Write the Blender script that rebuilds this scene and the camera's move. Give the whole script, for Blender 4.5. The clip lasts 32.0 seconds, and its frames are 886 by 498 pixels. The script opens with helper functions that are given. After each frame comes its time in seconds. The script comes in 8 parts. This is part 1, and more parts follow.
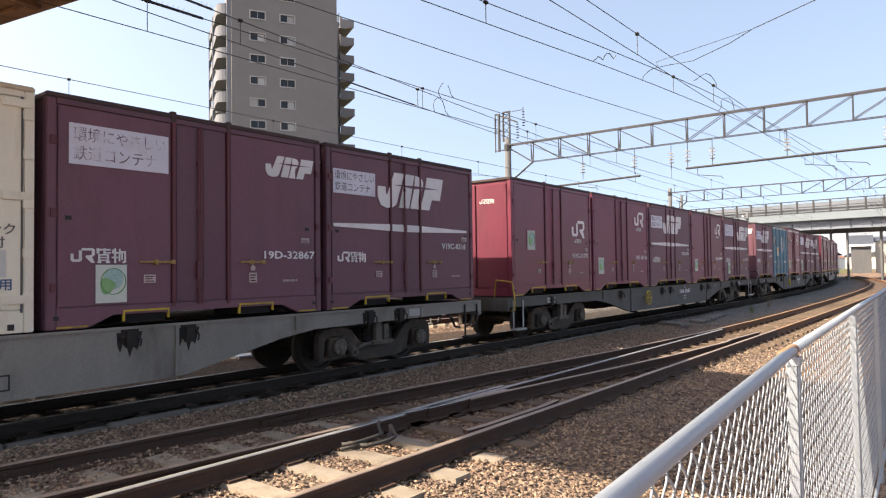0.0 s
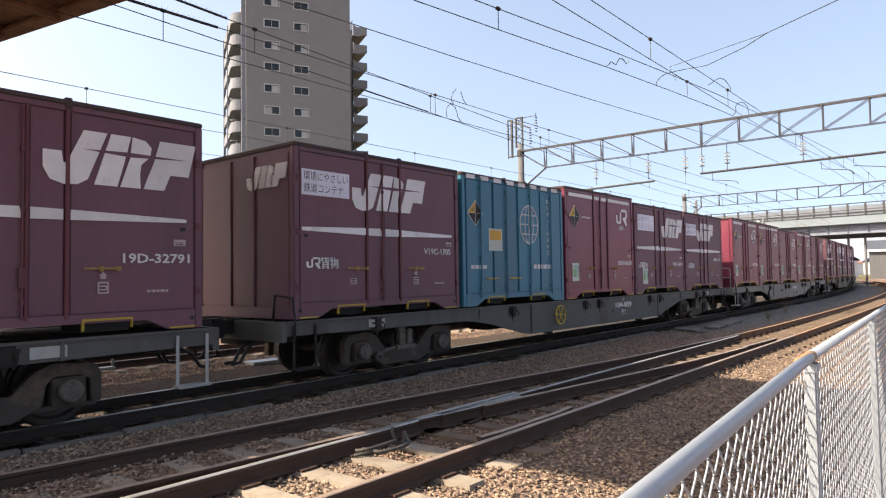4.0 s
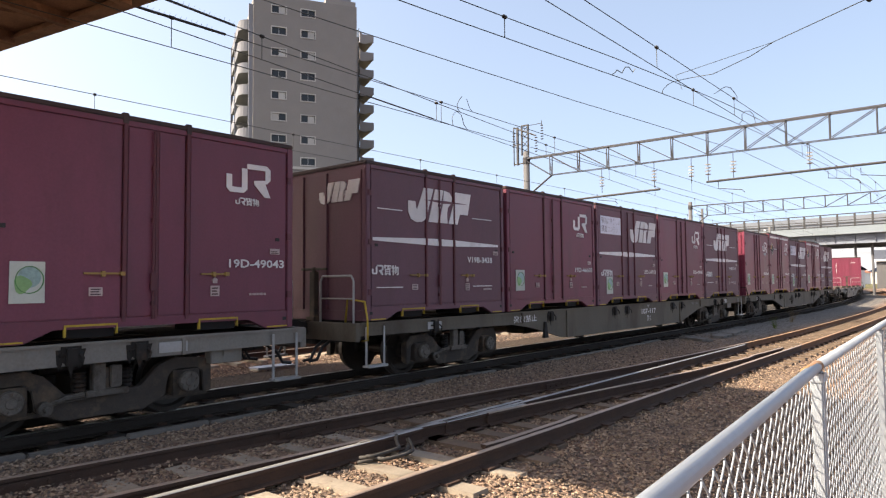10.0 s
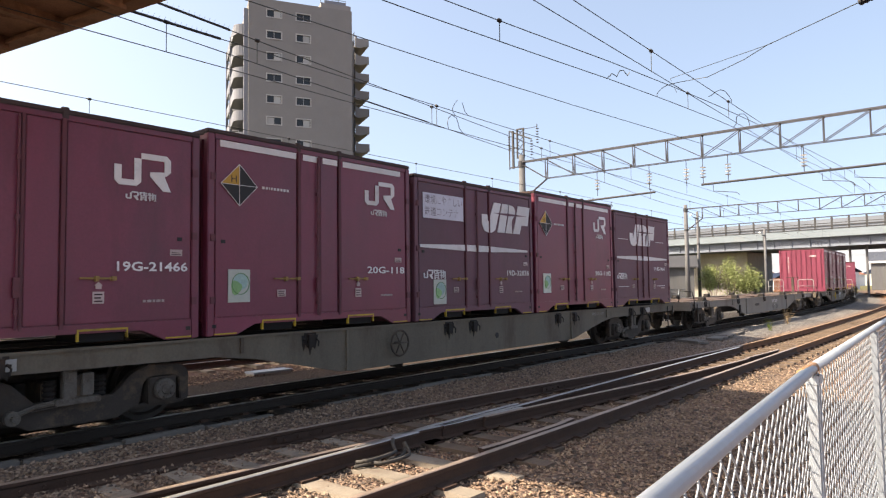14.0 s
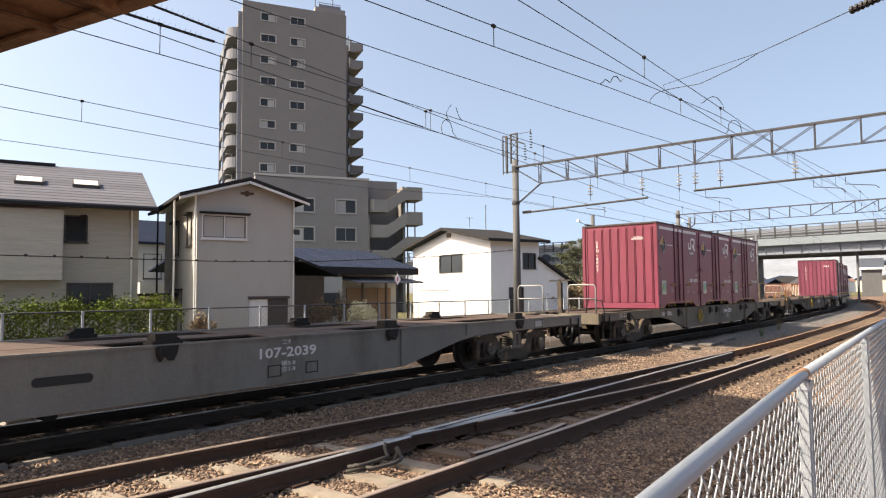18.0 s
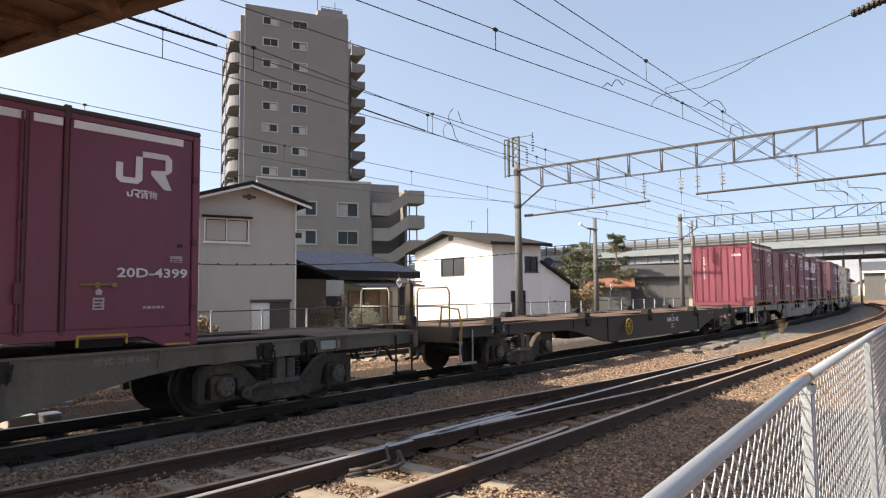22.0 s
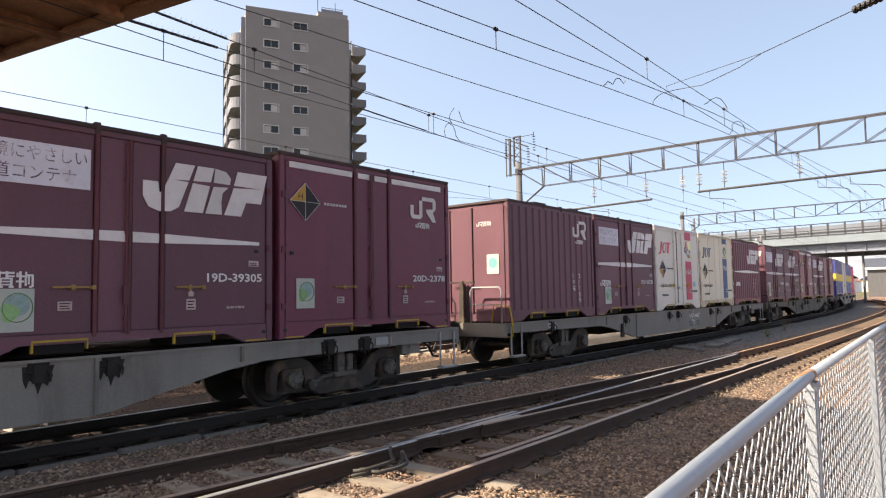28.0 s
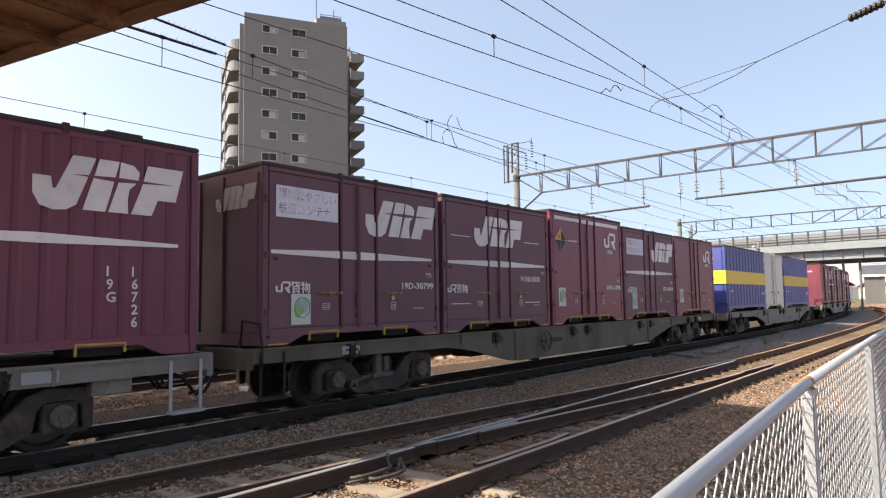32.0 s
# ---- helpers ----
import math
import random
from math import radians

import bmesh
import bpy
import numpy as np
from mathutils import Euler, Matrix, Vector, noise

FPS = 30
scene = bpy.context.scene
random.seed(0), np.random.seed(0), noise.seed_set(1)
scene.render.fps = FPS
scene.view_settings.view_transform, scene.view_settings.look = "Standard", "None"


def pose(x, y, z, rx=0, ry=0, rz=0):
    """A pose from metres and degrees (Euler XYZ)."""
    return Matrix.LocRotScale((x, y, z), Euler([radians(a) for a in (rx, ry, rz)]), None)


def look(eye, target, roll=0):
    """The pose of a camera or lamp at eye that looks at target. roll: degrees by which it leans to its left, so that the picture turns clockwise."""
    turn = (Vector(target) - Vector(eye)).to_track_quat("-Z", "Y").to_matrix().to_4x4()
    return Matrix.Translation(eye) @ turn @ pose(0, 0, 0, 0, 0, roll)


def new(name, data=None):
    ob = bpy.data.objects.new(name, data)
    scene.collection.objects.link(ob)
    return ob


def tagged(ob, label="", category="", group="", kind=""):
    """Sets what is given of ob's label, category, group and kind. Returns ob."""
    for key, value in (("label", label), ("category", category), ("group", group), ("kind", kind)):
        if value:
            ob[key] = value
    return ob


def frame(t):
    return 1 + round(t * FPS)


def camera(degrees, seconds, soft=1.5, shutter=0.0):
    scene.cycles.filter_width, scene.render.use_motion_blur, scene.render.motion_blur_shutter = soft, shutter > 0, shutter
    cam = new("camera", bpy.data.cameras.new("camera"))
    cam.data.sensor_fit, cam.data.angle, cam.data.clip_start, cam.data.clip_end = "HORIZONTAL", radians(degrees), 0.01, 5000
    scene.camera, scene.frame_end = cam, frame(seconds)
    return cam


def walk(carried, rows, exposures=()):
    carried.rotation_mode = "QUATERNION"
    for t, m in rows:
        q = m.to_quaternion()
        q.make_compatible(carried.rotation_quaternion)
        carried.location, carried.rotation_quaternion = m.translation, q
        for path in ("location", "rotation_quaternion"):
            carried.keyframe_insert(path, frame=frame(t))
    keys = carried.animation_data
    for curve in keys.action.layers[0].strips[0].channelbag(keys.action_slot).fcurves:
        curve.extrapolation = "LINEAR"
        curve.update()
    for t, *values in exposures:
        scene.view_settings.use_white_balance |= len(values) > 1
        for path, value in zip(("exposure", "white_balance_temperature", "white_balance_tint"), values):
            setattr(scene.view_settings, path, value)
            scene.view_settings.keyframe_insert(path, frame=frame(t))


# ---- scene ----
# Camera: stands beside the line, swings a little in the hand.
cam = camera(67.14, 32.0, soft=1.2)
EYE = (0.0, 0.0, 1.57)
# seconds, heading from the y axis, tilt, lean (degrees)
ROWS = [
    (0, 51.68, 1.80, -0.81), (0.5, 51.63, 1.86, -0.87), (1, 51.26, 1.86, -0.88), (1.5, 51.10, 1.92, -0.86),
    (2, 50.81, 1.98, -0.72), (2.5, 50.71, 1.98, -0.96), (3, 50.69, 2.05, -0.99), (3.5, 50.69, 2.20, -0.90),
    (5.5, 50.11, 2.64, -0.96), (6, 50.12, 2.68, -0.78), (6.5, 50.09, 2.77, -0.75), (7, 50.00, 2.82, -0.76),
    (7.5, 50.00, 2.84, -0.70), (8, 49.99, 2.93, -0.81), (8.5, 50.06, 2.92, -0.97), (9, 50.15, 2.84, -0.75),
    (9.5, 50.18, 2.89, -0.61), (10, 50.13, 2.95, -0.55), (10.5, 49.99, 3.05, -0.73), (11, 49.83, 3.06, -0.66),
    (11.5, 49.85, 3.08, -0.79), (12, 49.93, 3.06, -0.87), (12.5, 50.02, 3.06, -0.85), (13, 50.14, 3.14, -0.82),
    (13.5, 50.26, 3.22, -0.83), (14, 50.48, 3.25, -0.79), (14.5, 50.62, 3.13, -0.79), (16.5, 50.76, 3.41, -0.69),
    (17, 50.88, 3.51, -0.70), (17.5, 51.00, 3.60, -0.61), (18, 51.07, 3.62, -0.53), (18.5, 51.09, 3.63, -0.56),
    (19, 51.09, 3.60, -0.50), (19.5, 51.10, 3.62, -0.43), (20, 51.16, 3.65, -0.56), (20.5, 51.23, 3.82, -0.51),
    (21, 51.27, 3.94, -0.47), (21.5, 51.20, 3.98, -0.59), (22, 50.91, 3.91, -0.52), (22.5, 50.93, 4.03, -0.62),
    (23, 51.16, 4.13, -0.56), (23.5, 51.08, 4.18, -0.51), (24, 51.04, 4.25, -0.57), (24.5, 51.06, 4.17, -0.67),
    (25, 51.11, 4.09, -0.60), (25.5, 51.13, 4.05, -0.72), (27.5, 50.71, 3.79, -0.94), (28, 50.73, 3.91, -0.96),
    (28.5, 50.67, 4.06, -0.95), (29, 50.73, 4.22, -0.87), (29.5, 50.79, 4.37, -0.87), (30, 50.75, 4.42, -0.96),
    (30.5, 50.79, 4.51, -0.86), (31, 50.87, 4.56, -0.71), (31.5, 50.95, 4.60, -0.80), (32, 50.93, 4.45, -0.87),
]
walk(cam, [(t, pose(*EYE, 90 + p, 0, -a) @ pose(0, 0, 0, 0, 0, r)) for t, a, p, r in ROWS],
     exposures=[(0, 1.41, 8550, 12), (14.0, 1.41, 8550, 12), (17.5, 1.13, 8570, 11), (19.2, 1.13, 8570, 11), (20.6, 1.36, 8600, 12), (21.2, 1.36, 8600, 12), (22.1, 1.17, 8620, 11), (23.0, 1.11, 8570, 11), (25.0, 1.20, 8720, 11), (28, 1.36, 8620, 12), (32, 1.36, 8620, 12)])

# ---- light ----
SUN_EL, SUN_B = 43.0, 40.0     # height; angle from the -x axis towards +y
sun_from = Vector((-math.cos(radians(SUN_B)) * math.cos(radians(SUN_EL)),
                   math.sin(radians(SUN_B)) * math.cos(radians(SUN_EL)), math.sin(radians(SUN_EL))))
world = bpy.data.worlds.new("world")
scene.world = world
world.use_nodes = True
wn = world.node_tree
sky = wn.nodes.new("ShaderNodeTexSky")
sky.sky_type = "NISHITA"
sky.sun_disc = False
sky.sun_elevation = radians(SUN_EL)
sky.sun_rotation = math.atan2(sun_from.x, sun_from.y)
sky.air_density, sky.dust_density, sky.ozone_density = 0.85, 2.0, 0.9
wn.nodes["Background"].inputs["Strength"].default_value = 0.168
# sky looked up higher than the view, which dims the glare near the horizon
lift = wn.nodes.new("ShaderNodeVectorMath")
lift.operation = "MULTIPLY_ADD"
lift.inputs[1].default_value, lift.inputs[2].default_value = (1, 1, 0.74), (0, 0, 0.26)
way = wn.nodes.new("ShaderNodeVectorMath")
way.operation = "NORMALIZE"
wn.links.new(wn.nodes.new("ShaderNodeTexCoord").outputs["Generated"], lift.inputs[0])
wn.links.new(lift.outputs[0], way.inputs[0])
wn.links.new(way.outputs[0], sky.inputs["Vector"]) if "Vector" in sky.inputs else None
wn.links.new(sky.outputs[0], wn.nodes["Background"].inputs["Color"])
sun = new("sun", bpy.data.lights.new("sun", "SUN"))
sun.data.energy, sun.data.angle, sun.data.color = 4.7, radians(0.53), (1.0, 0.975, 0.95)
sun.matrix_world = look(sun_from * 60, (0, 0, 0))
scene.view_settings.exposure = 0.0


# ---- mesh helpers ----
class Shape:
    """Collects corners and faces of one mesh."""

    def __init__(self):
        self.v, self.f = [], []

    def add(self, verts, faces):
        n = len(self.v)
        self.v += [tuple(p) for p in verts]
        self.f += [tuple(i + n for i in q) for q in faces]
        return self

    def box(self, x0, x1, y0, y1, z0, z1):
        return self.add([(x0, y0, z0), (x1, y0, z0), (x1, y1, z0), (x0, y1, z0), (x0, y0, z1), (x1, y0, z1), (x1, y1, z1), (x0, y1, z1)],
                        [(3, 2, 1, 0), (4, 5, 6, 7), (0, 1, 5, 4), (1, 2, 6, 5), (2, 3, 7, 6), (3, 0, 4, 7)])

    def prism(self, pts, axis, a, b):
        """A polygon (counter-clockwise), pushed along an axis from a to b."""
        def place(p, c):
            return {"x": (c, p[0], p[1]), "y": (p[0], c, p[1]), "z": (p[0], p[1], c)}[axis]
        n = len(pts)
        faces = [tuple(range(n - 1, -1, -1)), tuple(range(n, 2 * n))] + [(i, (i + 1) % n, n + (i + 1) % n, n + i) for i in range(n)]
        return self.add([place(p, a) for p in pts] + [place(p, b) for p in pts], faces)

    def tube(self, p, q, r, n=8, r2=None):
        p, q = Vector(p), Vector(q)
        d = (q - p).normalized()
        u = d.orthogonal().normalized()
        w = d.cross(u)
        r2 = r if r2 is None else r2
        ring = [(math.cos(2 * math.pi * i / n), math.sin(2 * math.pi * i / n)) for i in range(n)]
        verts = [p + (u * c + w * s) * r for c, s in ring] + [q + (u * c + w * s) * r2 for c, s in ring]
        return self.add(verts, [(i, (i + 1) % n, n + (i + 1) % n, n + i) for i in range(n)] + [tuple(range(n - 1, -1, -1)), tuple(range(n, 2 * n))])

    def pipe(self, pts, r, n=8):
        """One bent tube through all the places."""
        pts = [Vector(p) for p in pts]
        verts, faces, u = [], [], None
        for i, p in enumerate(pts):
            d = (pts[min(i + 1, len(pts) - 1)] - pts[max(i - 1, 0)])
            d = d.normalized() if d.length > 1e-6 else Vector((1, 0, 0))
            u = d.orthogonal().normalized() if u is None else (u - d * u.dot(d)).normalized()
            w = d.cross(u)
            verts += [p + (u * math.cos(6.28319 * k / n) + w * math.sin(6.28319 * k / n)) * r for k in range(n)]
        for i in range(len(pts) - 1):
            faces += [(i * n + k, i * n + (k + 1) % n, (i + 1) * n + (k + 1) % n, (i + 1) * n + k) for k in range(n)]
        m = (len(pts) - 1) * n
        return self.add(verts, faces + [tuple(range(n - 1, -1, -1)), tuple(range(m, m + n))])

    def lathe(self, profile, n=16, centre=(0, 0, 0), axis="z"):
        """A profile of (radius, height) turned round an axis."""
        c = Vector(centre)
        verts, faces = [], []
        for r, h in profile:
            for i in range(n):
                a, b = r * math.cos(2 * math.pi * i / n), r * math.sin(2 * math.pi * i / n)
                verts.append(c + Vector({"z": (a, b, h), "y": (a, h, b), "x": (h, a, b)}[axis]))
        for k in range(len(profile) - 1):
            for i in range(n):
                j = (i + 1) % n
                q = (k * n + i, k * n + j, (k + 1) * n + j, (k + 1) * n + i)
                faces.append(q if axis != "y" else q[::-1])
        m = (len(profile) - 1) * n
        ends = [tuple(range(n - 1, -1, -1)), tuple(range(m, m + n))]
        faces += ends if axis != "y" else [e[::-1] for e in ends]
        return self.add(verts, faces)

    def mesh(self, name, material=None, bevel=0.0, smooth=False, weld=False):
        me = bpy.data.meshes.new(name)
        me.from_pydata(self.v, [], self.f)
        if weld:
            bm = bmesh.new()
            bm.from_mesh(me)
            bmesh.ops.remove_doubles(bm, verts=bm.verts, dist=1e-4)
            bm.to_mesh(me)
            bm.free()
        if bevel:
            bm = bmesh.new()
            bm.from_mesh(me)
            bmesh.ops.recalc_face_normals(bm, faces=bm.faces)
            bmesh.ops.bevel(bm, geom=[e for e in bm.edges if len(e.link_faces) == 2 and e.calc_face_angle() > 0.6], offset=bevel, segments=2, affect="EDGES", clamp_overlap=True)
            bm.to_mesh(me)
            bm.free()
        if smooth:
            me.polygons.foreach_set("use_smooth", [True] * len(me.polygons))
        if material:
            me.materials.append(material)
        me.update()
        return me


def part(name, shape, material, parent, label="", bevel=0.0, smooth=False, at=None):
    """One mesh object under a thing or under a part."""
    me = shape if isinstance(shape, bpy.types.Mesh) else shape.mesh(name, material, bevel, smooth)
    ob = new(name, me)
    ob.parent = parent
    if at is not None:
        ob.matrix_basis = at
    return tagged(ob, label)


def thing(name, label, category, group="", kind="", at=None):
    ob = new(name)
    ob.empty_display_size = 0.2
    if at is not None:
        ob.matrix_basis = at
    return tagged(ob, label, category, group, kind)


def rings(n, r, cx=0.0, cy=0.0, a0=0.0, a1=2 * math.pi):
    return [(cx + r * math.cos(a0 + (a1 - a0) * i / n), cy + r * math.sin(a0 + (a1 - a0) * i / n)) for i in range(n)]


def lettering(text, size, material, width=None, weight=0.0):
    """A flat mesh of letters in the built-in font: in the xz plane, facing -y, its lower left corner at the origin."""
    cu = bpy.data.curves.new("lettering", "FONT")
    cu.body, cu.size, cu.resolution_u, cu.offset = text, size, 2, size * weight
    ob = bpy.data.objects.new("lettering", cu)
    scene.collection.objects.link(ob)
    bpy.context.view_layer.update()
    me = bpy.data.meshes.new_from_object(ob.evaluated_get(bpy.context.evaluated_depsgraph_get()))
    bpy.data.objects.remove(ob)
    if len(me.vertices):
        xs = [v.co.x for v in me.vertices]
        x0, x1 = min(xs), max(xs)
        k = width / (x1 - x0) if width else 1.0
        for v in me.vertices:
            v.co = ((v.co.x - x0) * k, 0, v.co.y)
    me.materials.clear()
    me.materials.append(material)
    return me


# ---- materials ----
def surface(name, rgb, rough=0.6, metal=0.0, var=0.18, scale=3.0, grain=60.0, second=None, amount=0.0, second_scale=1.2, stretch=(1, 1, 1),
            bump=0.15, bump_scale=None, distance=0.01, spec=0.4, per_object=0.12):
    """A worn surface: a base colour with two scales of variation, patches of a second colour, and fine relief."""
    m = bpy.data.materials.new(name)
    m.use_nodes = True
    nt = m.node_tree
    N, LK = nt.nodes, nt.links
    bsdf = N["Principled BSDF"]
    tc = N.new("ShaderNodeTexCoord")
    info = N.new("ShaderNodeObjectInfo")
    shift = N.new("ShaderNodeVectorMath")
    shift.operation = "MULTIPLY_ADD"
    LK.new(info.outputs["Random"], shift.inputs[0])
    shift.inputs[1].default_value = (31, 17, 23)
    LK.new(tc.outputs["Object"], shift.inputs[2])
    mp = N.new("ShaderNodeMapping")
    mp.inputs["Scale"].default_value = stretch
    LK.new(shift.outputs[0], mp.inputs["Vector"])
    big = N.new("ShaderNodeTexNoise")
    big.inputs["Scale"].default_value, big.inputs["Detail"].default_value, big.inputs["Roughness"].default_value = scale, 6, 0.65
    fine = N.new("ShaderNodeTexNoise")
    fine.inputs["Scale"].default_value, fine.inputs["Detail"].default_value = grain, 3
    LK.new(mp.outputs[0], big.inputs["Vector"])
    LK.new(shift.outputs[0], fine.inputs["Vector"])
    add = N.new("ShaderNodeMath")
    add.operation = "MULTIPLY_ADD"
    LK.new(fine.outputs[0], add.inputs[0])
    add.inputs[1].default_value = 0.5
    LK.new(big.outputs[0], add.inputs[2])
    ramp = N.new("ShaderNodeMapRange")
    LK.new(add.outputs[0], ramp.inputs["Value"])
    ramp.inputs["From Min"].default_value, ramp.inputs["From Max"].default_value = 0.45, 1.05
    ramp.inputs["To Min"].default_value, ramp.inputs["To Max"].default_value = 1 - var, 1 + var
    tone = N.new("ShaderNodeMapRange")
    LK.new(info.outputs["Random"], tone.inputs["Value"])
    tone.inputs["To Min"].default_value, tone.inputs["To Max"].default_value = 1 - per_object, 1 + per_object
    mul = N.new("ShaderNodeMath")
    mul.operation = "MULTIPLY"
    LK.new(ramp.outputs[0], mul.inputs[0])
    LK.new(tone.outputs[0], mul.inputs[1])
    col = N.new("ShaderNodeVectorMath")
    col.operation = "SCALE"
    col.inputs[0].default_value = rgb
    LK.new(mul.outputs[0], col.inputs["Scale"])
    out = col.outputs[0]
    if second:
        pat = N.new("ShaderNodeTexNoise")
        pat.inputs["Scale"].default_value, pat.inputs["Detail"].default_value, pat.inputs["Roughness"].default_value = second_scale, 8, 0.7
        LK.new(mp.outputs[0], pat.inputs["Vector"])
        edge = N.new("ShaderNodeMapRange")
        LK.new(pat.outputs[0], edge.inputs["Value"])
        edge.inputs["From Min"].default_value, edge.inputs["From Max"].default_value = 0.62 - 0.3 * amount, 0.78 - 0.3 * amount
        edge.inputs["To Max"].default_value = min(1.0, 0.35 + amount)
        mix = N.new("ShaderNodeMix")
        mix.data_type = "RGBA"
        LK.new(edge.outputs[0], mix.inputs["Factor"])
        LK.new(out, mix.inputs["A"])
        mix.inputs["B"].default_value = (*second, 1)
        out = mix.outputs["Result"]
    LK.new(out, bsdf.inputs["Base Color"])
    rr = N.new("ShaderNodeMapRange")
    LK.new(big.outputs[0], rr.inputs["Value"])
    rr.inputs["To Min"].default_value, rr.inputs["To Max"].default_value = max(0.05, rough - 0.15), min(1.0, rough + 0.15)
    LK.new(rr.outputs[0], bsdf.inputs["Roughness"])
    bsdf.inputs["Metallic"].default_value = metal
    bsdf.inputs["Specular IOR Level"].default_value = spec
    if bump:
        bp = N.new("ShaderNodeBump")
        bp.inputs["Strength"].default_value, bp.inputs["Distance"].default_value = bump, distance
        src = add
        if bump_scale:
            src = N.new("ShaderNodeTexNoise")
            src.inputs["Scale"].default_value, src.inputs["Detail"].default_value = bump_scale, 5
            LK.new(shift.outputs[0], src.inputs["Vector"])
        LK.new(src.outputs[0], bp.inputs["Height"])
        LK.new(bp.outputs[0], bsdf.inputs["Normal"])
    return m


def glass_dark(name, rgb=(0.022, 0.026, 0.03), rough=0.15):
    m = bpy.data.materials.new(name)
    m.use_nodes = True
    b = m.node_tree.nodes["Principled BSDF"]
    b.inputs["Base Color"].default_value = (*rgb, 1)
    b.inputs["Roughness"].default_value = rough
    b.inputs["Specular IOR Level"].default_value = 0.3
    return m


RUST = (0.16, 0.07, 0.035)
GRIME = (0.035, 0.028, 0.026)
M = {}
M["maroon"] = surface("maroon_paint", (0.158, 0.025, 0.050), 0.42, 0, 0.24, 1.1, 40, (0.085, 0.020, 0.032), 0.26, 1.3, (1.2, 1.2, 0.35), 0.05, spec=0.5)
M["maroon_dull"] = surface("faded_purple_maroon_paint", (0.130, 0.056, 0.076), 0.54, 0, 0.22, 1.1, 40, (0.10, 0.045, 0.055), 0.24, 1.3, (1.2, 1.2, 0.35), 0.05, spec=0.36)
M["purple"] = surface("purple_brown_paint", (0.152, 0.034, 0.060), 0.48, 0, 0.2, 1.1, 40, (0.09, 0.026, 0.038), 0.24, 1.3, (1.2, 1.2, 0.35), 0.05, spec=0.42)
M["teal"] = surface("turquoise_paint", (0.022, 0.145, 0.215), 0.45, 0, 0.14, 1.5, 40, (0.02, 0.10, 0.14), 0.14, 1.2, (1, 1, 0.25), 0.05)
M["cream"] = surface("cream_paint", (0.66, 0.61, 0.49), 0.5, 0, 0.08, 1.2, 40, (0.36, 0.20, 0.08), 0.14, 1.8, (1, 1, 0.22), 0.05, per_object=0.03)
M["white_box"] = surface("white_container_paint", (0.60, 0.575, 0.52), 0.45, 0, 0.08, 1.2, 40, (0.36, 0.28, 0.19), 0.10, 1.4, (1, 1, 0.3), 0.04, per_object=0.03)
M["blue_box"] = surface("deep_blue_paint", (0.042, 0.062, 0.24), 0.45, 0, 0.12, 1.2, 40, (0.03, 0.04, 0.12), 0.1, 1.4, (1, 1, 0.3), 0.04)
M["yellow_box"] = surface("yellow_stripe_paint", (0.62, 0.44, 0.05), 0.5, 0, 0.08, 1.2, 40, None, 0, bump=0)
M["cream_rusty"] = surface("rust_streaked_cream_paint", (0.58, 0.50, 0.36), 0.6, 0, 0.12, 3, 50, (0.24, 0.10, 0.035), 0.42, 5, (1.5, 1.5, 0.35), 0.1)
M["cream_rim"] = surface("rusty_cream_rim", (0.46, 0.38, 0.27), 0.7, 0, 0.2, 3, 50, (0.20, 0.10, 0.05), 0.3, 4)
M["white_rim"] = surface("greyish_white_rim", (0.52, 0.51, 0.48), 0.6, 0, 0.12, 3, 50, (0.30, 0.26, 0.20), 0.15, 3)
M["seal_grey"] = surface("grey_rubber_seal", (0.09, 0.09, 0.085), 0.8, 0, 0.2)
M["dusty_cable"] = surface("dusty_black_cable", (0.055, 0.05, 0.045), 0.8, 0, 0.3, 8, 60)
M["stair_paint"] = surface("pale_grey_stair_paint", (0.225, 0.215, 0.20), 0.75, 0, 0.08, 0.5, 20)
M["kerb_dirty"] = surface("sooty_kerb_concrete", (0.15, 0.135, 0.12), 0.9, 0, 0.25, 3, 60, (0.05, 0.042, 0.036), 0.3, 2, bump=0.3)
M["dim_mark"] = surface("worn_black_marking", (0.10, 0.095, 0.085), 0.7, 0, 0.3, 20, 60, bump=0)
M["balloon_orange"] = surface("orange_marking", (0.62, 0.22, 0.12), 0.5, 0, 0.1, bump=0)
M["balloon_violet"] = surface("violet_marking", (0.20, 0.16, 0.26), 0.5, 0, 0.1, bump=0)
M["balloon_lime"] = surface("lime_marking", (0.38, 0.58, 0.18), 0.5, 0, 0.1, bump=0)
M["balloon_pale"] = surface("pale_yellow_marking", (0.72, 0.74, 0.38), 0.5, 0, 0.08, bump=0)
M["roof_grime"] = surface("grimy_roof_rim", (0.055, 0.035, 0.035), 0.75, 0, 0.3, 2, 50, RUST, 0.12)
M["seal"] = surface("dark_door_seal", (0.035, 0.014, 0.018), 0.7, 0, 0.2)
M["yellow"] = surface("yellow_paint", (0.42, 0.28, 0.03), 0.6, 0, 0.25, 5, 60, (0.10, 0.075, 0.03), 0.3, 4)
M["handle_tan"] = surface("worn_tan_handle_paint", (0.30, 0.19, 0.06), 0.7, 0, 0.3, 9, 60, (0.10, 0.05, 0.035), 0.4, 9)
M["label_pale"] = surface("faded_pinkish_label", (0.40, 0.31, 0.30), 0.6, 0, 0.2, 12, 60, bump=0)
M["slogan_ink"] = surface("worn_slogan_ink", (0.10, 0.065, 0.085), 0.6, 0, 0.3, 6, 60, (0.55, 0.54, 0.60), 0.62, 5, bump=0)
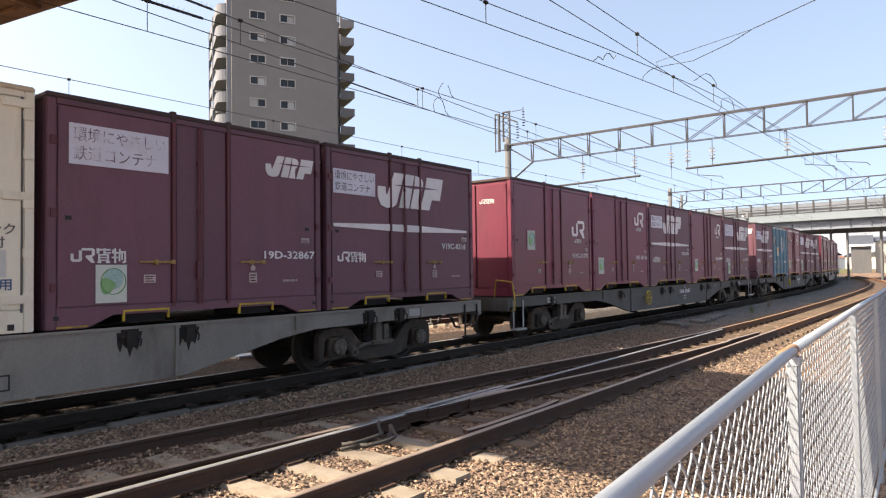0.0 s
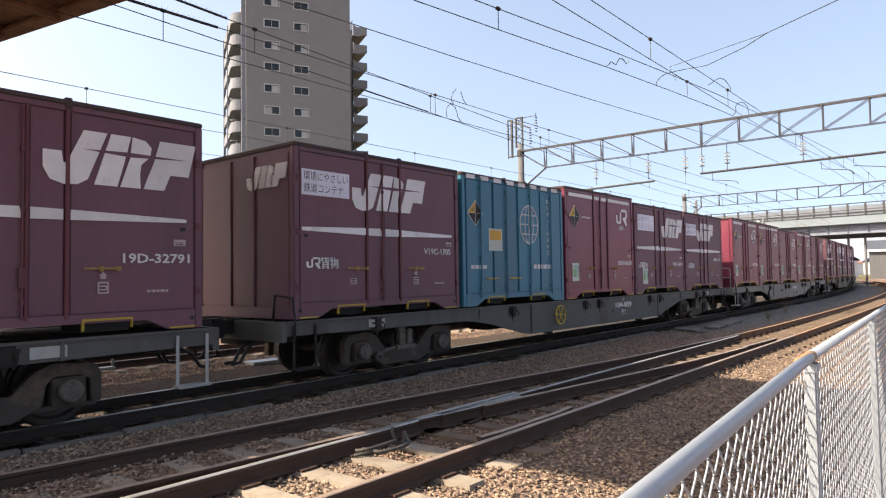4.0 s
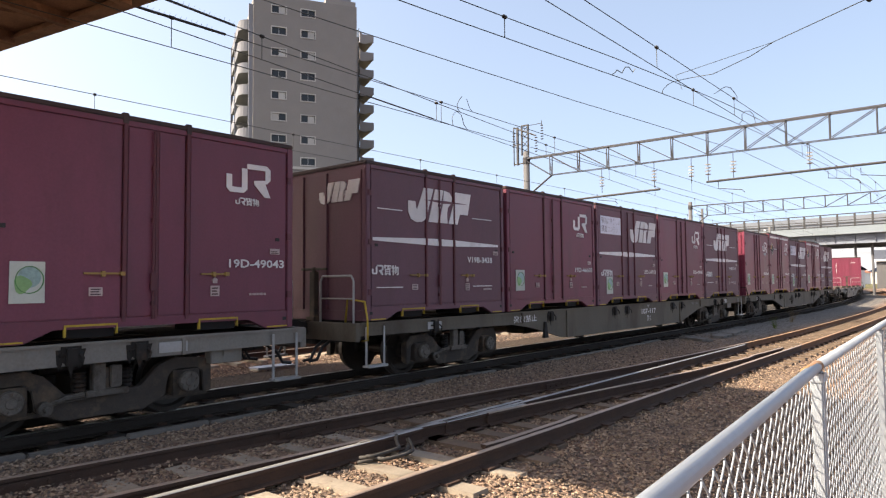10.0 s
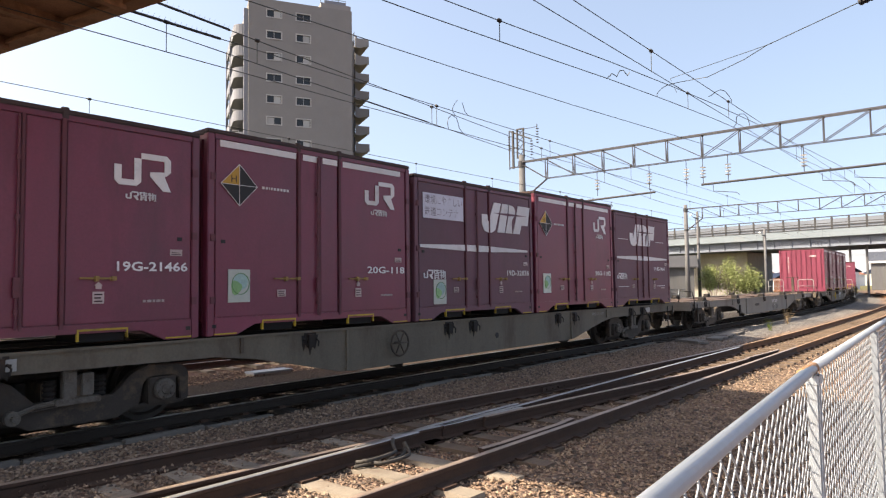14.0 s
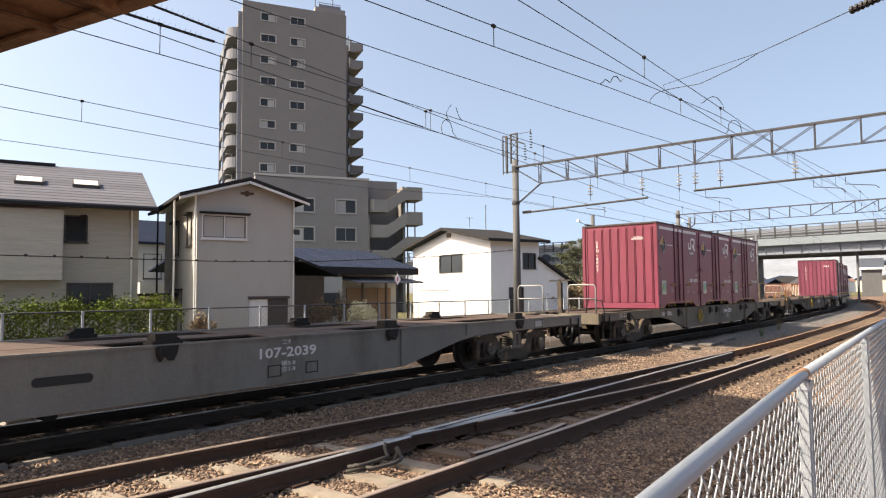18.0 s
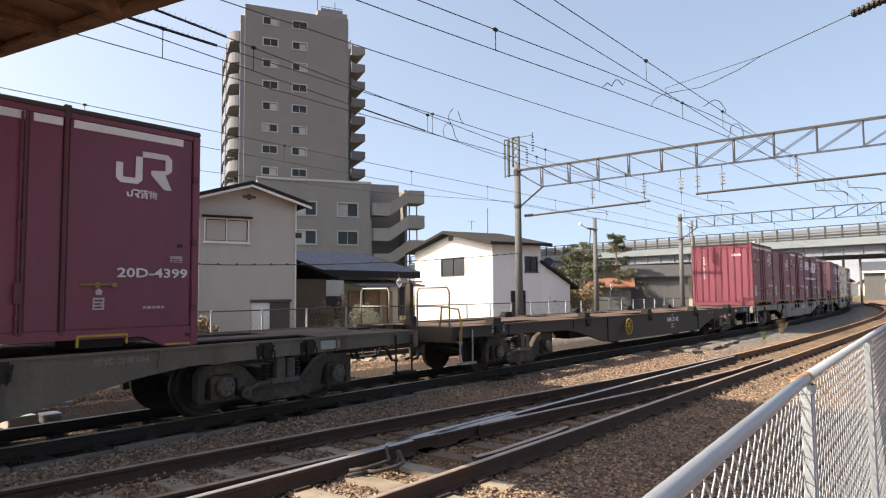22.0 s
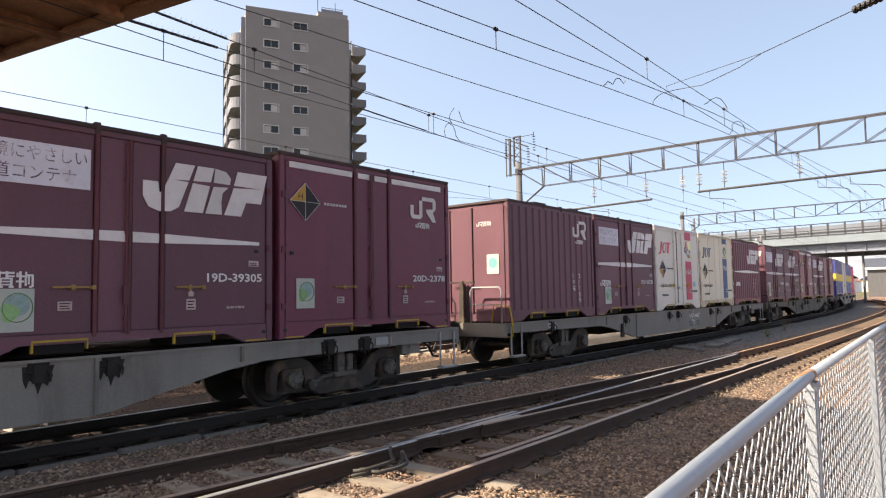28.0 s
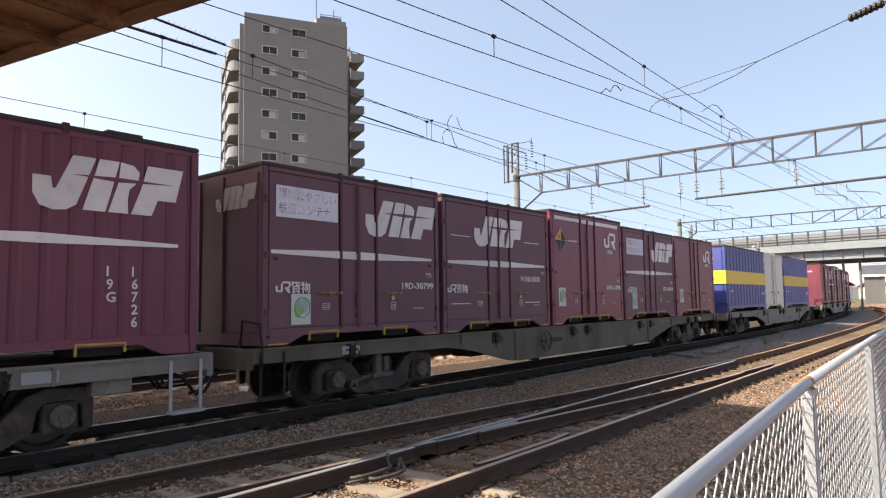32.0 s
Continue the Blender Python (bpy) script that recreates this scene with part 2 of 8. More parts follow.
M["slogan_ink_dark"] = surface("dark_slogan_ink", (0.045, 0.03, 0.04), 0.6, 0, 0.3, 6, 60, (0.50, 0.49, 0.55), 0.2, 7, bump=0)
M["earth_blue"] = surface("grey_teal_sticker_globe", (0.25, 0.38, 0.36), 0.5, 0, 0.25, 24, 60, bump=0)
M["bearing"] = surface("worn_steel_bearing_cap", (0.115, 0.102, 0.088), 0.65, 0.3, 0.35, 12, 60, (0.05, 0.036, 0.028), 0.4, 7)
M["blue_plate"] = surface("blue_enamel_plate", (0.02, 0.11, 0.42), 0.5, 0, 0.1, bump=0)
M["white"] = surface("white_marking", (0.62, 0.60, 0.60), 0.6, 0, 0.12, 4, 60, (0.35, 0.28, 0.28), 0.14, 3, bump=0)
M["dim_white"] = surface("worn_white_marking", (0.19, 0.18, 0.17), 0.6, 0, 0.2, 8, 60, bump=0)
# near-black colour that stands for the shade inside the fork pockets
M["inky"] = surface("pocket_shade", (0.008, 0.007, 0.007), 0.9, 0, 0.2, bump=0)
M["sticker_inner"] = surface("leaf_green_sticker", (0.20, 0.38, 0.16), 0.5, 0, 0.2, 20, 60, bump=0)
# rail sides under the train: soot, and the train's shadow put into the colour
M["rail_soot_shade"] = surface("sooty_shaded_rail", (0.034, 0.025, 0.020), 0.85, 0.1, 0.3, 5, 70, bump=0.3)
M["post_maroon"] = surface("dark_maroon_posts", (0.105, 0.028, 0.038), 0.6, 0, 0.2, 3, 40, GRIME, 0.2)
M["panel_white"] = surface("pale_slogan_panel", (0.60, 0.60, 0.68), 0.55, 0, 0.1, 3, 60, (0.42, 0.36, 0.42), 0.22, 2.5, bump=0)
M["black_mark"] = surface("black_marking", (0.015, 0.014, 0.014), 0.6, 0, 0.2, bump=0)
M["green"] = surface("green_sticker", (0.05, 0.20, 0.06), 0.5, 0, 0.2, 20, 60, bump=0)
M["green_pale"] = surface("pale_sticker", (0.44, 0.47, 0.42), 0.5, 0, 0.1, 8, 60, bump=0)
M["sky_sticker"] = surface("teal_sticker", (0.15, 0.42, 0.42), 0.5, 0, 0.15, 8, 60, bump=0)
M["amber"] = surface("amber_marking", (0.50, 0.27, 0.03), 0.5, 0, 0.1, bump=0)
M["red_mark"] = surface("red_marking", (0.55, 0.055, 0.12), 0.5, 0, 0.1, bump=0)
M["blue_mark"] = surface("blue_marking", (0.014, 0.062, 0.165), 0.5, 0, 0.1, bump=0)
M["frame_grey"] = surface("grey_wagon_paint", (0.180, 0.168, 0.148), 0.6, 0, 0.25, 1.2, 40, (0.07, 0.05, 0.038), 0.30, 0.9, (1, 1, 0.3), 0.06)
M["frame_dark"] = surface("grimy_green_grey_wagon_paint", (0.084, 0.084, 0.079), 0.7, 0, 0.28, 1.2, 40, (0.045, 0.030, 0.022), 0.35, 0.9, (1, 1, 0.3), 0.06)
M["frame_brown"] = surface("brown_stained_wagon_paint", (0.115, 0.098, 0.074), 0.7, 0, 0.28, 1.2, 40, (0.05, 0.034, 0.024), 0.4, 0.9, (1, 1, 0.3), 0.06)
M["frame_black"] = surface("soot_black_wagon_paint", (0.040, 0.034, 0.030), 0.75, 0, 0.3, 1.2, 40, (0.06, 0.035, 0.022), 0.3, 0.9, (1, 1, 0.3), 0.06)
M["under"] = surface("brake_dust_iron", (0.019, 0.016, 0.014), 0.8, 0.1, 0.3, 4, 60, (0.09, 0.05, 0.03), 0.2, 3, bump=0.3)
M["bogie"] = surface("dusty_cast_steel", (0.048, 0.038, 0.031), 0.75, 0.1, 0.35, 4, 60, (0.15, 0.105, 0.068), 0.36, 3, bump=0.3)
M["wheel"] = surface("wheel_steel", (0.045, 0.038, 0.033), 0.55, 0.4, 0.2, 8, 60)
M["deck"] = surface("rusty_deck_plate", (0.085, 0.055, 0.042), 0.85, 0.1, 0.3, 2, 60, (0.035, 0.026, 0.022), 0.4, 2, bump=0.2)
M["rail_grey"] = surface("grey_handrail_paint", (0.30, 0.30, 0.295), 0.5, 0, 0.15, 8, 60)
M["rail_side"] = surface("rusty_rail", (0.058, 0.032, 0.022), 0.85, 0.1, 0.3, 5, 70, (0.05, 0.032, 0.026), 0.3, 3, bump=0.3)
M["rail_top"] = surface("polished_rail_head", (0.40, 0.39, 0.38), 0.35, 0.6, 0.15, 6, 60, bump=0)
M["rail_rust"] = surface("rusted_rail_head", (0.33, 0.25, 0.20), 0.45, 0.45, 0.25, 6, 60, bump=0.1)
M["rail_orange"] = surface("orange_rusted_rail_head", (0.34, 0.20, 0.115), 0.6, 0.2, 0.25, 6, 60, bump=0.1)
M["rail_orange_side"] = surface("orange_rusted_rail_web", (0.15, 0.070, 0.036), 0.85, 0.05, 0.3, 5, 70, (0.07, 0.038, 0.026), 0.3, 3, bump=0.3)
M["mast_concrete"] = surface("dark_weathered_mast_concrete", (0.102, 0.105, 0.112), 0.85, 0, 0.18, 2, 60, (0.10, 0.09, 0.08), 0.2, 1.4, (1, 1, 0.2), 0.2)
M["concrete"] = surface("weathered_concrete", (0.30, 0.28, 0.25), 0.85, 0, 0.18, 2, 60, (0.18, 0.16, 0.14), 0.2, 1.4, bump=0.3)
M["sleeper"] = surface("dusty_concrete_sleeper", (0.235, 0.20, 0.16), 0.9, 0, 0.25, 4, 60, (0.13, 0.085, 0.06), 0.35, 3, bump=0.3)
M["timber"] = surface("dark_timber_sleeper", (0.12, 0.085, 0.06), 0.9, 0, 0.25, 6, 60, (0.07, 0.05, 0.04), 0.3, 3, (0.2, 3, 3), 0.4)
M["galv"] = surface("galvanised_steel", (0.31, 0.35, 0.395), 0.5, 0.3, 0.1, 6, 60, (0.36, 0.38, 0.40), 0.2, 5, bump=0.05)
M["galv_dull"] = surface("dull_galvanised_steel", (0.046, 0.049, 0.060), 0.75, 0.1, 0.15, 4, 60)
M["steel_dark"] = surface("dark_steel", (0.034, 0.034, 0.038), 0.65, 0.2, 0.2)
M["porcelain"] = surface("white_porcelain", (0.62, 0.62, 0.60), 0.3, 0, 0.06, bump=0)
M["brown_porcelain"] = surface("brown_porcelain", (0.10, 0.055, 0.035), 0.3, 0, 0.1, bump=0)
M["wire"] = surface("copper_line", (0.05, 0.055, 0.055), 0.5, 0.5, 0.1, bump=0)
M["wire_cover"] = surface("black_line_cover", (0.012, 0.012, 0.013), 0.5, 0, 0.1, bump=0)
M["rusty_plate"] = surface("rusty_bridge_underside", (0.22, 0.122, 0.075), 0.85, 0.05, 0.4, 1.6, 40, (0.085, 0.04, 0.025), 0.5, 1.0, bump=0.2)


# ---- the line: straight, then a bend to the far side ----
TRACK_Y = 8.703
BEND_START, BEND_END, BEND_RATE, BEND_MAX = 16.0, 88.0, 7.94e-5, 1 / 230


def make_line():
    pts, s, x, y, a = [(BEND_START, BEND_START, 0.0, 0.0)], BEND_START, BEND_START, 0.0, 0.0
    while s < 190:
        a += min(BEND_MAX, BEND_RATE * (s - BEND_START)) * 0.25 if s < BEND_END else 0.0
        x, y, s = x + math.cos(a) * 0.25, y + math.sin(a) * 0.25, s + 0.25
        pts.append((s, x, y, a))
    return np.array(pts)


LINE = make_line()


def on_line(s, off=0.0):
    """Place and heading on a line that runs off metres beside the y = 0 line."""
    if s <= BEND_START:
        return s, off, 0.0
    x, y, a = (float(np.interp(s, LINE[:, 0], LINE[:, i])) for i in (1, 2, 3))
    return x - off * math.sin(a), y + off * math.cos(a), a


def fbm(x, y, k=1.0):
    return noise.fractal(Vector((x * k, y * k, 0.3)), 1.0, 2.0, 4)


NEAR_Y = 4.365           # middle of the straight near line


# ground: one sheet, fine near the camera
def ground_height(x, y):
    s = min(max(x, -30.0), 150.0)
    bend = on_line(s)[1] if x > BEND_START else 0.0
    v = y - bend
    z = -0.27
    for c in (TRACK_Y, 14.0):                       # the ballast shoulders of the lines behind
        d = abs(v - c)
        z = max(z, -0.20 - max(0.0, d - 1.35) * 0.42)
    d = abs(v - 4.9)
    z = max(z, -0.188 - max(0.0, d - 1.5) * 0.08)
    if 5.6 < v < 7.52:                              # gravel heaped up against the kerb
        z = max(z, -0.19 + 0.075 * min(1.0, (v - 5.6) / 1.2))
    elif 7.52 <= v < TRACK_Y + 3.2:
        z = -0.215
    if v > 18.5:
        z = -0.27 - min(0.4, (v - 18.5) * 0.22)
    if v < 1.6:
        z = -0.27 + min(0.15, (1.6 - v) * 0.12)
    return z + 0.025 * fbm(x, y, 0.9) * (1.0 if v < 19 else 2.0)


def ground():
    xs = [-1800, -500, -150, -60, -25, -10] + list(np.arange(-4, 30, 0.3)) + list(np.arange(30, 110, 1.5)) + [120, 135, 160, 220, 400, 900, 2500]
    ys = [-1500, -400, -120, -40, -12] + sorted([v for v in np.arange(-4, 21, 0.3) if abs(v - 7.53) > 0.2] + [7.30, 7.47, 7.60, 7.78]) + list(np.arange(21, 60, 1.5)) + [66, 80, 110, 160, 260, 500, 1100, 2500]
    verts = [(x, y, ground_height(x, y)) for y in ys for x in xs]
    n = len(xs)
    faces = [(j * n + i, j * n + i + 1, (j + 1) * n + i + 1, (j + 1) * n + i) for j in range(len(ys) - 1) for i in range(n - 1)]
    me = bpy.data.meshes.new("ground")
    me.from_pydata(verts, [], faces)
    me.polygons.foreach_set("use_smooth", [True] * len(me.polygons))
    # near-black band: brake dust and the train's shade in one mask
    inky = me.attributes.new("dust_and_shade", "FLOAT", "POINT")
    dark_amount = []
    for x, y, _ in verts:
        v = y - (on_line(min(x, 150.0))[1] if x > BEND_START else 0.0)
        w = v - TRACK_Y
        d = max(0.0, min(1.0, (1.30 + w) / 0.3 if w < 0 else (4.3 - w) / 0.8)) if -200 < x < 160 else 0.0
        if abs(v - NEAR_Y) < 1.0 and 9.0 < x < 160:        # darker between the rails of the near line
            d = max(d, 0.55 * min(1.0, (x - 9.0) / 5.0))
        dark_amount.append(d)
    inky.data.foreach_set("value", dark_amount)
    grey = me.attributes.new("grey_gravel", "FLOAT", "POINT")
    pale = []
    for x, y, _ in verts:
        v = y - (on_line(min(x, 150.0))[1] if x > BEND_START else 0.0)
        a = min(1.0, max(0.0, (x - 15.0) / 9.0)) if x < 900 else 0.0
        pale.append(a * max(0.0, min(1.0, (v - 5.5) / 0.5)) if v < 18 else (0.6 * a if x > 60 else 0.0))
    grey.data.foreach_set("value", pale)
    m = bpy.data.materials.new("ballast_and_earth")
    m.use_nodes = True
    nt = m.node_tree
    N, LK = nt.nodes, nt.links
    b = N["Principled BSDF"]
    tc = N.new("ShaderNodeTexCoord")
    vor = N.new("ShaderNodeTexVoronoi")
    vor.inputs["Scale"].default_value = 19
    LK.new(tc.outputs["Object"], vor.inputs["Vector"])
    big = N.new("ShaderNodeTexNoise")
    big.inputs["Scale"].default_value, big.inputs["Detail"].default_value = 0.35, 7
    LK.new(tc.outputs["Object"], big.inputs["Vector"])
    stone = N.new("ShaderNodeValToRGB")
    e = stone.color_ramp.elements
    e[0].color, e[1].color = (0.07, 0.054, 0.046, 1), (0.37, 0.28, 0.212, 1)
    mid = stone.color_ramp.elements.new(0.5)
    mid.color = (0.195, 0.136, 0.106, 1)
    LK.new(vor.outputs["Color"], stone.inputs[0])
    rust = N.new("ShaderNodeMix")
    rust.data_type = "RGBA"
    rmap = N.new("ShaderNodeMapRange")
    LK.new(big.outputs[0], rmap.inputs["Value"])
    rmap.inputs["From Min"].default_value, rmap.inputs["From Max"].default_value = 0.42, 0.66
    rmap.inputs["To Max"].default_value = 0.55
    LK.new(rmap.outputs[0], rust.inputs["Factor"])
    LK.new(stone.outputs[0], rust.inputs["A"])
    rust.inputs["B"].default_value = (0.22, 0.120, 0.083, 1)
    # cleaner grey chippings farther along the line
    gatt = N.new("ShaderNodeAttribute")
    gatt.attribute_name = "grey_gravel"
    chips = N.new("ShaderNodeValToRGB")
    chips.color_ramp.elements[0].color, chips.color_ramp.elements[1].color = (0.06, 0.056, 0.053, 1), (0.28, 0.262, 0.242, 1)
    LK.new(vor.outputs["Color"], chips.inputs[0])
    chip_mix = N.new("ShaderNodeMix")
    chip_mix.data_type = "RGBA"
    LK.new(gatt.outputs["Fac"], chip_mix.inputs["Factor"])
    LK.new(rust.outputs["Result"], chip_mix.inputs["A"])
    LK.new(chips.outputs[0], chip_mix.inputs["B"])
    # dust and oil on the main track's stones, with the train's shade painted in
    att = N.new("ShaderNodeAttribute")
    att.attribute_name = "dust_and_shade"
    dark_mix = N.new("ShaderNodeMix")
    dark_mix.data_type = "RGBA"
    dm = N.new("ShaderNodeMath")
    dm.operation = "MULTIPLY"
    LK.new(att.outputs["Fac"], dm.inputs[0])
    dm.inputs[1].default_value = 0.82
    LK.new(dm.outputs[0], dark_mix.inputs["Factor"])
    LK.new(chip_mix.outputs["Result"], dark_mix.inputs["A"])
    dark_mix.inputs["B"].default_value = (0.022, 0.018, 0.015, 1)
    # beyond the line: earth and thin grass
    sep = N.new("ShaderNodeSeparateXYZ")
    LK.new(tc.outputs["Object"], sep.inputs[0])
    far = N.new("ShaderNodeMapRange")
    LK.new(sep.outputs["Y"], far.inputs["Value"])
    far.inputs["From Min"].default_value, far.inputs["From Max"].default_value = 18.6, 20.5
    earth = N.new("ShaderNodeMix")
    earth.data_type = "RGBA"
    LK.new(far.outputs[0], earth.inputs["Factor"])
    LK.new(dark_mix.outputs["Result"], earth.inputs["A"])
    grass = N.new("ShaderNodeValToRGB")
    grass.color_ramp.elements[0].color, grass.color_ramp.elements[1].color = (0.06, 0.075, 0.03, 1), (0.20, 0.17, 0.10, 1)
    LK.new(big.outputs[0], grass.inputs[0])
    LK.new(grass.outputs[0], earth.inputs["B"])
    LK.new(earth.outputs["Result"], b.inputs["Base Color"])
    b.inputs["Roughness"].default_value = 0.95
    b.inputs["Specular IOR Level"].default_value = 0.15
    bp = N.new("ShaderNodeBump")
    bp.inputs["Strength"].default_value, bp.inputs["Distance"].default_value = 1.0, 0.06
    LK.new(vor.outputs["Distance"], bp.inputs["Height"])
    bp.invert = True
    LK.new(bp.outputs[0], b.inputs["Normal"])
    me.materials.append(m)
    return tagged(new("ground", me), "brown stone ballast and earth along the railway line", "ground", kind="structure")


ground()

# sleepers under the train: sooty, and made blacker for the train's shade
M["sleeper_soot_shade"] = surface("sooty_shaded_concrete_sleeper", (0.05, 0.041, 0.034), 0.9, 0, 0.25, 4, 60, (0.03, 0.025, 0.022), 0.3, 3, bump=0.3)
RAIL = [(-0.060, -0.150), (0.060, -0.150), (0.060, -0.140), (0.012, -0.122), (0.010, -0.045), (0.032, -0.034), (0.032, -0.006), (0.026, 0.0),
        (-0.026, 0.0), (-0.032, -0.006), (-0.032, -0.034), (-0.010, -0.045), (-0.012, -0.122), (-0.060, -0.140)]


def rail_mesh(centres, head, web=None):
    """A rail swept along (x, y, heading) places."""
    n = len(RAIL)
    verts, faces = [], []
    for x, y, a in centres:
        verts += [(x - u * math.sin(a), y + u * math.cos(a), w) for u, w in RAIL]
    for k in range(len(centres) - 1):
        for i in range(n):
            j = (i + 1) % n
            faces.append((k * n + i, k * n + j, (k + 1) * n + j, (k + 1) * n + i))
    faces += [tuple(range(n)), tuple(range((len(centres) - 1) * n, len(centres) * n))[::-1]]
    me = bpy.data.meshes.new("rail")
    me.from_pydata(verts, [], faces)
    me.materials.append(web or M["rail_side"])
    me.materials.append(head)
    idx = [1 if (f % n) in (6, 7, 8) and f < (len(centres) - 1) * n else 0 for f in range(len(faces))]
    me.polygons.foreach_set("material_index", idx)
    return me


def centres(off, s0=-14.0, s1=118.0, shift=None, z=0):
    out, s = [], s0
    while s <= s1:
        x, y, a = on_line(s, off + (shift(s) if shift else 0.0))
        if shift:
            a += math.atan((shift(s + 0.1) - shift(s - 0.1)) / 0.2)
        out.append((x, y, a))
        s += 0.5 if s < 30 else 1.5
    return out


def sleeper_mesh(length, mat_, w=0.115, h=0.17):
    s = Shape()
    s.add([(-w, -length / 2, -0.33), (w, -length / 2, -0.33), (w, length / 2, -0.33), (-w, length / 2, -0.33),
           (-w + 0.02, -length / 2 + 0.02, -0.15), (w - 0.02, -length / 2 + 0.02, -0.15), (w - 0.02, length / 2 - 0.02, -0.15), (-w + 0.02, length / 2 - 0.02, -0.15)],
          [(3, 2, 1, 0), (4, 5, 6, 7), (0, 1, 5, 4), (1, 2, 6, 5), (2, 3, 7, 6), (3, 0, 4, 7)])
    return s.mesh("sleeper", mat_)


# offset of the diverging route from the straight one, metres along the line
DIVERGE = ((-14, 2.70), (-4, 1.92), (2, 1.45), (4, 1.29), (5.5, 1.16), (7, 1.0), (8.5, 0.83), (10, 0.64), (12, 0.42), (14, 0.28), (16, 0.17), (18, 0.09), (21, 0.02), (24, 0.0))


def diverge(s):
    return float(np.interp(s, [p[0] for p in DIVERGE], [p[1] for p in DIVERGE]))


G = 0.5665               # half the distance between rail heads


def track(label, off, sleepers, mat_, head, s0=-14.0, s1=110.0):
    tr = thing("track", label, "railway track", kind="structure")
    for g in (-G, G):
        part("rail", rail_mesh(centres(off + g, s0, s1), head, M["rail_soot_shade"] if off == TRACK_Y else None), None, tr)
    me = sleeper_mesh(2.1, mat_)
    s = s0 + 0.2
    while s < sleepers:
        x, y, a = on_line(s, off)
        part("sleeper", me, None, tr, at=pose(x, y, 0, 0, 0, math.degrees(a) + random.uniform(-0.6, 0.6)))
        s += 0.62
    clip = Shape()
    for g in (-G, G):
        for e in (-0.085, 0.085):
            clip.box(-0.05, 0.05, g + e - 0.03, g + e + 0.03, -0.155, -0.118)
    me = clip.mesh("rail_fastening", M["rail_side"])
    s = s0 + 0.2
    while s < (34 if off < 10 else 12):
        x, y, a = on_line(s, off)
        part("rail_fastening", me, None, tr, at=pose(x, y, 0, 0, 0, math.degrees(a)))
        s += 0.62
    return tr


track("main track with polished rails on concrete sleepers under the train", TRACK_Y, 95, M["sleeper_soot_shade"], M["rail_top"])
track("rear track with rusty rails on concrete sleepers", 14.0, 60, M["sleeper"], M["rail_rust"])


def turnout():
    tr = thing("turnout", "turnout of rusty rails with shiny point blades and a black heating cable", "railway turnout", kind="structure")
    # straight rails: near rail whole, far rail from the crossing on as a blade
    part("rail", rail_mesh(centres(NEAR_Y - G, -14, 18.0), M["rail_rust"]), None, tr)
    part("rail", rail_mesh(centres(NEAR_Y - G, 18.0, 110), M["rail_orange"], M["rail_orange_side"]), None, tr)
    part("rail", rail_mesh(centres(NEAR_Y + G, -14, 5.55), M["rail_top"]), None, tr)
    part("point_blade", rail_mesh(centres(NEAR_Y + G - 0.01, 5.9, 17.5), M["rail_top"]), None, tr, "shiny point blade")
    # diverging rails
    part("stock_rail", rail_mesh(centres(NEAR_Y + G, -14, 18.0, diverge), M["rail_rust"]), None, tr)
    part("stock_rail", rail_mesh(centres(NEAR_Y + G, 18.0, 110, diverge), M["rail_orange"], M["rail_orange_side"]), None, tr)
    part("rail", rail_mesh(centres(NEAR_Y - G, 6.6, 17.5, lambda s: diverge(s) + (0.07 if s > 15 else 0.0)), M["rail_rust"]), None, tr)
    part("rail", rail_mesh(centres(NEAR_Y - G, -14, 5.2, diverge), M["rail_rust"]), None, tr)
    # crossing: wing rails and check rails
    for pts in ([(5.2, NEAR_Y + G + 0.10, 0.0), (6.1, NEAR_Y + G - 0.02, -0.08), (7.4, NEAR_Y + G - 0.11, -0.05)],
                [(4.6, NEAR_Y + G + 0.02, 0.02), (5.9, NEAR_Y + G + 0.10, 0.04), (7.6, NEAR_Y + G + 0.09, 0.0)]):
        part("wing_rail", rail_mesh(pts, M["rail_top"]), None, tr, "shiny wing rail of the crossing")
    part("check_rail", rail_mesh([(5.3, NEAR_Y - G + 0.14, -0.06), (5.6, NEAR_Y - G + 0.11, 0.0), (6.75, NEAR_Y - G + 0.11, 0.0), (7.15, NEAR_Y - G + 0.15, 0.06)], M["rail_rust"]), None, tr)
    for x in (2.2, 4.9, 9.6, 13.2):
        s = Shape().box(x - 0.38, x + 0.38, -0.028, -0.014, -0.12, -0.05)
        for k in (-0.27, -0.09, 0.09, 0.27):
            s.tube((x + k, -0.055, -0.085), (x + k, -0.02, -0.085), 0.018, 6)
        part("joint_bar", s, M["rail_side"], tr, at=pose(0, NEAR_Y + G + diverge(x), 0))
    # long timbers under the points, light concrete ones beside the camera
    s = -13.5
    while s < 46:
        d = diverge(s)
        x, y, a = on_line(s, NEAR_Y + d / 2)
        kind = M["sleeper"] if s < 5.4 else M["timber"]
        me = sleeper_mesh(2.0 + d if s < 6 or s > 14.5 else 1.5 + d, kind, 0.12)
        part("sleeper", me, None, tr, at=pose(x, y, 0.0, 0, 0, math.degrees(a) + random.uniform(-0.8, 0.8)))
        if s < 26:
            for off in (-G, G, -G + d, G + d):
                part("chair_plate", Shape().box(-0.09, 0.09, -0.14, 0.14, -0.156, -0.128), M["rail_side"], tr, at=pose(on_line(s, NEAR_Y + off)[0], on_line(s, NEAR_Y + off)[1], 0, 0, 0, math.degrees(a)))
        s += 0.60
    # cable loops at the end of the wing rail
    for k in range(3):
        pts = []
        for i in range(15):
            u = i / 14
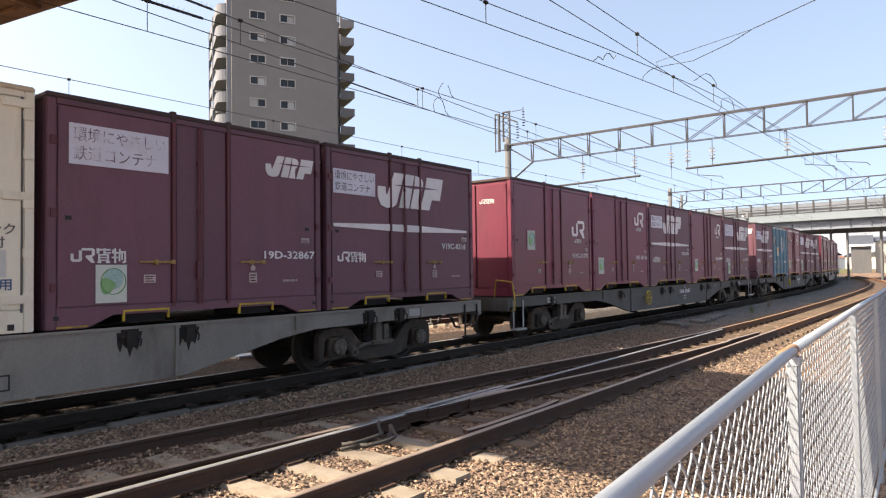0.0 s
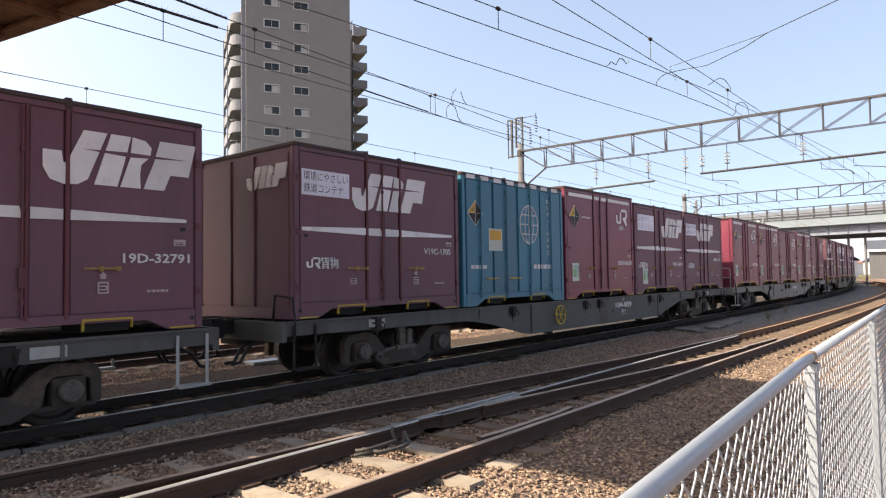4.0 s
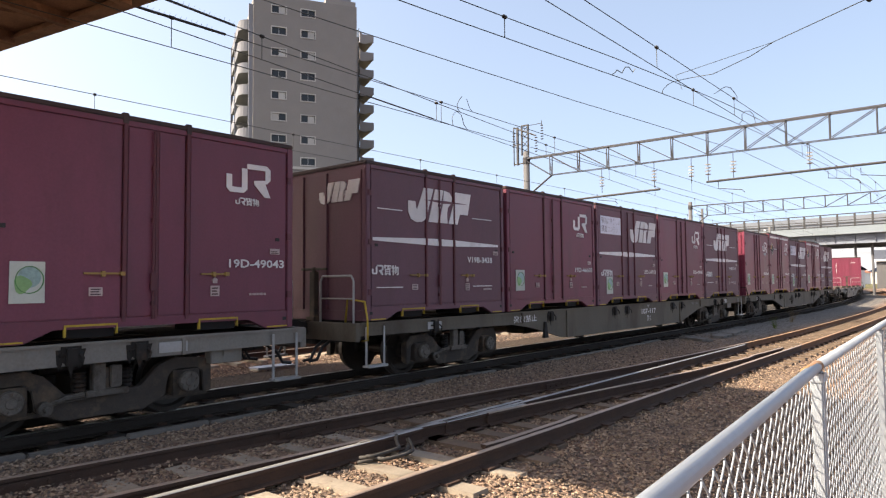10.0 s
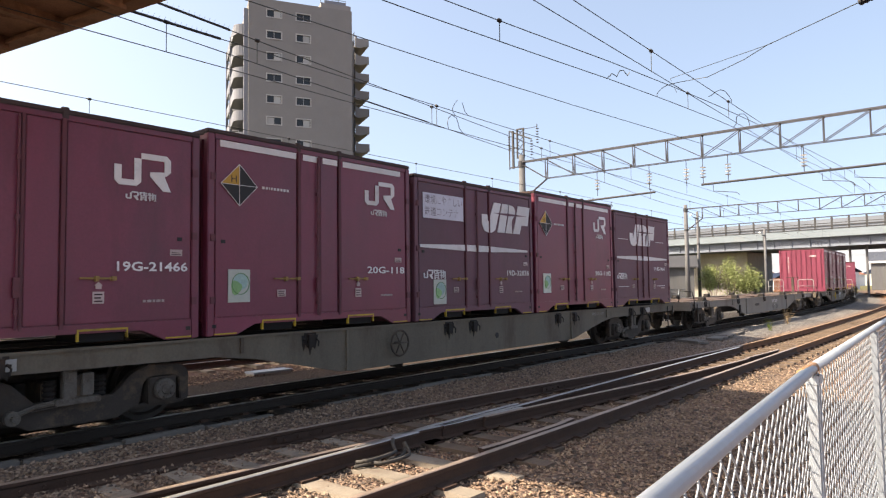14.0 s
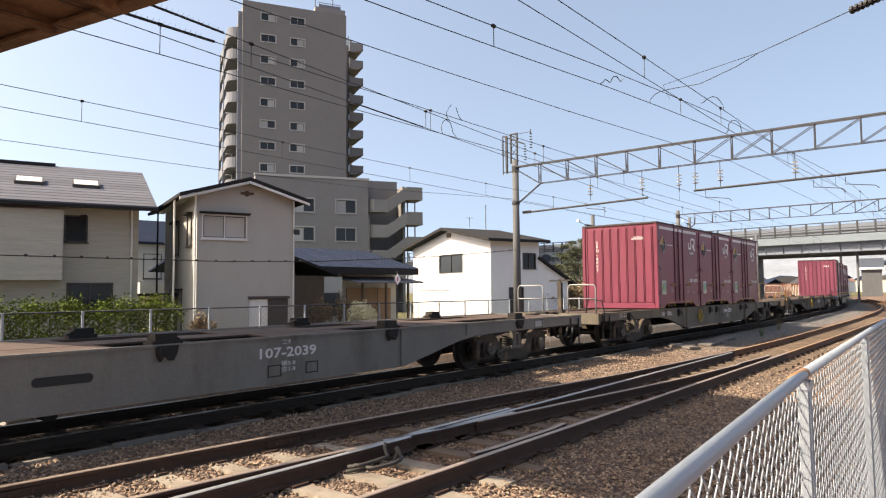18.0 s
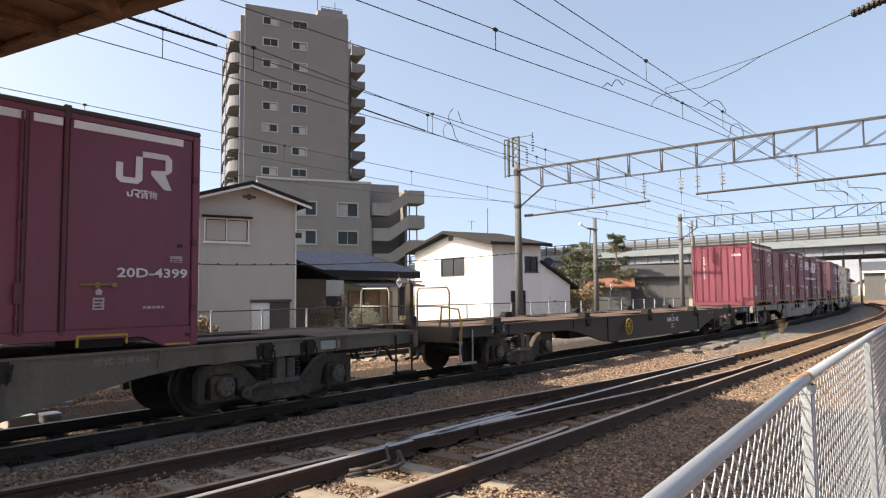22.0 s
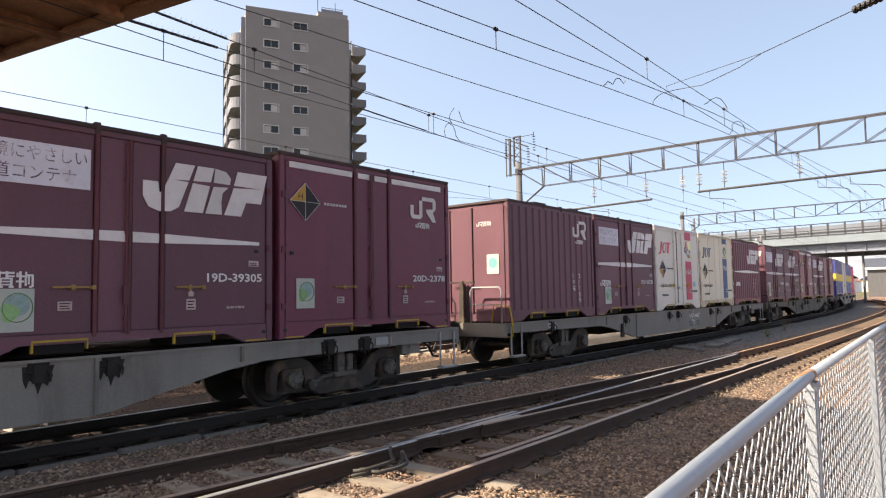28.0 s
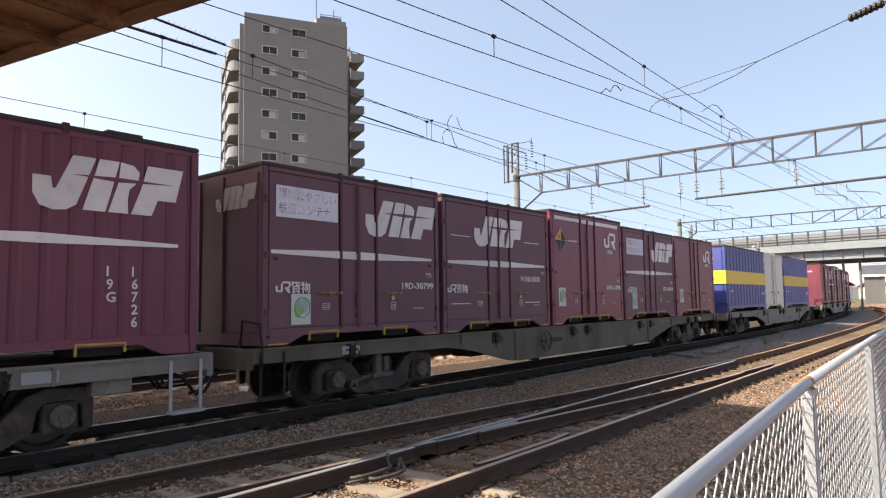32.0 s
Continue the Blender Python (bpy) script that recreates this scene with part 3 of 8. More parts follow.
            pts.append((4.42 + 0.66 * u + 0.07 * math.sin(9 * u + k), NEAR_Y + G - 0.16 - (0.13, 0.20, 0.09)[k] * math.sin(math.pi * u) + (0.0, 0.05 - 0.12 * u, 0.10 * u - 0.04)[k], -0.125 + 0.025 * k + 0.10 * max(0.0, u - 0.8) * 5))
        part("bond_cable", Shape().pipe(pts, 0.018, 7), M["dusty_cable"], tr, smooth=True)
    return tr


turnout()


def stones():
    """Loose ballast, angular stones."""
    rng = np.random.default_rng(4)
    base = np.array([(0, 0, 1), (0, 0, -0.6), (1, 0, 0), (-1, 0, 0), (0, 1, 0), (0, -1, 0)], float)
    tri = np.array([(0, 2, 4), (0, 4, 3), (0, 3, 5), (0, 5, 2), (1, 4, 2), (1, 3, 4), (1, 5, 3), (1, 2, 5)])
    spots = []
    while len(spots) < 86000:
        u = rng.random()
        x = 1.2 + 25 * u ** 1.8
        y = rng.uniform(1.1, 12.9)
        if -1.26 < y - TRACK_Y < 3.0 or (x > 16 and 5.7 < y < 13 and rng.random() < (x - 16) / 6):
            continue
        if abs(x) > 13 and rng.random() < 0.3:
            continue
        if (abs(y - NEAR_Y) < 0.5 or abs(y - NEAR_Y - diverge(x)) < 0.5) and rng.random() < (0.75 if x > 10 else 0.2):
            continue
        spots.append((x, y))
    V, Fc = np.empty((len(spots) * 6, 3)), np.empty((len(spots) * 8, 3), int)
    for i, (x, y) in enumerate(spots):
        r = rng.uniform(0.009, 0.024)
        p = base * r * rng.uniform(0.65, 1.3, (6, 1)) * np.array((1.15, 1.0, 0.75))
        p += rng.normal(0, r * 0.22, (6, 3))
        a = rng.uniform(0, 6.28)
        c, s = math.cos(a), math.sin(a)
        p = p @ np.array(((c, -s, 0), (s, c, 0), (0, 0, 1)))
        z = ground_height(x, y) + rng.uniform(-0.004, 0.02)
        V[i * 6:i * 6 + 6] = p + (x, y, z)
        Fc[i * 8:i * 8 + 8] = tri + i * 6
    me = bpy.data.meshes.new("ballast_stones")
    me.from_pydata(V.tolist(), [], Fc.tolist())
    m = bpy.data.materials.new("ballast_stone")
    m.use_nodes = True
    nt = m.node_tree
    N, LK = nt.nodes, nt.links
    geo = N.new("ShaderNodeNewGeometry")
    ramp = N.new("ShaderNodeValToRGB")
    e = ramp.color_ramp.elements
    e[0].color, e[1].color = (0.07, 0.055, 0.047, 1), (0.35, 0.265, 0.195, 1)
    for p, c in ((0.35, (0.165, 0.115, 0.085, 1)), (0.7, (0.265, 0.18, 0.122, 1))):
        ramp.color_ramp.elements.new(p).color = c
    LK.new(geo.outputs["Random Per Island"], ramp.inputs[0])
    LK.new(ramp.outputs[0], N["Principled BSDF"].inputs["Base Color"])
    N["Principled BSDF"].inputs["Roughness"].default_value = 0.9
    tc = N.new("ShaderNodeTexCoord")
    nz = N.new("ShaderNodeTexNoise")
    nz.inputs["Scale"].default_value = 90
    LK.new(tc.outputs["Object"], nz.inputs["Vector"])
    bp = N.new("ShaderNodeBump")
    bp.inputs["Strength"].default_value, bp.inputs["Distance"].default_value = 0.4, 0.01
    LK.new(nz.outputs[0], bp.inputs["Height"])
    LK.new(bp.outputs[0], N["Principled BSDF"].inputs["Normal"])
    me.materials.append(m)
    tagged(new("ballast_stones", me), "loose brown and grey angular ballast stones between the rails", "gravel", kind="stuff")


stones()


# ---- the train ----
CL, CW, PITCH = 3.715, 2.45, 3.8228       # container length and width, spacing on the wagon
WAGON = 20.4                              # wagon length over couplers
FIRST_SLOT = 0.697
SPEED = 6.587
HEAD = -9.308                             # front coupling of the first wagon at 0 s


def slab(x0, x1, z0, z1, y0=-0.006, y1=0.004):
    return Shape().box(x0, x1, y0, y1, z0, z1)


def flat(pts, y0=-0.006, y1=0.004):
    """A flat marking from a polygon in x, z."""
    return Shape().prism(pts[::-1], "y", y0, y1)


def fork_pocket(x0, x1):
    s = Shape()
    s.box(x0, x1, -0.008, 0.03, 0.150, 0.172).box(x0, x0 + 0.020, -0.006, 0.03, 0.045, 0.15).box(x1 - 0.014, x1, -0.006, 0.03, 0.06, 0.15)
    return s


def hook_shape(k, x, z, h, w):
    """The white company mark on the side: slanted blocks cut by a thin dark stroke."""
    blocks = (
        ((0.0, 0.58), (0.0, 0.28), (0.04, 0.07), (0.12, 0.0), (0.20, 0.02), (0.26, 0.12), (0.38, 1.0), (0.235, 1.0), (0.135, 0.38), (0.115, 0.38), (0.105, 0.58)),
        ((0.30, 0.04), (0.445, 0.04), (0.495, 0.55), (0.535, 1.0), (0.405, 1.0)),
        ((0.465, 0.04), (0.60, 0.04), (0.595, 0.30), (0.605, 0.50), (0.665, 0.66), (0.675, 0.84), (0.635, 0.96), (0.545, 1.0), (0.53, 0.60)),
        ((0.62, 0.04), (0.765, 0.04), (0.81, 0.35), (0.945, 0.35), (1.0, 1.0), (0.735, 1.0), (0.69, 0.55)),
        ((0.22, 0.66), (0.52, 0.61), (0.94, 0.68), (0.52, 0.70)))
    return [(x + px * w, z + pz * h) for px, pz in blocks[k]]


def jr_shape(k, x, z, h, w):
    def at(pts):
        return [(x + px * w, z + pz * h) for px, pz in pts]
    if k == 0:
        return at([(0.0, 0.62), (0.0, 0.20), (0.08, 0.08), (0.38, 0.08), (0.46, 0.20), (0.46, 0.84), (0.34, 0.84), (0.34, 0.24), (0.12, 0.24), (0.12, 0.62)])
    return at([(0.46, 0.84), (0.46, 1.0), (0.92, 1.0), (1.0, 0.88), (1.0, 0.55), (0.92, 0.44), (0.88, 0.42), (1.0, 0.0), (0.86, 0.0), (0.62, 0.38), (0.62, 0.50), (0.88, 0.54), (0.88, 0.84)])


def bars(x, z, widths, h, gap):
    s = Shape()
    for w in widths:
        s.box(x, x + w, -0.006, 0.004, z, z + h)
        x += w + gap
    return s


def dense_glyph(k, x, z, h, y):
    """A close-set block of short strokes."""
    cells = (((0.02, 0.19, 0.66, 1.0), (0.20, 0.94, 0.86, 0.96), (0.48, 0.60, 0.60, 1.0), (0.60, 0.94, 0.66, 0.74), (0.14, 0.24, 0.12, 0.60), (0.74, 0.84, 0.12, 0.60), (0.24, 0.74, 0.52, 0.60), (0.24, 0.74, 0.34, 0.41),
              (0.24, 0.74, 0.15, 0.22), (0.10, 0.32, 0.0, 0.11), (0.66, 0.90, 0.0, 0.11)),
             ((0.16, 0.27, 0.0, 1.0), (0.0, 0.50, 0.66, 0.75), (0.0, 0.42, 0.34, 0.43), (0.02, 0.10, 0.75, 0.92), (0.50, 0.58, 0.58, 0.98), (0.58, 0.96, 0.72, 0.82), (0.86, 0.96, 0.04, 0.72), (0.66, 0.74, 0.22, 0.72), (0.48, 0.56, 0.12, 0.58),
              (0.74, 0.86, 0.0, 0.10)))[k]
    s = Shape()
    for a, b, c, d in cells:
        s.box(x + (a - 0.01) * h, x + (b + 0.01) * h, y, 0.004, z + (c - 0.01) * h, z + (d + 0.01) * h)
    return s


def small_mark(x, z, h, y=-0.006):
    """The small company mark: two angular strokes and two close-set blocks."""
    out = [flat(jr_shape(k, x, z, h, h * 1.55), y) for k in (0, 1)]
    for i in (0, 1):
        out.append(dense_glyph(i, x + h * (1.66 + 1.06 * i), z, h, y))
    return [("company_mark", q, M["white"], "") for q in out]


def eco_sticker(x, z, w, h):
    """A pale sticker: a globe, a leafy green patch before it and a line of small marks below."""
    cx, cz = x + w * 0.56, z + h * 0.62
    leafy = [(x + w * (0.36 + 0.25 * c * (1 + 0.14 * math.cos(5 * i))), z + h * (0.45 + 0.21 * d * (1 + 0.14 * math.cos(5 * i)))) for i, (c, d) in enumerate(rings(14, 1.0))]
    edge = Shape().pipe([(cx + a, -0.0095, cz - h * 0.06 + b * 1.06) for a, b in rings(20, w * 0.40) + rings(20, w * 0.40)[:1]], 0.005, 4)
    return [("sticker", slab(x, x + w, z, z + h, -0.007), M["green_pale"], "pale square sticker with a green globe mark"),
            ("sticker_mark", flat([(cx + a, cz + b) for a, b in rings(18, w * 0.33)], -0.0085), M["earth_blue"], ""),
            ("sticker_mark", flat(leafy, -0.010), M["sticker_inner"], ""),
            ("sticker_mark", edge, M["green"], ""),
            ("sticker_mark", bars(x + w * 0.12, z + h * 0.06, (w * 0.06,) * 8, h * 0.05, w * 0.035), M["green"], "")]


def diamond(x, z, r, letter, first, low=False):
    out = []
    black = M["black_mark"]
    for i, m in enumerate((black, black, black, first) if low else (first, black, black, black)):
        a = [(0, r), (r, 0), (0, -r), (-r, 0)]
        p, q = a[(i + 3) % 4], a[i]
        out.append(("diamond_mark", flat([(x, z), (x + q[0], z + q[1]), (x + p[0], z + p[1])][::-1], -0.006), m, ""))
    edge = Shape()
    for p, q in (((0, r), (r, 0)), ((r, 0), (0, -r)), ((0, -r), (-r, 0)), ((-r, 0), (0, r)), ((-r, 0), (r, 0)), ((0, -r), (0, r))):
        edge.tube((x + p[0], -0.006, z + p[1]), (x + q[0], -0.006, z + q[1]), 0.004, 4)
    out.append(("diamond_mark", edge, M["white"], ""))
    me = lettering(letter, r * 0.5, M["black_mark"])
    me.transform(Matrix.Translation((x - r * 0.45, -0.0075, z - r * 0.48 if low else z + r * 0.1)))
    out.append(("lettering", me, None, ""))
    return out


SLOGAN = {}


def slogan(x, z, w=1.12, h=0.44, ink="slogan_ink"):
    out = [("slogan_panel", slab(x, x + w, z, z + h), M["panel_white"], "pale panel with a two-line slogan")]
    for i, line in enumerate(("環境にやさしい", "鉄道コンテナ")):
        key = (i, x, z, ink)
        if key not in SLOGAN:
            SLOGAN[key] = lettering(line, h * 0.39, M[ink], (0.93 * w, 0.83 * w)[i])
            SLOGAN[key].transform(Matrix.Translation((x + 0.036 * w, -0.008, z + (0.60, 0.14)[i] * h)))
        out.append(("lettering", SLOGAN[key], None, ""))
    return out


def container_shell(H, paint, corrugated=False, length=CL, doors=True, ribs="ribs", roof=None, label_z=0.98):
    """Frame, walls and roof, common to all the boxes. Origin at the near lower front corner."""
    out = []
    core = Shape().box(0.03, length - 0.03, 0.03, CW - 0.03, 0.15, H - 0.05)
    out.append(("body", core.mesh("body", paint, 0.008), None, ""))
    for x0 in (0.0, length - 0.10):
        for y0 in (0.0, CW - 0.10):
            out.append(("corner_post", Shape().box(x0, x0 + 0.10, y0, y0 + 0.10, 0.0, H - 0.06).mesh("corner_post", paint, 0.010), None, ""))
    L_ = length
    sill = [(0.10, 0.0), (0.42, 0.0), (0.70, 0.125), (L_ - 0.70, 0.125), (L_ - 0.42, 0.0), (L_ - 0.10, 0.0), (L_ - 0.10, 0.225), (0.10, 0.225)]
    for y0 in (0.0, CW - 0.08):
        out.append(("bottom_sill", Shape().prism(sill, "y", y0 + 0.08, y0).mesh("bottom_sill", paint, 0.006), None, ""))
        out.append(("top_rail", Shape().box(0.10, length - 0.10, y0, y0 + 0.08, H - 0.12, H - 0.06).mesh("top_rail", paint, 0.006), None, ""))
    for x0 in (0.0, length - 0.08):
        out.append(("end_sill", Shape().box(x0, x0 + 0.08, 0.10, CW - 0.10, 0.0, 0.16).mesh("end_sill", paint, 0.006), None, ""))
    # roof: a shallow dished sheet with a rolled rim, dark with soot
    rim = roof or M["roof_grime"]
    out.append(("roof", Shape().box(-0.004, length + 0.004, -0.004, CW + 0.004, H - 0.062, H).mesh("roof", rim, 0.014), None, "grimy roof"))
    for x in (1.41, 2.17):
        out.append(("roof_lug", Shape().box(x - 0.035, x + 0.035, -0.008, 0.05, H - 0.10, H + 0.022).mesh("roof_lug", rim, 0.006), None, ""))
    # near side
    if corrugated:
        n = 13
        w = (length - 0.22) / n
        s = Shape()
        pts = [(0.11, 0.02)]
        for i in range(n):
            a = 0.11 + i * w
            pts += [(a + w * 0.12, 0.02), (a + w * 0.24, -0.006), (a + w * 0.80, -0.006), (a + w * 0.92, 0.02)]
        pts += [(length - 0.11, 0.02), (length - 0.11, 0.06), (0.11, 0.06)]
        s.prism(pts, "z", 0.225, H - 0.12)
        out.append(("side_wall", s, paint, "wall of upright corrugations"))
    elif doors:
        for a, b in ((0.115, 1.375), (1.445, 1.755), (1.805, 2.125), (2.195, length - 0.115)):
            out.append(("door_panel", Shape().box(a, b, 0.008, 0.04, 0.235, H - 0.13).mesh("door_panel", paint, 0.006), None, ""))
        for x, w, y in ((1.41, 0.022, -0.014), (2.16, 0.022, -0.014), (1.78, 0.018, -0.004)):
            out.append(("hinge_post", Shape().box(x - w, x + w, y, 0.035, 0.18, H - 0.10).mesh("hinge_post", M["post_maroon"], 0.005), None, "dark door post"))
        rod = Shape().tube((1.735, -0.02, 0.2), (1.735, -0.02, H - 0.14), 0.014, 6)
        for z in (0.35, 0.62, 1.3, 1.9):
            rod.box(1.715, 1.757, -0.03, 0.01, z, z + 0.05)
        rod.box(1.70, 1.76, -0.045, -0.01, 0.52, 0.72)
        out.append(("lock_rod", rod, M["post_maroon"], "upright door lock rod"))
        for x in (0.07, length - 0.07):
            for z in (0.4, 1.18, 1.95):
                out.append(("hinge", Shape().box(x - 0.03, x + 0.03, -0.016, 0.02, z, z + 0.09), M["post_maroon"], ""))
        for a, b in ((0.98, 1.38), (2.33, 2.68)):
            s = Shape().box(a, b, -0.028, -0.008, 0.703, 0.724).box((a + b) / 2 - 0.018, (a + b) / 2 + 0.018, -0.036, 0.01, 0.68, 0.74).box(b - 0.02, b + 0.03, -0.036, 0.01, 0.69, 0.735)
            out.append(("door_handle", s, M["handle_tan"], "worn tan door handle bar"))
        for x, z, w, h in ((1.04, 0.47, 0.14, 0.095), (2.47, 0.44, 0.12, 0.13), (3.34, label_z, 0.15, 0.075)):
            out.append(("label_plate", slab(x, x + w, z, z + h), M["label_pale"], "small faded label"))
            rows_ = Shape()
            for i in range(2 if h < 0.09 else 3):
                rows_.box(x + 0.015, x + w - 0.02 - 0.015 * (i % 2), -0.008, -0.005, z + h * (0.14 + 0.28 * i), z + h * (0.26 + 0.28 * i))
            out.append(("small_text", rows_, M["seal"], ""))
        out.append(("arrow_mark", flat([(2.50, 0.60), (2.56, 0.60), (2.56, 0.635), (2.575, 0.635), (2.53, 0.675), (2.485, 0.635), (2.50, 0.635)][::-1]), M["label_pale"], ""))
        out.append(("small_text", bars(3.02, 0.44, (0.035, 0.05, 0.03, 0.05, 0.03), 0.03, 0.014), M["label_pale"], ""))
        for x, z in ((0.22, 1.18), (3.46, 1.18), (0.10, 0.12), (length - 0.14, 0.12)):
            out.append(("lashing_hole", slab(x - 0.03, x + 0.03, z - 0.022, z + 0.022, -0.002, 0.01), M["black_mark"], ""))
        for a in (0.10, length - 0.42):
            out.append(("yellow_tab", Shape().box(a, a + 0.32, -0.006, 0.01, 0.012, 0.03), M["yellow"], ""))
    for x0, x1 in ((0.80, 1.35), (length - 1.40, length - 0.86)):
        out.append(("fork_pocket", fork_pocket(x0, x1), M["yellow"], "yellow frame of a fork pocket"))
        # solid block: the dark of the hollow is in its colour
        out.append(("pocket_inside", Shape().box(x0 + 0.02, x1 - 0.02, 0.05, 0.6, 0.03, 0.15), M["inky"], ""))
    # front end
    if ribs == "ribs":
        for i in range(9):
            y = 0.16 + (CW - 0.32) * i / 8
            out.append(("end_rib", Shape().box(0.004, 0.04, y - 0.012, y + 0.012, 0.17, H - 0.13).mesh("end_rib", paint, 0.004), None, ""))
        for i in range(8):
            y = 0.16 + (CW - 0.32) * (i + 0.5) / 8
            out.append(("end_panel", Shape().box(0.008, 0.04, y - 0.105, y + 0.105, 0.19, H - 0.15).mesh("end_panel", paint, 0.008), None, ""))
    else:
        for a, b in ((0.115, 0.9), (0.96, 1.5), (1.56, CW - 0.115)):
            out.append(("end_panel", Shape().box(0.006, 0.04, a, b, 0.18, H - 0.14).mesh("end_panel", paint, 0.008), None, ""))
        for y in (0.93, 1.53):
            out.append(("end_post", Shape().box(-0.02, 0.03, y - 0.025, y + 0.025, 0.17, H - 0.12).mesh("end_post", paint, 0.006), None, ""))
    mark = Shape()
    for _, q, _, _ in small_mark(0.0, H - 0.53, 0.10):
        mark.add([(v[1] + 0.003, 0.80 - v[0], v[2]) for v in q.v], q.f)
    out.append(("end_mark", mark, M["white"], "small white company mark on the end"))
    return out


def style_parts(style):
    """The parts that all boxes of a style share."""
    dull = style.endswith("_dull")
    style = style.replace("_dull", "")
    if style in ("jr", "jrlow", "jr20", "jr20g"):
        H = 2.5 if style in ("jr", "jrlow") else 2.6
        out = container_shell(H, M["purple"] if dull else M["maroon"], ribs="ribs" if style == "jr20" else "posts")
        zl = H - 0.77 if style != "jrlow" else 1.30
        for k in (0, 1):
            out.append(("company_mark", flat(jr_shape(k, 2.68, zl, 0.42, 0.66)), M["white"], "white angular company mark"))
        out += small_mark(2.81, zl - 0.125, 0.095)
        out += eco_sticker(0.29 if style != "jrlow" else 0.62, 0.41 if style != "jrlow" else 0.98, 0.32, 0.42)
        if style in ("jr20", "jr20g"):
            segs = ((0.17, 1.36), (1.48, 1.76), (1.84, 2.12), (2.23, 3.48)) if style == "jr20" else ((0.17, 1.36), (2.23, 3.48))
            for a, b in segs:
                out.append(("white_band", slab(a, b, H - 0.215, H - 0.13), M["white"], "white band below the roof"))
            out += diamond(0.45, 1.92, 0.27, "H", M["amber"])
            out.append(("small_text", bars(0.80, 1.905, (0.035, 0.03, 0.012, 0.02, 0.03, 0.035, 0.03, 0.03, 0.035), 0.036, 0.022), M["white"], ""))
        return out
    if style == "jrfn":
        H = 2.5
        out = container_shell(H, M["maroon_dull"], ribs="posts")
        for k in (0, 1, 2, 3):
            out.append(("company_mark", flat(hook_shape(k, 2.74, 1.88, 0.30, 0.84)), M["white"], "white slanted company mark"))
        out.append(("company_mark", flat(hook_shape(4, 2.74, 1.88, 0.30, 0.84), -0.008, -0.0062), M["maroon_dull"], ""))
        out += small_mark(0.24, 0.70, 0.16)
        return out + slogan(0.22, 1.76) + eco_sticker(0.50, 0.26, 0.34, 0.42)
    if style in ("jrf", "jrfs", "jrfc"):
        H = 2.5
        out = container_shell(H, M["maroon_dull"], ribs="posts", label_z=0.98 if style == "jrfs" else 1.10)
        x = {"jrf": 0.95, "jrfs": 1.92, "jrfc": 1.10}[style]
        for k in (0, 1, 2, 3):
            out.append(("company_mark", flat(hook_shape(k, x, 1.60, 0.60, 1.70)), M["white"], "white slanted company mark"))
        out.append(("company_mark", flat(hook_shape(4, x, 1.60, 0.60, 1.70), -0.008, -0.0062), M["maroon_dull"], ""))
        for seg in ([(0.14, 1.30), (1.38, 1.335), (1.38, 1.225), (0.14, 1.25)], [(1.44, 1.335), (1.75, 1.34), (1.75, 1.22), (1.44, 1.225)], [(1.81, 1.34), (2.12, 1.335), (2.12, 1.225), (1.81, 1.22)], [(2.19, 1.335), (3.50, 1.30), (3.50, 1.26), (2.19, 1.225)]):
            out.append(("white_stripe", flat(seg[::-1]), M["white"], "white tapering stripe"))
        out += small_mark(0.12 if style == "jrf" else 0.22, 0.71, 0.16)
        if style == "jrfs":
            out += slogan(0.22, 1.76)
            out += eco_sticker(0.48, 0.27, 0.34, 0.43)
        elif style == "jrfc":
            out += slogan(0.14, 1.76, 0.90, 0.37, "slogan_ink_dark")
        else:
            for a, b, z in ((0.24, 0.81, 1.765), (0.22, 0.81, 0.515), (2.7, 3.29, 1.765), (2.7, 3.29, 0.515)):
                out.append(("white_line", slab(a, b, z - 0.008, z + 0.008), M["white"], ""))
        for k in (0, 1, 2, 3):
            pts = hook_shape(k, 0.0, 0.0, 0.34, 0.97)
            s = Shape().prism([(CW - 1.35 - px, H - 0.62 + pz) for px, pz in pts], "x", 0.007, -0.012)
            out.append(("company_mark", s, M["white"], ""))
        return out
    if style in ("g_jr", "g_jrf"):
        H = 2.5
        paint = M["maroon_dull"] if style == "g_jr" else M["purple"]
        out = container_shell(H, paint, corrugated=True, ribs="posts")
        if style == "g_jr":
            for k in (0, 1):
                out.append(("company_mark", flat(jr_shape(k, 2.68, 1.83, 0.42, 0.66), -0.012), M["white"], "white angular company mark"))
            out += small_mark(2.81, 1.705, 0.095, -0.012)
        else:
            for k in (0, 1, 2, 3):
                out.append(("company_mark", flat(hook_shape(k, 1.86, 1.58, 0.60, 1.64), -0.012), M["white"], "white slanted company mark"))
            out.append(("company_mark", flat(hook_shape(4, 1.86, 1.58, 0.60, 1.64), -0.014, -0.0122), paint, ""))
            out.append(("white_stripe", flat([(0.14, 1.28), (1.9, 1.335), (3.45, 1.29), (3.45, 1.25), (1.9, 1.225), (0.14, 1.25)][::-1], -0.012), M["white"], "white tapering stripe"))
            out += small_mark(0.20, 0.71, 0.15, -0.012)
        roofend = Shape().box(1.0, 1.5, 0.0, 0.3, H, H + 0.03).box(2.6, 3.0, 0.0, 0.3, H, H + 0.03)
        out.append(("roof_pad", roofend, M["roof_grime"], ""))
        out.append(("sticker", Shape().box(-0.006, 0.004, 0.25, 0.55, 0.98, 1.38), M["green_pale"], "pale sticker with a green mark"))
        out.append(("sticker_mark", Shape().prism([(0.4 + a, 1.20 + b) for a, b in rings(12, 0.11)], "x", -0.008, 0.0), M["sky_sticker"], ""))
        return out
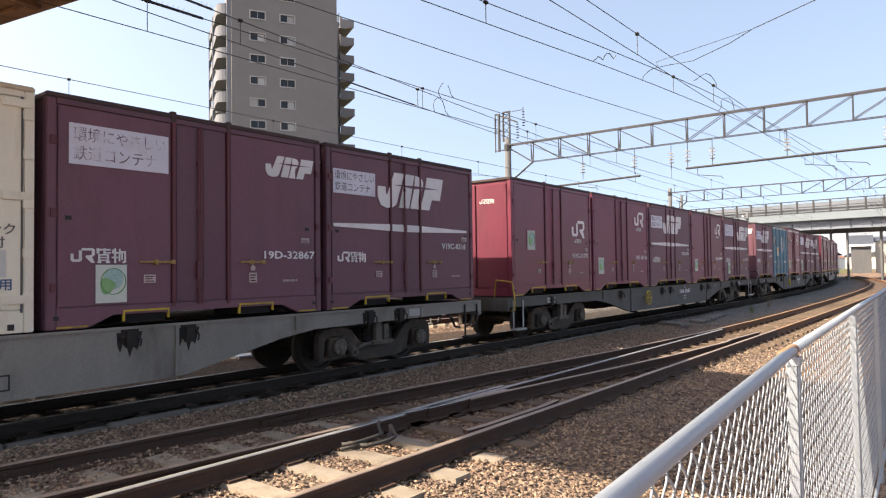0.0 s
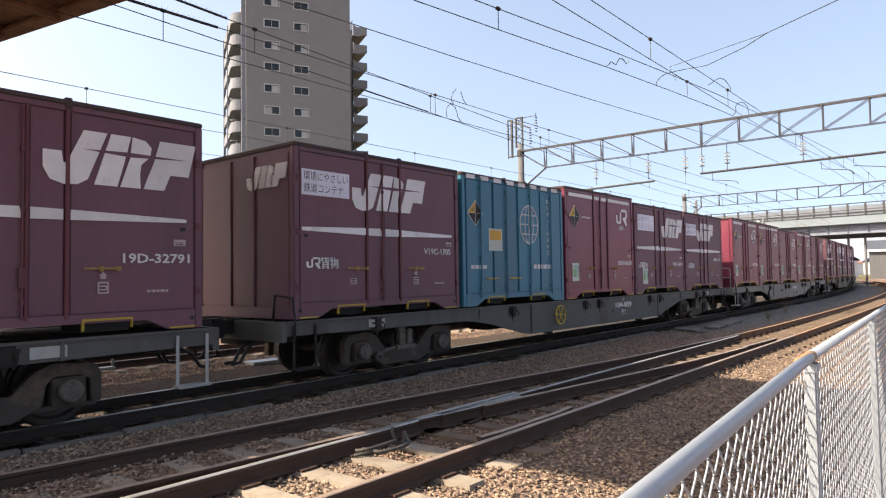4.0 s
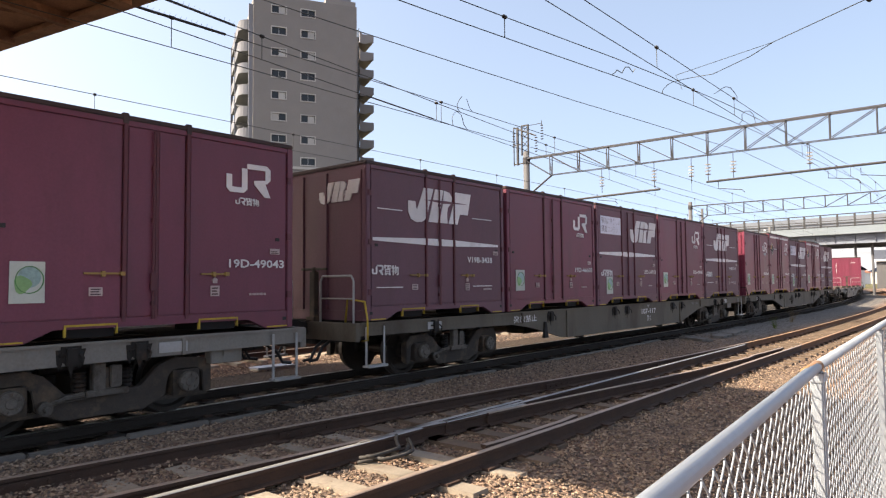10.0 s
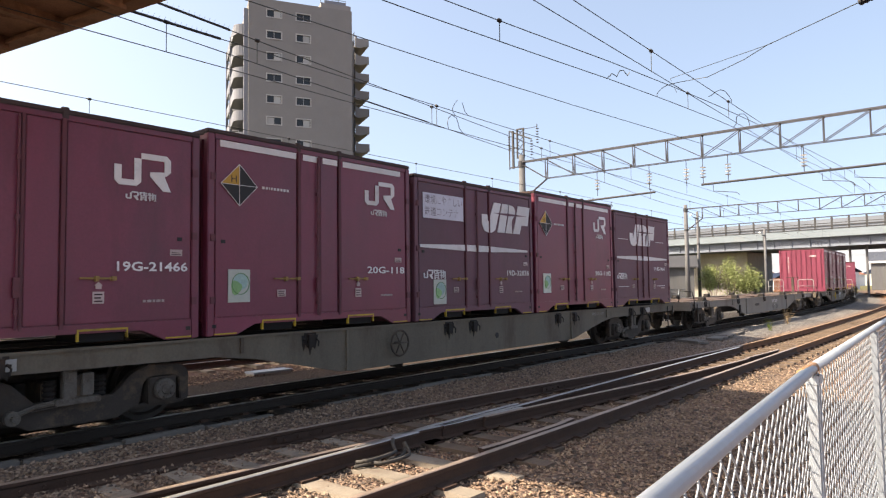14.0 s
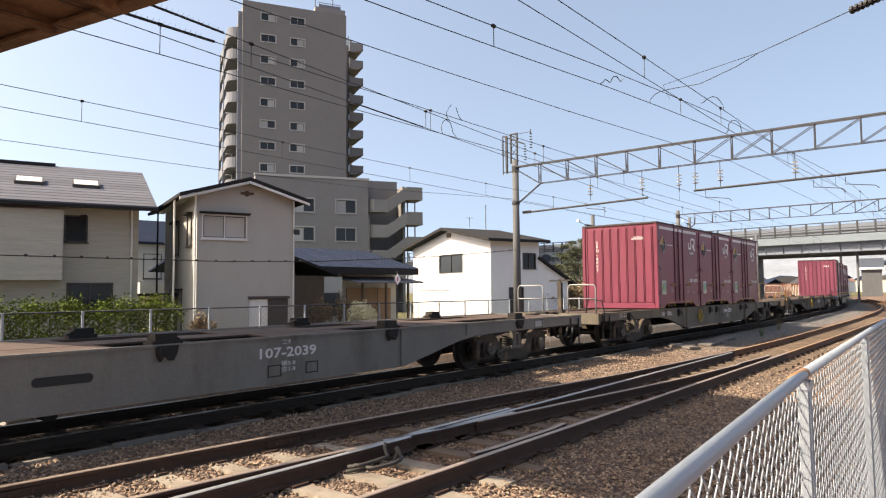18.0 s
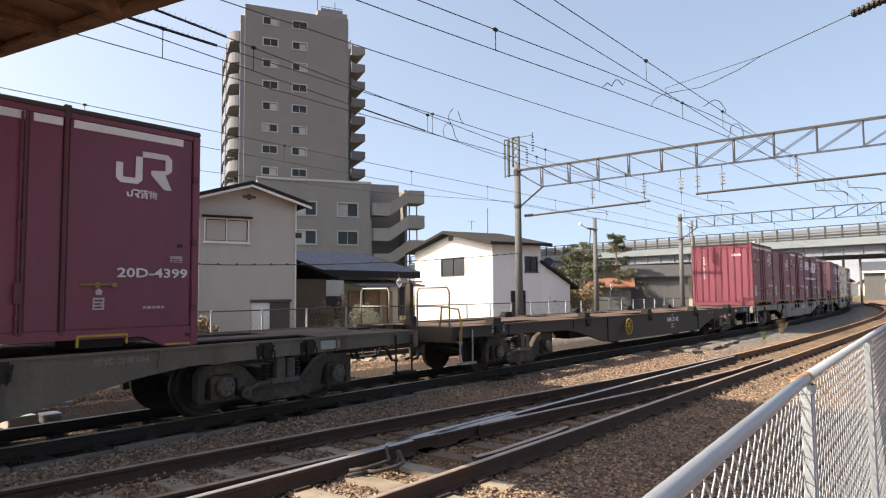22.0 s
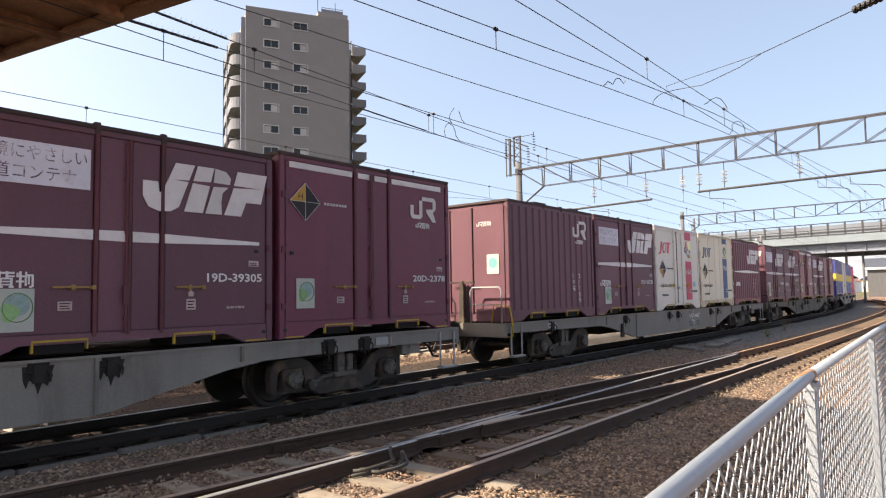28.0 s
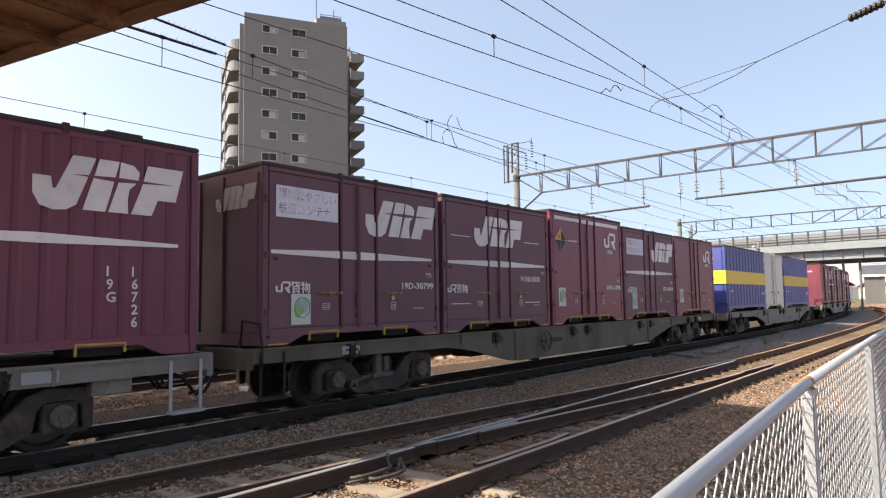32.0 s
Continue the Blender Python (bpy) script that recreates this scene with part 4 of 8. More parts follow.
    if style == "teal":
        H = 2.5
        out = container_shell(H, M["teal"], doors=False, ribs="posts")
        for a, b in ((0.13, 0.95), (1.0, 1.80), (1.88, 2.70), (2.75, CL - 0.13)):
            out.append(("door_panel", Shape().box(a, b, 0.0, 0.04, 0.24, H - 0.13).mesh("door_panel", M["teal"], 0.01), None, ""))
        for x in (0.55, 1.42, 2.30, 3.15):
            s = Shape().tube((x, -0.03, 0.15), (x, -0.03, H - 0.08), 0.018, 8)
            for z in (0.3, 0.9, 1.6, 2.2):
                s.box(x - 0.03, x + 0.03, -0.05, 0.005, z, z + 0.06)
            out.append(("lock_rod", s, M["teal"], "turquoise upright lock rod"))
        for i in range(8):
            out.append(("white_band", slab(0.14 + i * 0.44, 0.40 + i * 0.44, H - 0.11, H - 0.03, -0.008), M["white"], "white dash below the roof"))
        globe = Shape()
        cx, cz, r = 2.28, 1.62, 0.40
        ring_ = [(cx + a * 0.85, -0.004, cz + b) for a, b in rings(24, r)]
        globe.pipe(ring_ + ring_[:1], 0.016, 5)
        ring_ = [(cx + a * 0.40, -0.004, cz + b) for a, b in rings(24, r)]
        globe.pipe(ring_ + ring_[:1], 0.012, 5)
        for dz in (-0.2, 0.0, 0.2):
            w = math.sqrt(r * r - dz * dz) * 0.85
            globe.tube((cx - w, -0.004, cz + dz), (cx + w, -0.004, cz + dz), 0.012, 5)
        globe.tube((cx, -0.004, cz - r), (cx, -0.004, cz + r), 0.012, 5)
        out.append(("globe_mark", globe, M["white"], "white outline of a globe"))
        out += diamond(0.40, 1.75, 0.24, "H", M["amber"])
        out.append(("sticker", slab(0.82, 1.28, 1.05, 1.48, -0.008), M["green_pale"], "pale sticker with a green mark"))
        out.append(("sticker_mark", slab(0.86, 1.24, 1.26, 1.45, -0.010), M["amber"], ""))
        out.append(("small_text", bars(2.45, 0.70, (0.1, 0.1, 0.06, 0.14, 0.08, 0.08), 0.09, 0.04), M["white"], ""))
        out.append(("small_text", bars(0.25, 0.70, (0.1, 0.1, 0.06, 0.14), 0.07, 0.03), M["white"], ""))
        for a, b in ((0.7, 1.1), (1.5, 1.9)):
            out.append(("door_handle", Shape().box(a, b, -0.045, -0.02, 0.50, 0.525), M["yellow"], "yellow door handle bar"))
        return out
    if style in ("jot_r", "jot_b", "plain_white", "cream_plain"):
        H = 2.5
        cream = style in ("jot_b", "cream_plain")
        paint = M["cream"] if cream else M["white_box"]
        accent = M["blue_mark"] if cream else M["red_mark"]
        out = container_shell(H, paint, doors=False, ribs="posts", roof=M["cream_rim"] if cream else M["white_rim"])
        seams = (0.93, 1.62, 2.16) if cream else (1.73,)
        edges = [0.115] + [e for q in seams for e in (q - 0.012, q + 0.012)] + [CL - 0.115]
        for a, b in zip(edges[::2], edges[1::2]):
            out.append(("door_panel", Shape().box(a, b, 0.004, 0.04, 0.235, H - 0.13).mesh("door_panel", paint, 0.006), None, ""))
        if not cream:
            out.append(("door_seal", Shape().box(1.70, 1.76, -0.004, 0.02, 0.2, H - 0.11), M["seal_grey"], "dark rubber door seal"))
            for x in (1.42, 2.10):
                rod = Shape().tube((x, -0.025, 0.1), (x, -0.025, H - 0.06), 0.016, 8)
                for z in (0.12, 0.62, 1.35, 2.05, 2.30):
                    rod.box(x - 0.035, x + 0.035, -0.045, 0.006, z, z + 0.05)
                out.append(("lock_rod", rod, paint, "white upright door lock rod"))
            for a, b in ((0.92, 1.36), (2.16, 2.56)):
                out.append(("door_handle", Shape().box(a, b, -0.045, -0.02, 0.73, 0.75).box(b - 0.03, b + 0.02, -0.05, 0.0, 0.70, 0.78), M["yellow"], "yellow door handle bar"))
            out.append(("door_latch", Shape().box(1.66, 1.82, -0.04, 0.0, 0.62, 0.70), M["rail_grey"], ""))
        else:
            for q in seams:
                out.append(("door_rib", Shape().box(q - 0.02, q + 0.02, -0.004, 0.02, 0.26, H - 0.16).mesh("door_rib", paint, 0.008), None, ""))
            s = Shape()
            for x, z, w, h in ((0.62, 0.58, 0.30, 0.16), (0.70, 0.40, 0.14, 0.12)):
                for p, q in (((x, z), (x + w, z)), ((x, z + h), (x + w, z + h)), ((x, z), (x, z + h)), ((x + w, z), (x + w, z + h))):
                    s.tube((p[0], -0.005, p[1]), (q[0], -0.005, q[1]), 0.004, 4)
            out.append(("stencil_mark", s, M["cream_rim"], ""))
        for x in (0.06, CL - 0.06):
            for z in (0.30, 0.75, 1.25, 1.75, 2.15):
                out.append(("hinge", Shape().box(x - 0.05, x + 0.05, -0.02, 0.01, z, z + 0.10).mesh("hinge", paint, 0.006), None, ""))
        if style == "plain_white":
            return out
        if style == "cream_plain":
            for z in (0.29, 1.33, 2.27):
                out.append(("hinge", Shape().box(CL - 0.30, CL - 0.03, -0.022, 0.006, z, z + 0.085).mesh("hinge", paint, 0.006), None, ""))
            out.append(("door_seal", Shape().box(CL - 0.125, CL - 0.105, -0.002, 0.02, 0.2, H - 0.12), M["seal_grey"], "dark rubber door seal"))
            for word, size, x, z, m, wd in (("シンク", 0.125, 3.18, 0.99, "dim_mark", 0.36), ("グ付", 0.125, 3.18, 0.86, "dim_mark", 0.27), ("輸送用", 0.125, 3.13, 0.44, "blue_mark", 0.38)):
                me = lettering(word, size, M[m], wd, 0.012)
                me.transform(Matrix.Translation((x, -0.006, z)))
                out.append(("lettering", me, None, ""))
            out.append(("sticker", slab(3.04, 3.46, 0.56, 0.83, -0.002), M["white_rim"], "pale sticker with a round green mark"))
            out.append(("sticker_mark", flat([(3.26 + a, 0.71 + b) for a, b in rings(16, 0.095)], -0.006), M["earth_blue"], ""))
            out.append(("lashing_hole", slab(CL - 0.24, CL - 0.18, 0.03, 0.09, -0.004, 0.01), M["black_mark"], ""))
            return out
        for entry in out:
            if cream and entry[0] in ("corner_post", "bottom_sill", "end_sill", "hinge"):
                entry[1].materials[0] = M["cream_rusty"]
        # company mark in three slanted pieces
        hook = [(0.30, 1.83), (0.42, 1.83), (0.50, 1.90), (0.60, 2.17), (0.64, 2.20), (0.46, 2.20), (0.50, 2.17), (0.42, 1.92), (0.37, 1.87), (0.33, 1.88)]
        hook = [(x - 0.03, z - 0.17) for x, z in hook]
        out.append(("company_mark", flat(hook), accent, "slanted company mark"))
        oval = Shape()
        outer = [(0.73 + 0.145 * c + 0.25 * d * 0.16, 1.865 + d * 0.165) for c, d in rings(20, 1.0)]
        inner = [(0.73 + 0.080 * c + 0.25 * d * 0.13, 1.865 + d * 0.130) for c, d in rings(20, 1.0)]
        n = len(outer)
        oval.add([(x, -0.006, z) for x, z in outer + inner] + [(x, 0.004, z) for x, z in outer], [(i, (i + 1) % n, n + (i + 1) % n, n + i) for i in range(n)] + [((i + 1) % n, i, 2 * n + i, 2 * n + (i + 1) % n) for i in range(n)])
        out.append(("company_mark", oval, accent, "slanted company mark"))
        tee = [(0.98, 1.87), (1.08, 1.87), (1.135, 2.16), (1.24, 2.16), (1.255, 2.20), (0.96, 2.20), (0.945, 2.13), (0.98, 2.16), (1.035, 2.16)]
        tee = [(x - 0.03, z - 0.17) for x, z in tee]
        out.append(("company_mark", flat(tee), accent, "slanted company mark"))
        out += diamond(0.54, 1.22, 0.265, "W", M["cream_rim"] if cream else M["amber"], True)
        x0, x1, zt = (2.50, 2.97, 1.70) if cream else (2.48, 3.00, 1.50)
        out.append(("colour_band", slab(x0, x1, 0.28, zt, -0.006, 0.0), accent, "coloured upright band"))
        out.append(("colour_band", slab(x0, x1, 2.24 if cream else 2.18, 2.43, -0.006, 0.0), accent, "coloured upright band"))
        me = lettering("19A", 0.25, M["white"], 0.44)
        me.transform(Matrix(((1, 0, 0.18, 0), (0, 1, 0, 0), (0, 0, 1, 0), (0, 0, 0, 1))))
        me.transform(Matrix.Translation((x0 + 0.015, -0.009, zt - 0.43)))
        out.append(("lettering", me, None, "white number 19A"))
        if cream:
            out.append(("sticker_mark", flat([(2.75 + a, 1.97 + b) for a, b in rings(18, 0.16)], -0.007), M["green"], "round green mark"))
            out.append(("sticker_mark", flat([(2.73 + a, 1.94 + b) for a, b in rings(14, 0.09)], -0.009), M["green_pale"], ""))
            out.append(("sticker_mark", slab(2.60, 2.90, 1.755, 1.785, -0.007), M["green"], ""))
        else:
            for cx, cz, r, m in ((2.60, 2.04, 0.10, "balloon_orange"), (2.53, 1.86, 0.115, "balloon_violet"), (2.72, 1.90, 0.055, "amber"), (2.90, 1.83, 0.05, "balloon_violet"), (2.70, 1.71, 0.075, "sky_sticker"), (2.80, 1.67, 0.065, "red_mark"), (2.97, 1.68, 0.085, "balloon_lime")):
                out.append(("round_mark", flat([(cx + a, cz + b) for a, b in rings(18, r)]), M[m], "coloured round mark"))
                out.append(("round_mark", flat([(cx + r * 0.2 + a, cz + r * 0.25 + b) for a, b in rings(10, r * 0.35)], -0.008), M["white"], ""))
            out.append(("round_mark", slab(2.70, 2.97, 1.88, 2.14, -0.004), M["balloon_pale"], "pale yellow square"))
            out.append(("sticker_mark", flat([(3.24 + a, 0.78 + b) for a, b in rings(14, 0.085)], -0.009), M["sky_sticker"], "round green mark"))
        out.append(("small_text", bars(0.90, 1.22, (0.06, 0.06, 0.05, 0.05, 0.06, 0.06, 0.06), 0.04, 0.012), M["dim_mark"], ""))
        out.append(("text_plate", slab(2.76, 3.50, 0.50, 0.60, -0.008), M["white_rim"], "pale plate with small dark marks"))
        row_ = bars(2.78, 0.52, (0.06,) * 9, 0.06, 0.018)
        row_.v = [(x, y - 0.004, z) for x, y, z in row_.v]
        out.append(("small_text", row_, M["dim_mark"], ""))
        out.append(("small_text", bars(0.45, 0.42, (0.08, 0.08, 0.08, 0.05, 0.05, 0.05), 0.05, 0.015), M["dim_mark"], ""))
        return out
    # long blue box with a yellow stripe
    H, LL = 2.5, 6.06
    out = container_shell(H, M["blue_box"], corrugated=True, length=LL, ribs="posts")
    out.append(("yellow_stripe", Shape().box(0.0, LL, -0.010, -0.002, 1.05, 1.55).box(-0.024, -0.016, 0.0, CW, 1.05, 1.55), M["yellow_box"], "broad yellow stripe"))
    out.append(("small_text", bars(LL - 0.8, 0.62, (0.12, 0.12, 0.12, 0.12), 0.12, 0.03), M["white"], ""))
    out.append(("small_text", bars(0.6, 0.75, (0.1, 0.1, 0.1), 0.06, 0.03), M["white"], ""))
    return out


STYLES = {}
LABELS = {
    "jr": "maroon steel freight container with a white angular mark",
    "jrlow": "maroon freight container with its white angular mark set low",
    "jrfn": "faded maroon freight container with slogan panel and small mark",
    "jr20": "tall maroon freight container with white bands and amber-black diamond",
    "jr20g": "tall maroon freight container with two white bands and diamond",
    "jrf": "faded maroon freight container with a large slanted white mark",
    "jrfs": "faded maroon freight container with a pale slogan panel",
    "jrfc": "faded maroon freight container with a worn blank panel and slanted mark",
    "g_jr": "corrugated maroon freight container with a white angular mark",
    "g_jrf": "corrugated purple-brown freight container with a slanted white mark",
    "teal": "turquoise freight container with lock rods and a white globe outline",
    "jot_r": "white freight container with a red upright band and coloured round marks",
    "jot_b": "rust-streaked cream freight container with a blue upright band",
    "plain_white": "plain off-white freight container on a flat wagon",
    "cream_plain": "cream hinged freight container with dark writing and a sticker",
    "blue20": "long blue freight container with a broad yellow stripe",
}
MOVING = []      # (thing, wagon number, pose on the wagon)


def container(style, number, k, x):
    """x: its front end from the wagon's front coupling."""
    if style not in STYLES:
        made = []
        for name, shape, mat_, label in style_parts(style):
            made.append((name, shape if isinstance(shape, bpy.types.Mesh) else shape.mesh(name, mat_), label))
        STYLES[style] = made
    box = thing("freight_container", LABELS[style.replace("_dull", "")].replace("maroon", "dull maroon" if "_dull" in style else "maroon"), "freight container", "containers on the train")
    for name, me, label in STYLES[style]:
        piece = part(name, me, None, box, label)
        if name in ("small_text", "end_mark"):
            tagged(piece, label, kind="stuff")
    if number:
        if style == "teal":
            for i, ch in enumerate(number):
                me = lettering(ch, 0.13, M["white"])
                part("lettering", me, None, box, at=pose(3.0, -0.008, 2.12 - i * 0.14))
        elif style in ("g_jr", "g_jrf"):
            a, b = number.split("-")
            for col, word in ((2.62, a), (2.90, b)):
                for i, ch in enumerate(word):
                    part("lettering", lettering(ch, 0.155, M["white"], None, 0.02), None, box, at=pose(col, -0.012, 0.90 - i * 0.142))
            part("lettering", lettering(number, 0.12, M["white"], 0.58, 0.02), None, box, at=pose(-0.002, 2.30, 1.78, 0, 0, -90))
        elif style in ("jot_r", "jot_b"):
            part("lettering", lettering(number, 0.14, M["black_mark"], 0.86, 0.015), None, box, at=pose(0.37, -0.008, 0.68))
        else:
            w = {"jrf": (2.53, 0.95, 0.77), "jrfs": (2.74, 0.78, 0.80), "jrfc": (2.74, 0.95, 0.72), "jrfn": (2.71, 0.76, 0.88), "jrlow": (2.66, 0.82, 0.84)}.get(style.replace("_dull", ""), (2.72, 0.80, 0.84))
            part("lettering", lettering(number, 0.145, M["white"], w[2], 0.022), None, box, "white container number", at=pose(w[0], -0.007, w[1]))
            if style.startswith("jr20"):
                tagged(part("lettering", lettering("\n".join(number), 0.125, M["white"], None, 0.02), None, box, "column of white characters on the end", at=pose(-0.004, 1.97, 2.0, 0, 0, -90)), kind="stuff")
    MOVING.append((box, k, Matrix.Translation((x - WAGON / 2, -CW / 2, 1.0))))
    return box


# ---- flat wagon: origin over the rails, at its middle; x along the line ----
WHEEL_R = 0.42
WAGON_MESH = {}


def side_sill(y0, y1):
    s = Shape()
    pts = [(-9.65, 0.98), (-9.65, 0.78), (-5.55, 0.74), (-4.95, 0.66), (-3.55, 0.36), (-3.3, 0.34), (3.3, 0.34), (3.55, 0.36), (4.95, 0.66), (5.55, 0.74), (9.65, 0.78), (9.65, 0.98)]
    return s.prism(pts, "y", y1, y0)


def bogie_side(y0, y1):
    """Cast side frame: arched over both axle boxes, deep in the middle."""
    top = [(-1.30, 0.58), (-1.22, 0.68), (-0.82, 0.72), (-0.62, 0.64), (-0.40, 0.42), (0.40, 0.42), (0.62, 0.64), (0.82, 0.72), (1.22, 0.68), (1.30, 0.58)]
    low = [(1.30, 0.26), (1.19, 0.26), (1.17, 0.52), (1.08, 0.57), (0.82, 0.57), (0.74, 0.50), (0.70, 0.28), (0.44, 0.15), (-0.44, 0.15), (-0.70, 0.28), (-0.74, 0.50), (-0.82, 0.57), (-1.08, 0.57), (-1.17, 0.52), (-1.19, 0.26), (-1.30, 0.26)]
    s = Shape()
    s.prism((top + low)[::-1], "y", y0, y1)
    return s


def wagon_parts(paint):
    out = {}
    for nm, y0, y1 in (("near_sill", -1.235, -1.16), ("far_sill", 1.16, 1.235)):
        s = side_sill(y0, y1)
        e = y0 - 0.03 if y0 < 0 else y1
        s.box(-9.65, 9.65, e, e + 0.03, 0.955, 0.985)
        out[nm] = s.mesh("side_sill", paint)
    for nm, d in (("stiffener", 0.36), ("short_stiffener", 0.76)):
        out[nm] = Shape().box(-0.02, 0.02, -1.265, -1.235, d, 0.955).mesh("stiffener", paint)
    mid = Shape().box(-9.7, 9.7, -0.28, 0.28, 0.62, 0.93).box(-3.6, 3.6, -0.25, 0.25, 0.40, 0.62)
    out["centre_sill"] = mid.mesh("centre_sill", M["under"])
    cross = Shape().box(-0.06, 0.06, -1.16, 1.16, 0.74, 0.94)
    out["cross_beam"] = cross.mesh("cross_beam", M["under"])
    plate = Shape().box(-0.8, 0.8, -1.16, 1.16, 0.945, 0.965)
    out["deck_plate"] = plate.mesh("deck_plate", M["deck"])
    long_ = Shape().box(-9.6, 9.6, -0.34, 0.34, 0.945, 0.968)
    out["deck_beam"] = long_.mesh("deck_beam", M["deck"])
    edge = Shape().box(-9.65, 9.65, -1.16, -0.94, 0.93, 0.966).box(-9.65, 9.65, 0.94, 1.16, 0.93, 0.966)
    out["deck_edge"] = edge.mesh("deck_edge", M["deck"])
    lock = Shape().box(-0.10, 0.10, -0.13, 0.06, -0.06, 0.075).box(-0.055, 0.055, -0.17, -0.10, -0.15, 0.03).prism([(-0.14, 0.0), (0.14, 0.0), (0.09, 0.06), (-0.09, 0.06)], "y", -0.10, 0.02)
    lock.pipe([(0.07, -0.16, -0.02), (0.10, -0.19, -0.07), (0.08, -0.20, -0.14)], 0.012, 6).tube((-0.12, -0.12, -0.04), (0.12, -0.12, -0.04), 0.02, 8)
    lock.prism([(-0.15, 0.02), (-0.14, -0.12), (-0.11, -0.20), (-0.08, -0.11), (-0.03, -0.16), (0.0, -0.27), (0.04, -0.14), (0.09, -0.19), (0.12, -0.08), (0.15, 0.02)], "y", -0.121, -0.115)
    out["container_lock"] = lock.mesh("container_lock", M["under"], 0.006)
    big = Shape().box(-0.19, 0.19, -0.12, 0.10, -0.02, 0.045).box(-0.15, 0.12, -0.11, 0.09, 0.045, 0.13).prism([(0.12, 0.045), (0.21, 0.045), (0.12, 0.10)], "y", -0.06, 0.06)
    big.prism([(-0.16, 0.0), (-0.15, -0.13), (-0.10, -0.20), (-0.05, -0.12), (0.0, -0.18), (0.06, -0.19), (0.10, -0.11), (0.13, 0.0)], "y", -0.15, -0.12)
    big.pipe([(-0.12, -0.16, -0.02), (-0.15, -0.19, -0.08), (-0.12, -0.20, -0.17)], 0.014, 6)
    out["container_lock_big"] = big.mesh("container_lock", M["under"], 0.01)
    end = Shape().box(-0.05, 0.05, -1.235, 1.235, 0.70, 0.98)
    out["end_beam"] = end.mesh("end_beam", paint, 0.01)
    cp = Shape().box(-0.38, 0.05, -0.09, 0.09, 0.78, 0.98).box(-0.42, -0.22, -0.16, 0.16, 0.74, 1.02).box(-0.05, 0.3, -0.14, 0.14, 0.74, 1.0)
    out["coupler"] = cp.mesh("coupler", M["under"], 0.02)
    hose = Shape()
    hose.pipe([(0.1, 0, 0.72), (-0.12, 0, 0.60), (-0.25, -0.02, 0.42), (-0.38, 0, 0.40)], 0.025, 6)
    out["brake_hose"] = hose.mesh("brake_hose", M["wire_cover"])
    step = Shape()
    for dx in (-0.19, 0.19):
        step.box(dx - 0.02, dx + 0.02, -0.03, -0.01, 0.33, 0.92)
    step.box(-0.21, 0.21, -0.10, 0.05, 0.30, 0.335)
    out["step"] = step.mesh("step", M["rail_grey"], 0.006)
    out["step_dark"] = step.mesh("step", M["under"], 0.006)
    rail = Shape()
    rail.pipe([(0.0, -1.15, 0.95), (0.0, -1.15, 1.72), (0.0, -1.12, 1.80), (0.0, -0.75, 1.80), (0.0, -0.70, 1.72), (0.0, -0.70, 0.95)], 0.019, 8)
    rail.tube((0.0, -1.15, 1.38), (0.0, -0.70, 1.38), 0.015, 6)
    rail.pipe([(0.0, 1.15, 0.95), (0.0, 1.15, 1.72), (0.0, 1.12, 1.80), (0.0, 0.75, 1.80), (0.0, 0.70, 1.72), (0.0, 0.70, 0.95)], 0.019, 8)
    out["handrail"] = rail.mesh("handrail", M["rail_grey"], smooth=True)
    for y in (-1.15, 0.35):
        loop = [(0.0, y, 0.92), (0.0, y, 1.62), (0.0, y + 0.05, 1.70), (0.0, y + 0.72, 1.70), (0.0, y + 0.77, 1.62), (0.0, y + 0.77, 0.92)]
        out["end_loop" if y < 0 else "end_loop_far"] = Shape().pipe(loop, 0.018, 8).tube((0, y, 1.35), (0, y + 0.77, 1.35), 0.013, 6).mesh("handrail", M["rail_grey"], smooth=True)
    out["brake_column"] = Shape().box(-0.05, 0.05, -0.06, 0.06, 0.85, 1.78).box(-0.09, 0.09, -0.10, 0.10, 0.85, 1.05).tube((0, -0.32, 1.82), (0, 0.32, 1.82), 0.022, 8).tube((0, 0, 1.75), (0, 0, 1.85), 0.04, 8).mesh("brake_column", M["bogie"], 0.008)
    out["valve_box"] = Shape().box(-0.22, 0.22, -0.03, 0.12, 0.60, 0.90).box(-0.06, 0.06, -0.05, -0.03, 0.68, 0.82).tube((0.12, -0.05, 0.82), (0.12, -0.03, 0.82), 0.03, 10).mesh("valve_box", M["frame_grey"], 0.008)
    grab = Shape().pipe([(0, -1.17, 0.70), (0, -1.30, 0.72), (0, -1.30, 1.02), (0, -1.24, 1.30), (0.0, -0.85, 1.34), (0, -0.80, 0.97)], 0.017, 8)
    out["grab_rail"] = grab.mesh("grab_rail", M["yellow"], smooth=True)
    out["grab_rail_dark"] = grab.mesh("grab_rail", M["under"], smooth=True)
    tank = Shape().lathe([(0.0, -0.55), (0.16, -0.52), (0.2, -0.42), (0.2, 0.42), (0.16, 0.52), (0.0, 0.55)], 14, axis="x")
    out["air_tank"] = tank.mesh("air_tank", M["under"], smooth=True)
    gear = Shape().box(-0.45, 0.45, -0.25, 0.25, 0.0, 0.28).tube((-1.1, 0, 0.1), (1.2, 0, 0.12), 0.025, 6).box(-0.75, -0.6, -0.1, 0.1, -0.1, 0.3)
    out["brake_gear"] = gear.mesh("brake_gear", M["under"], 0.02)
    pipe_ = Shape()
    pipe_.tube((-1.9, -1.05, 0.80), (1.9, -1.05, 0.80), 0.02, 6)
    out["brake_pipe"] = pipe_.mesh("brake_pipe", M["under"])
    hw = Shape()
    rr = [(a, 0.0, b) for a, b in rings(20, 0.2)]
    hw.pipe(rr + rr[:1], 0.017, 6)
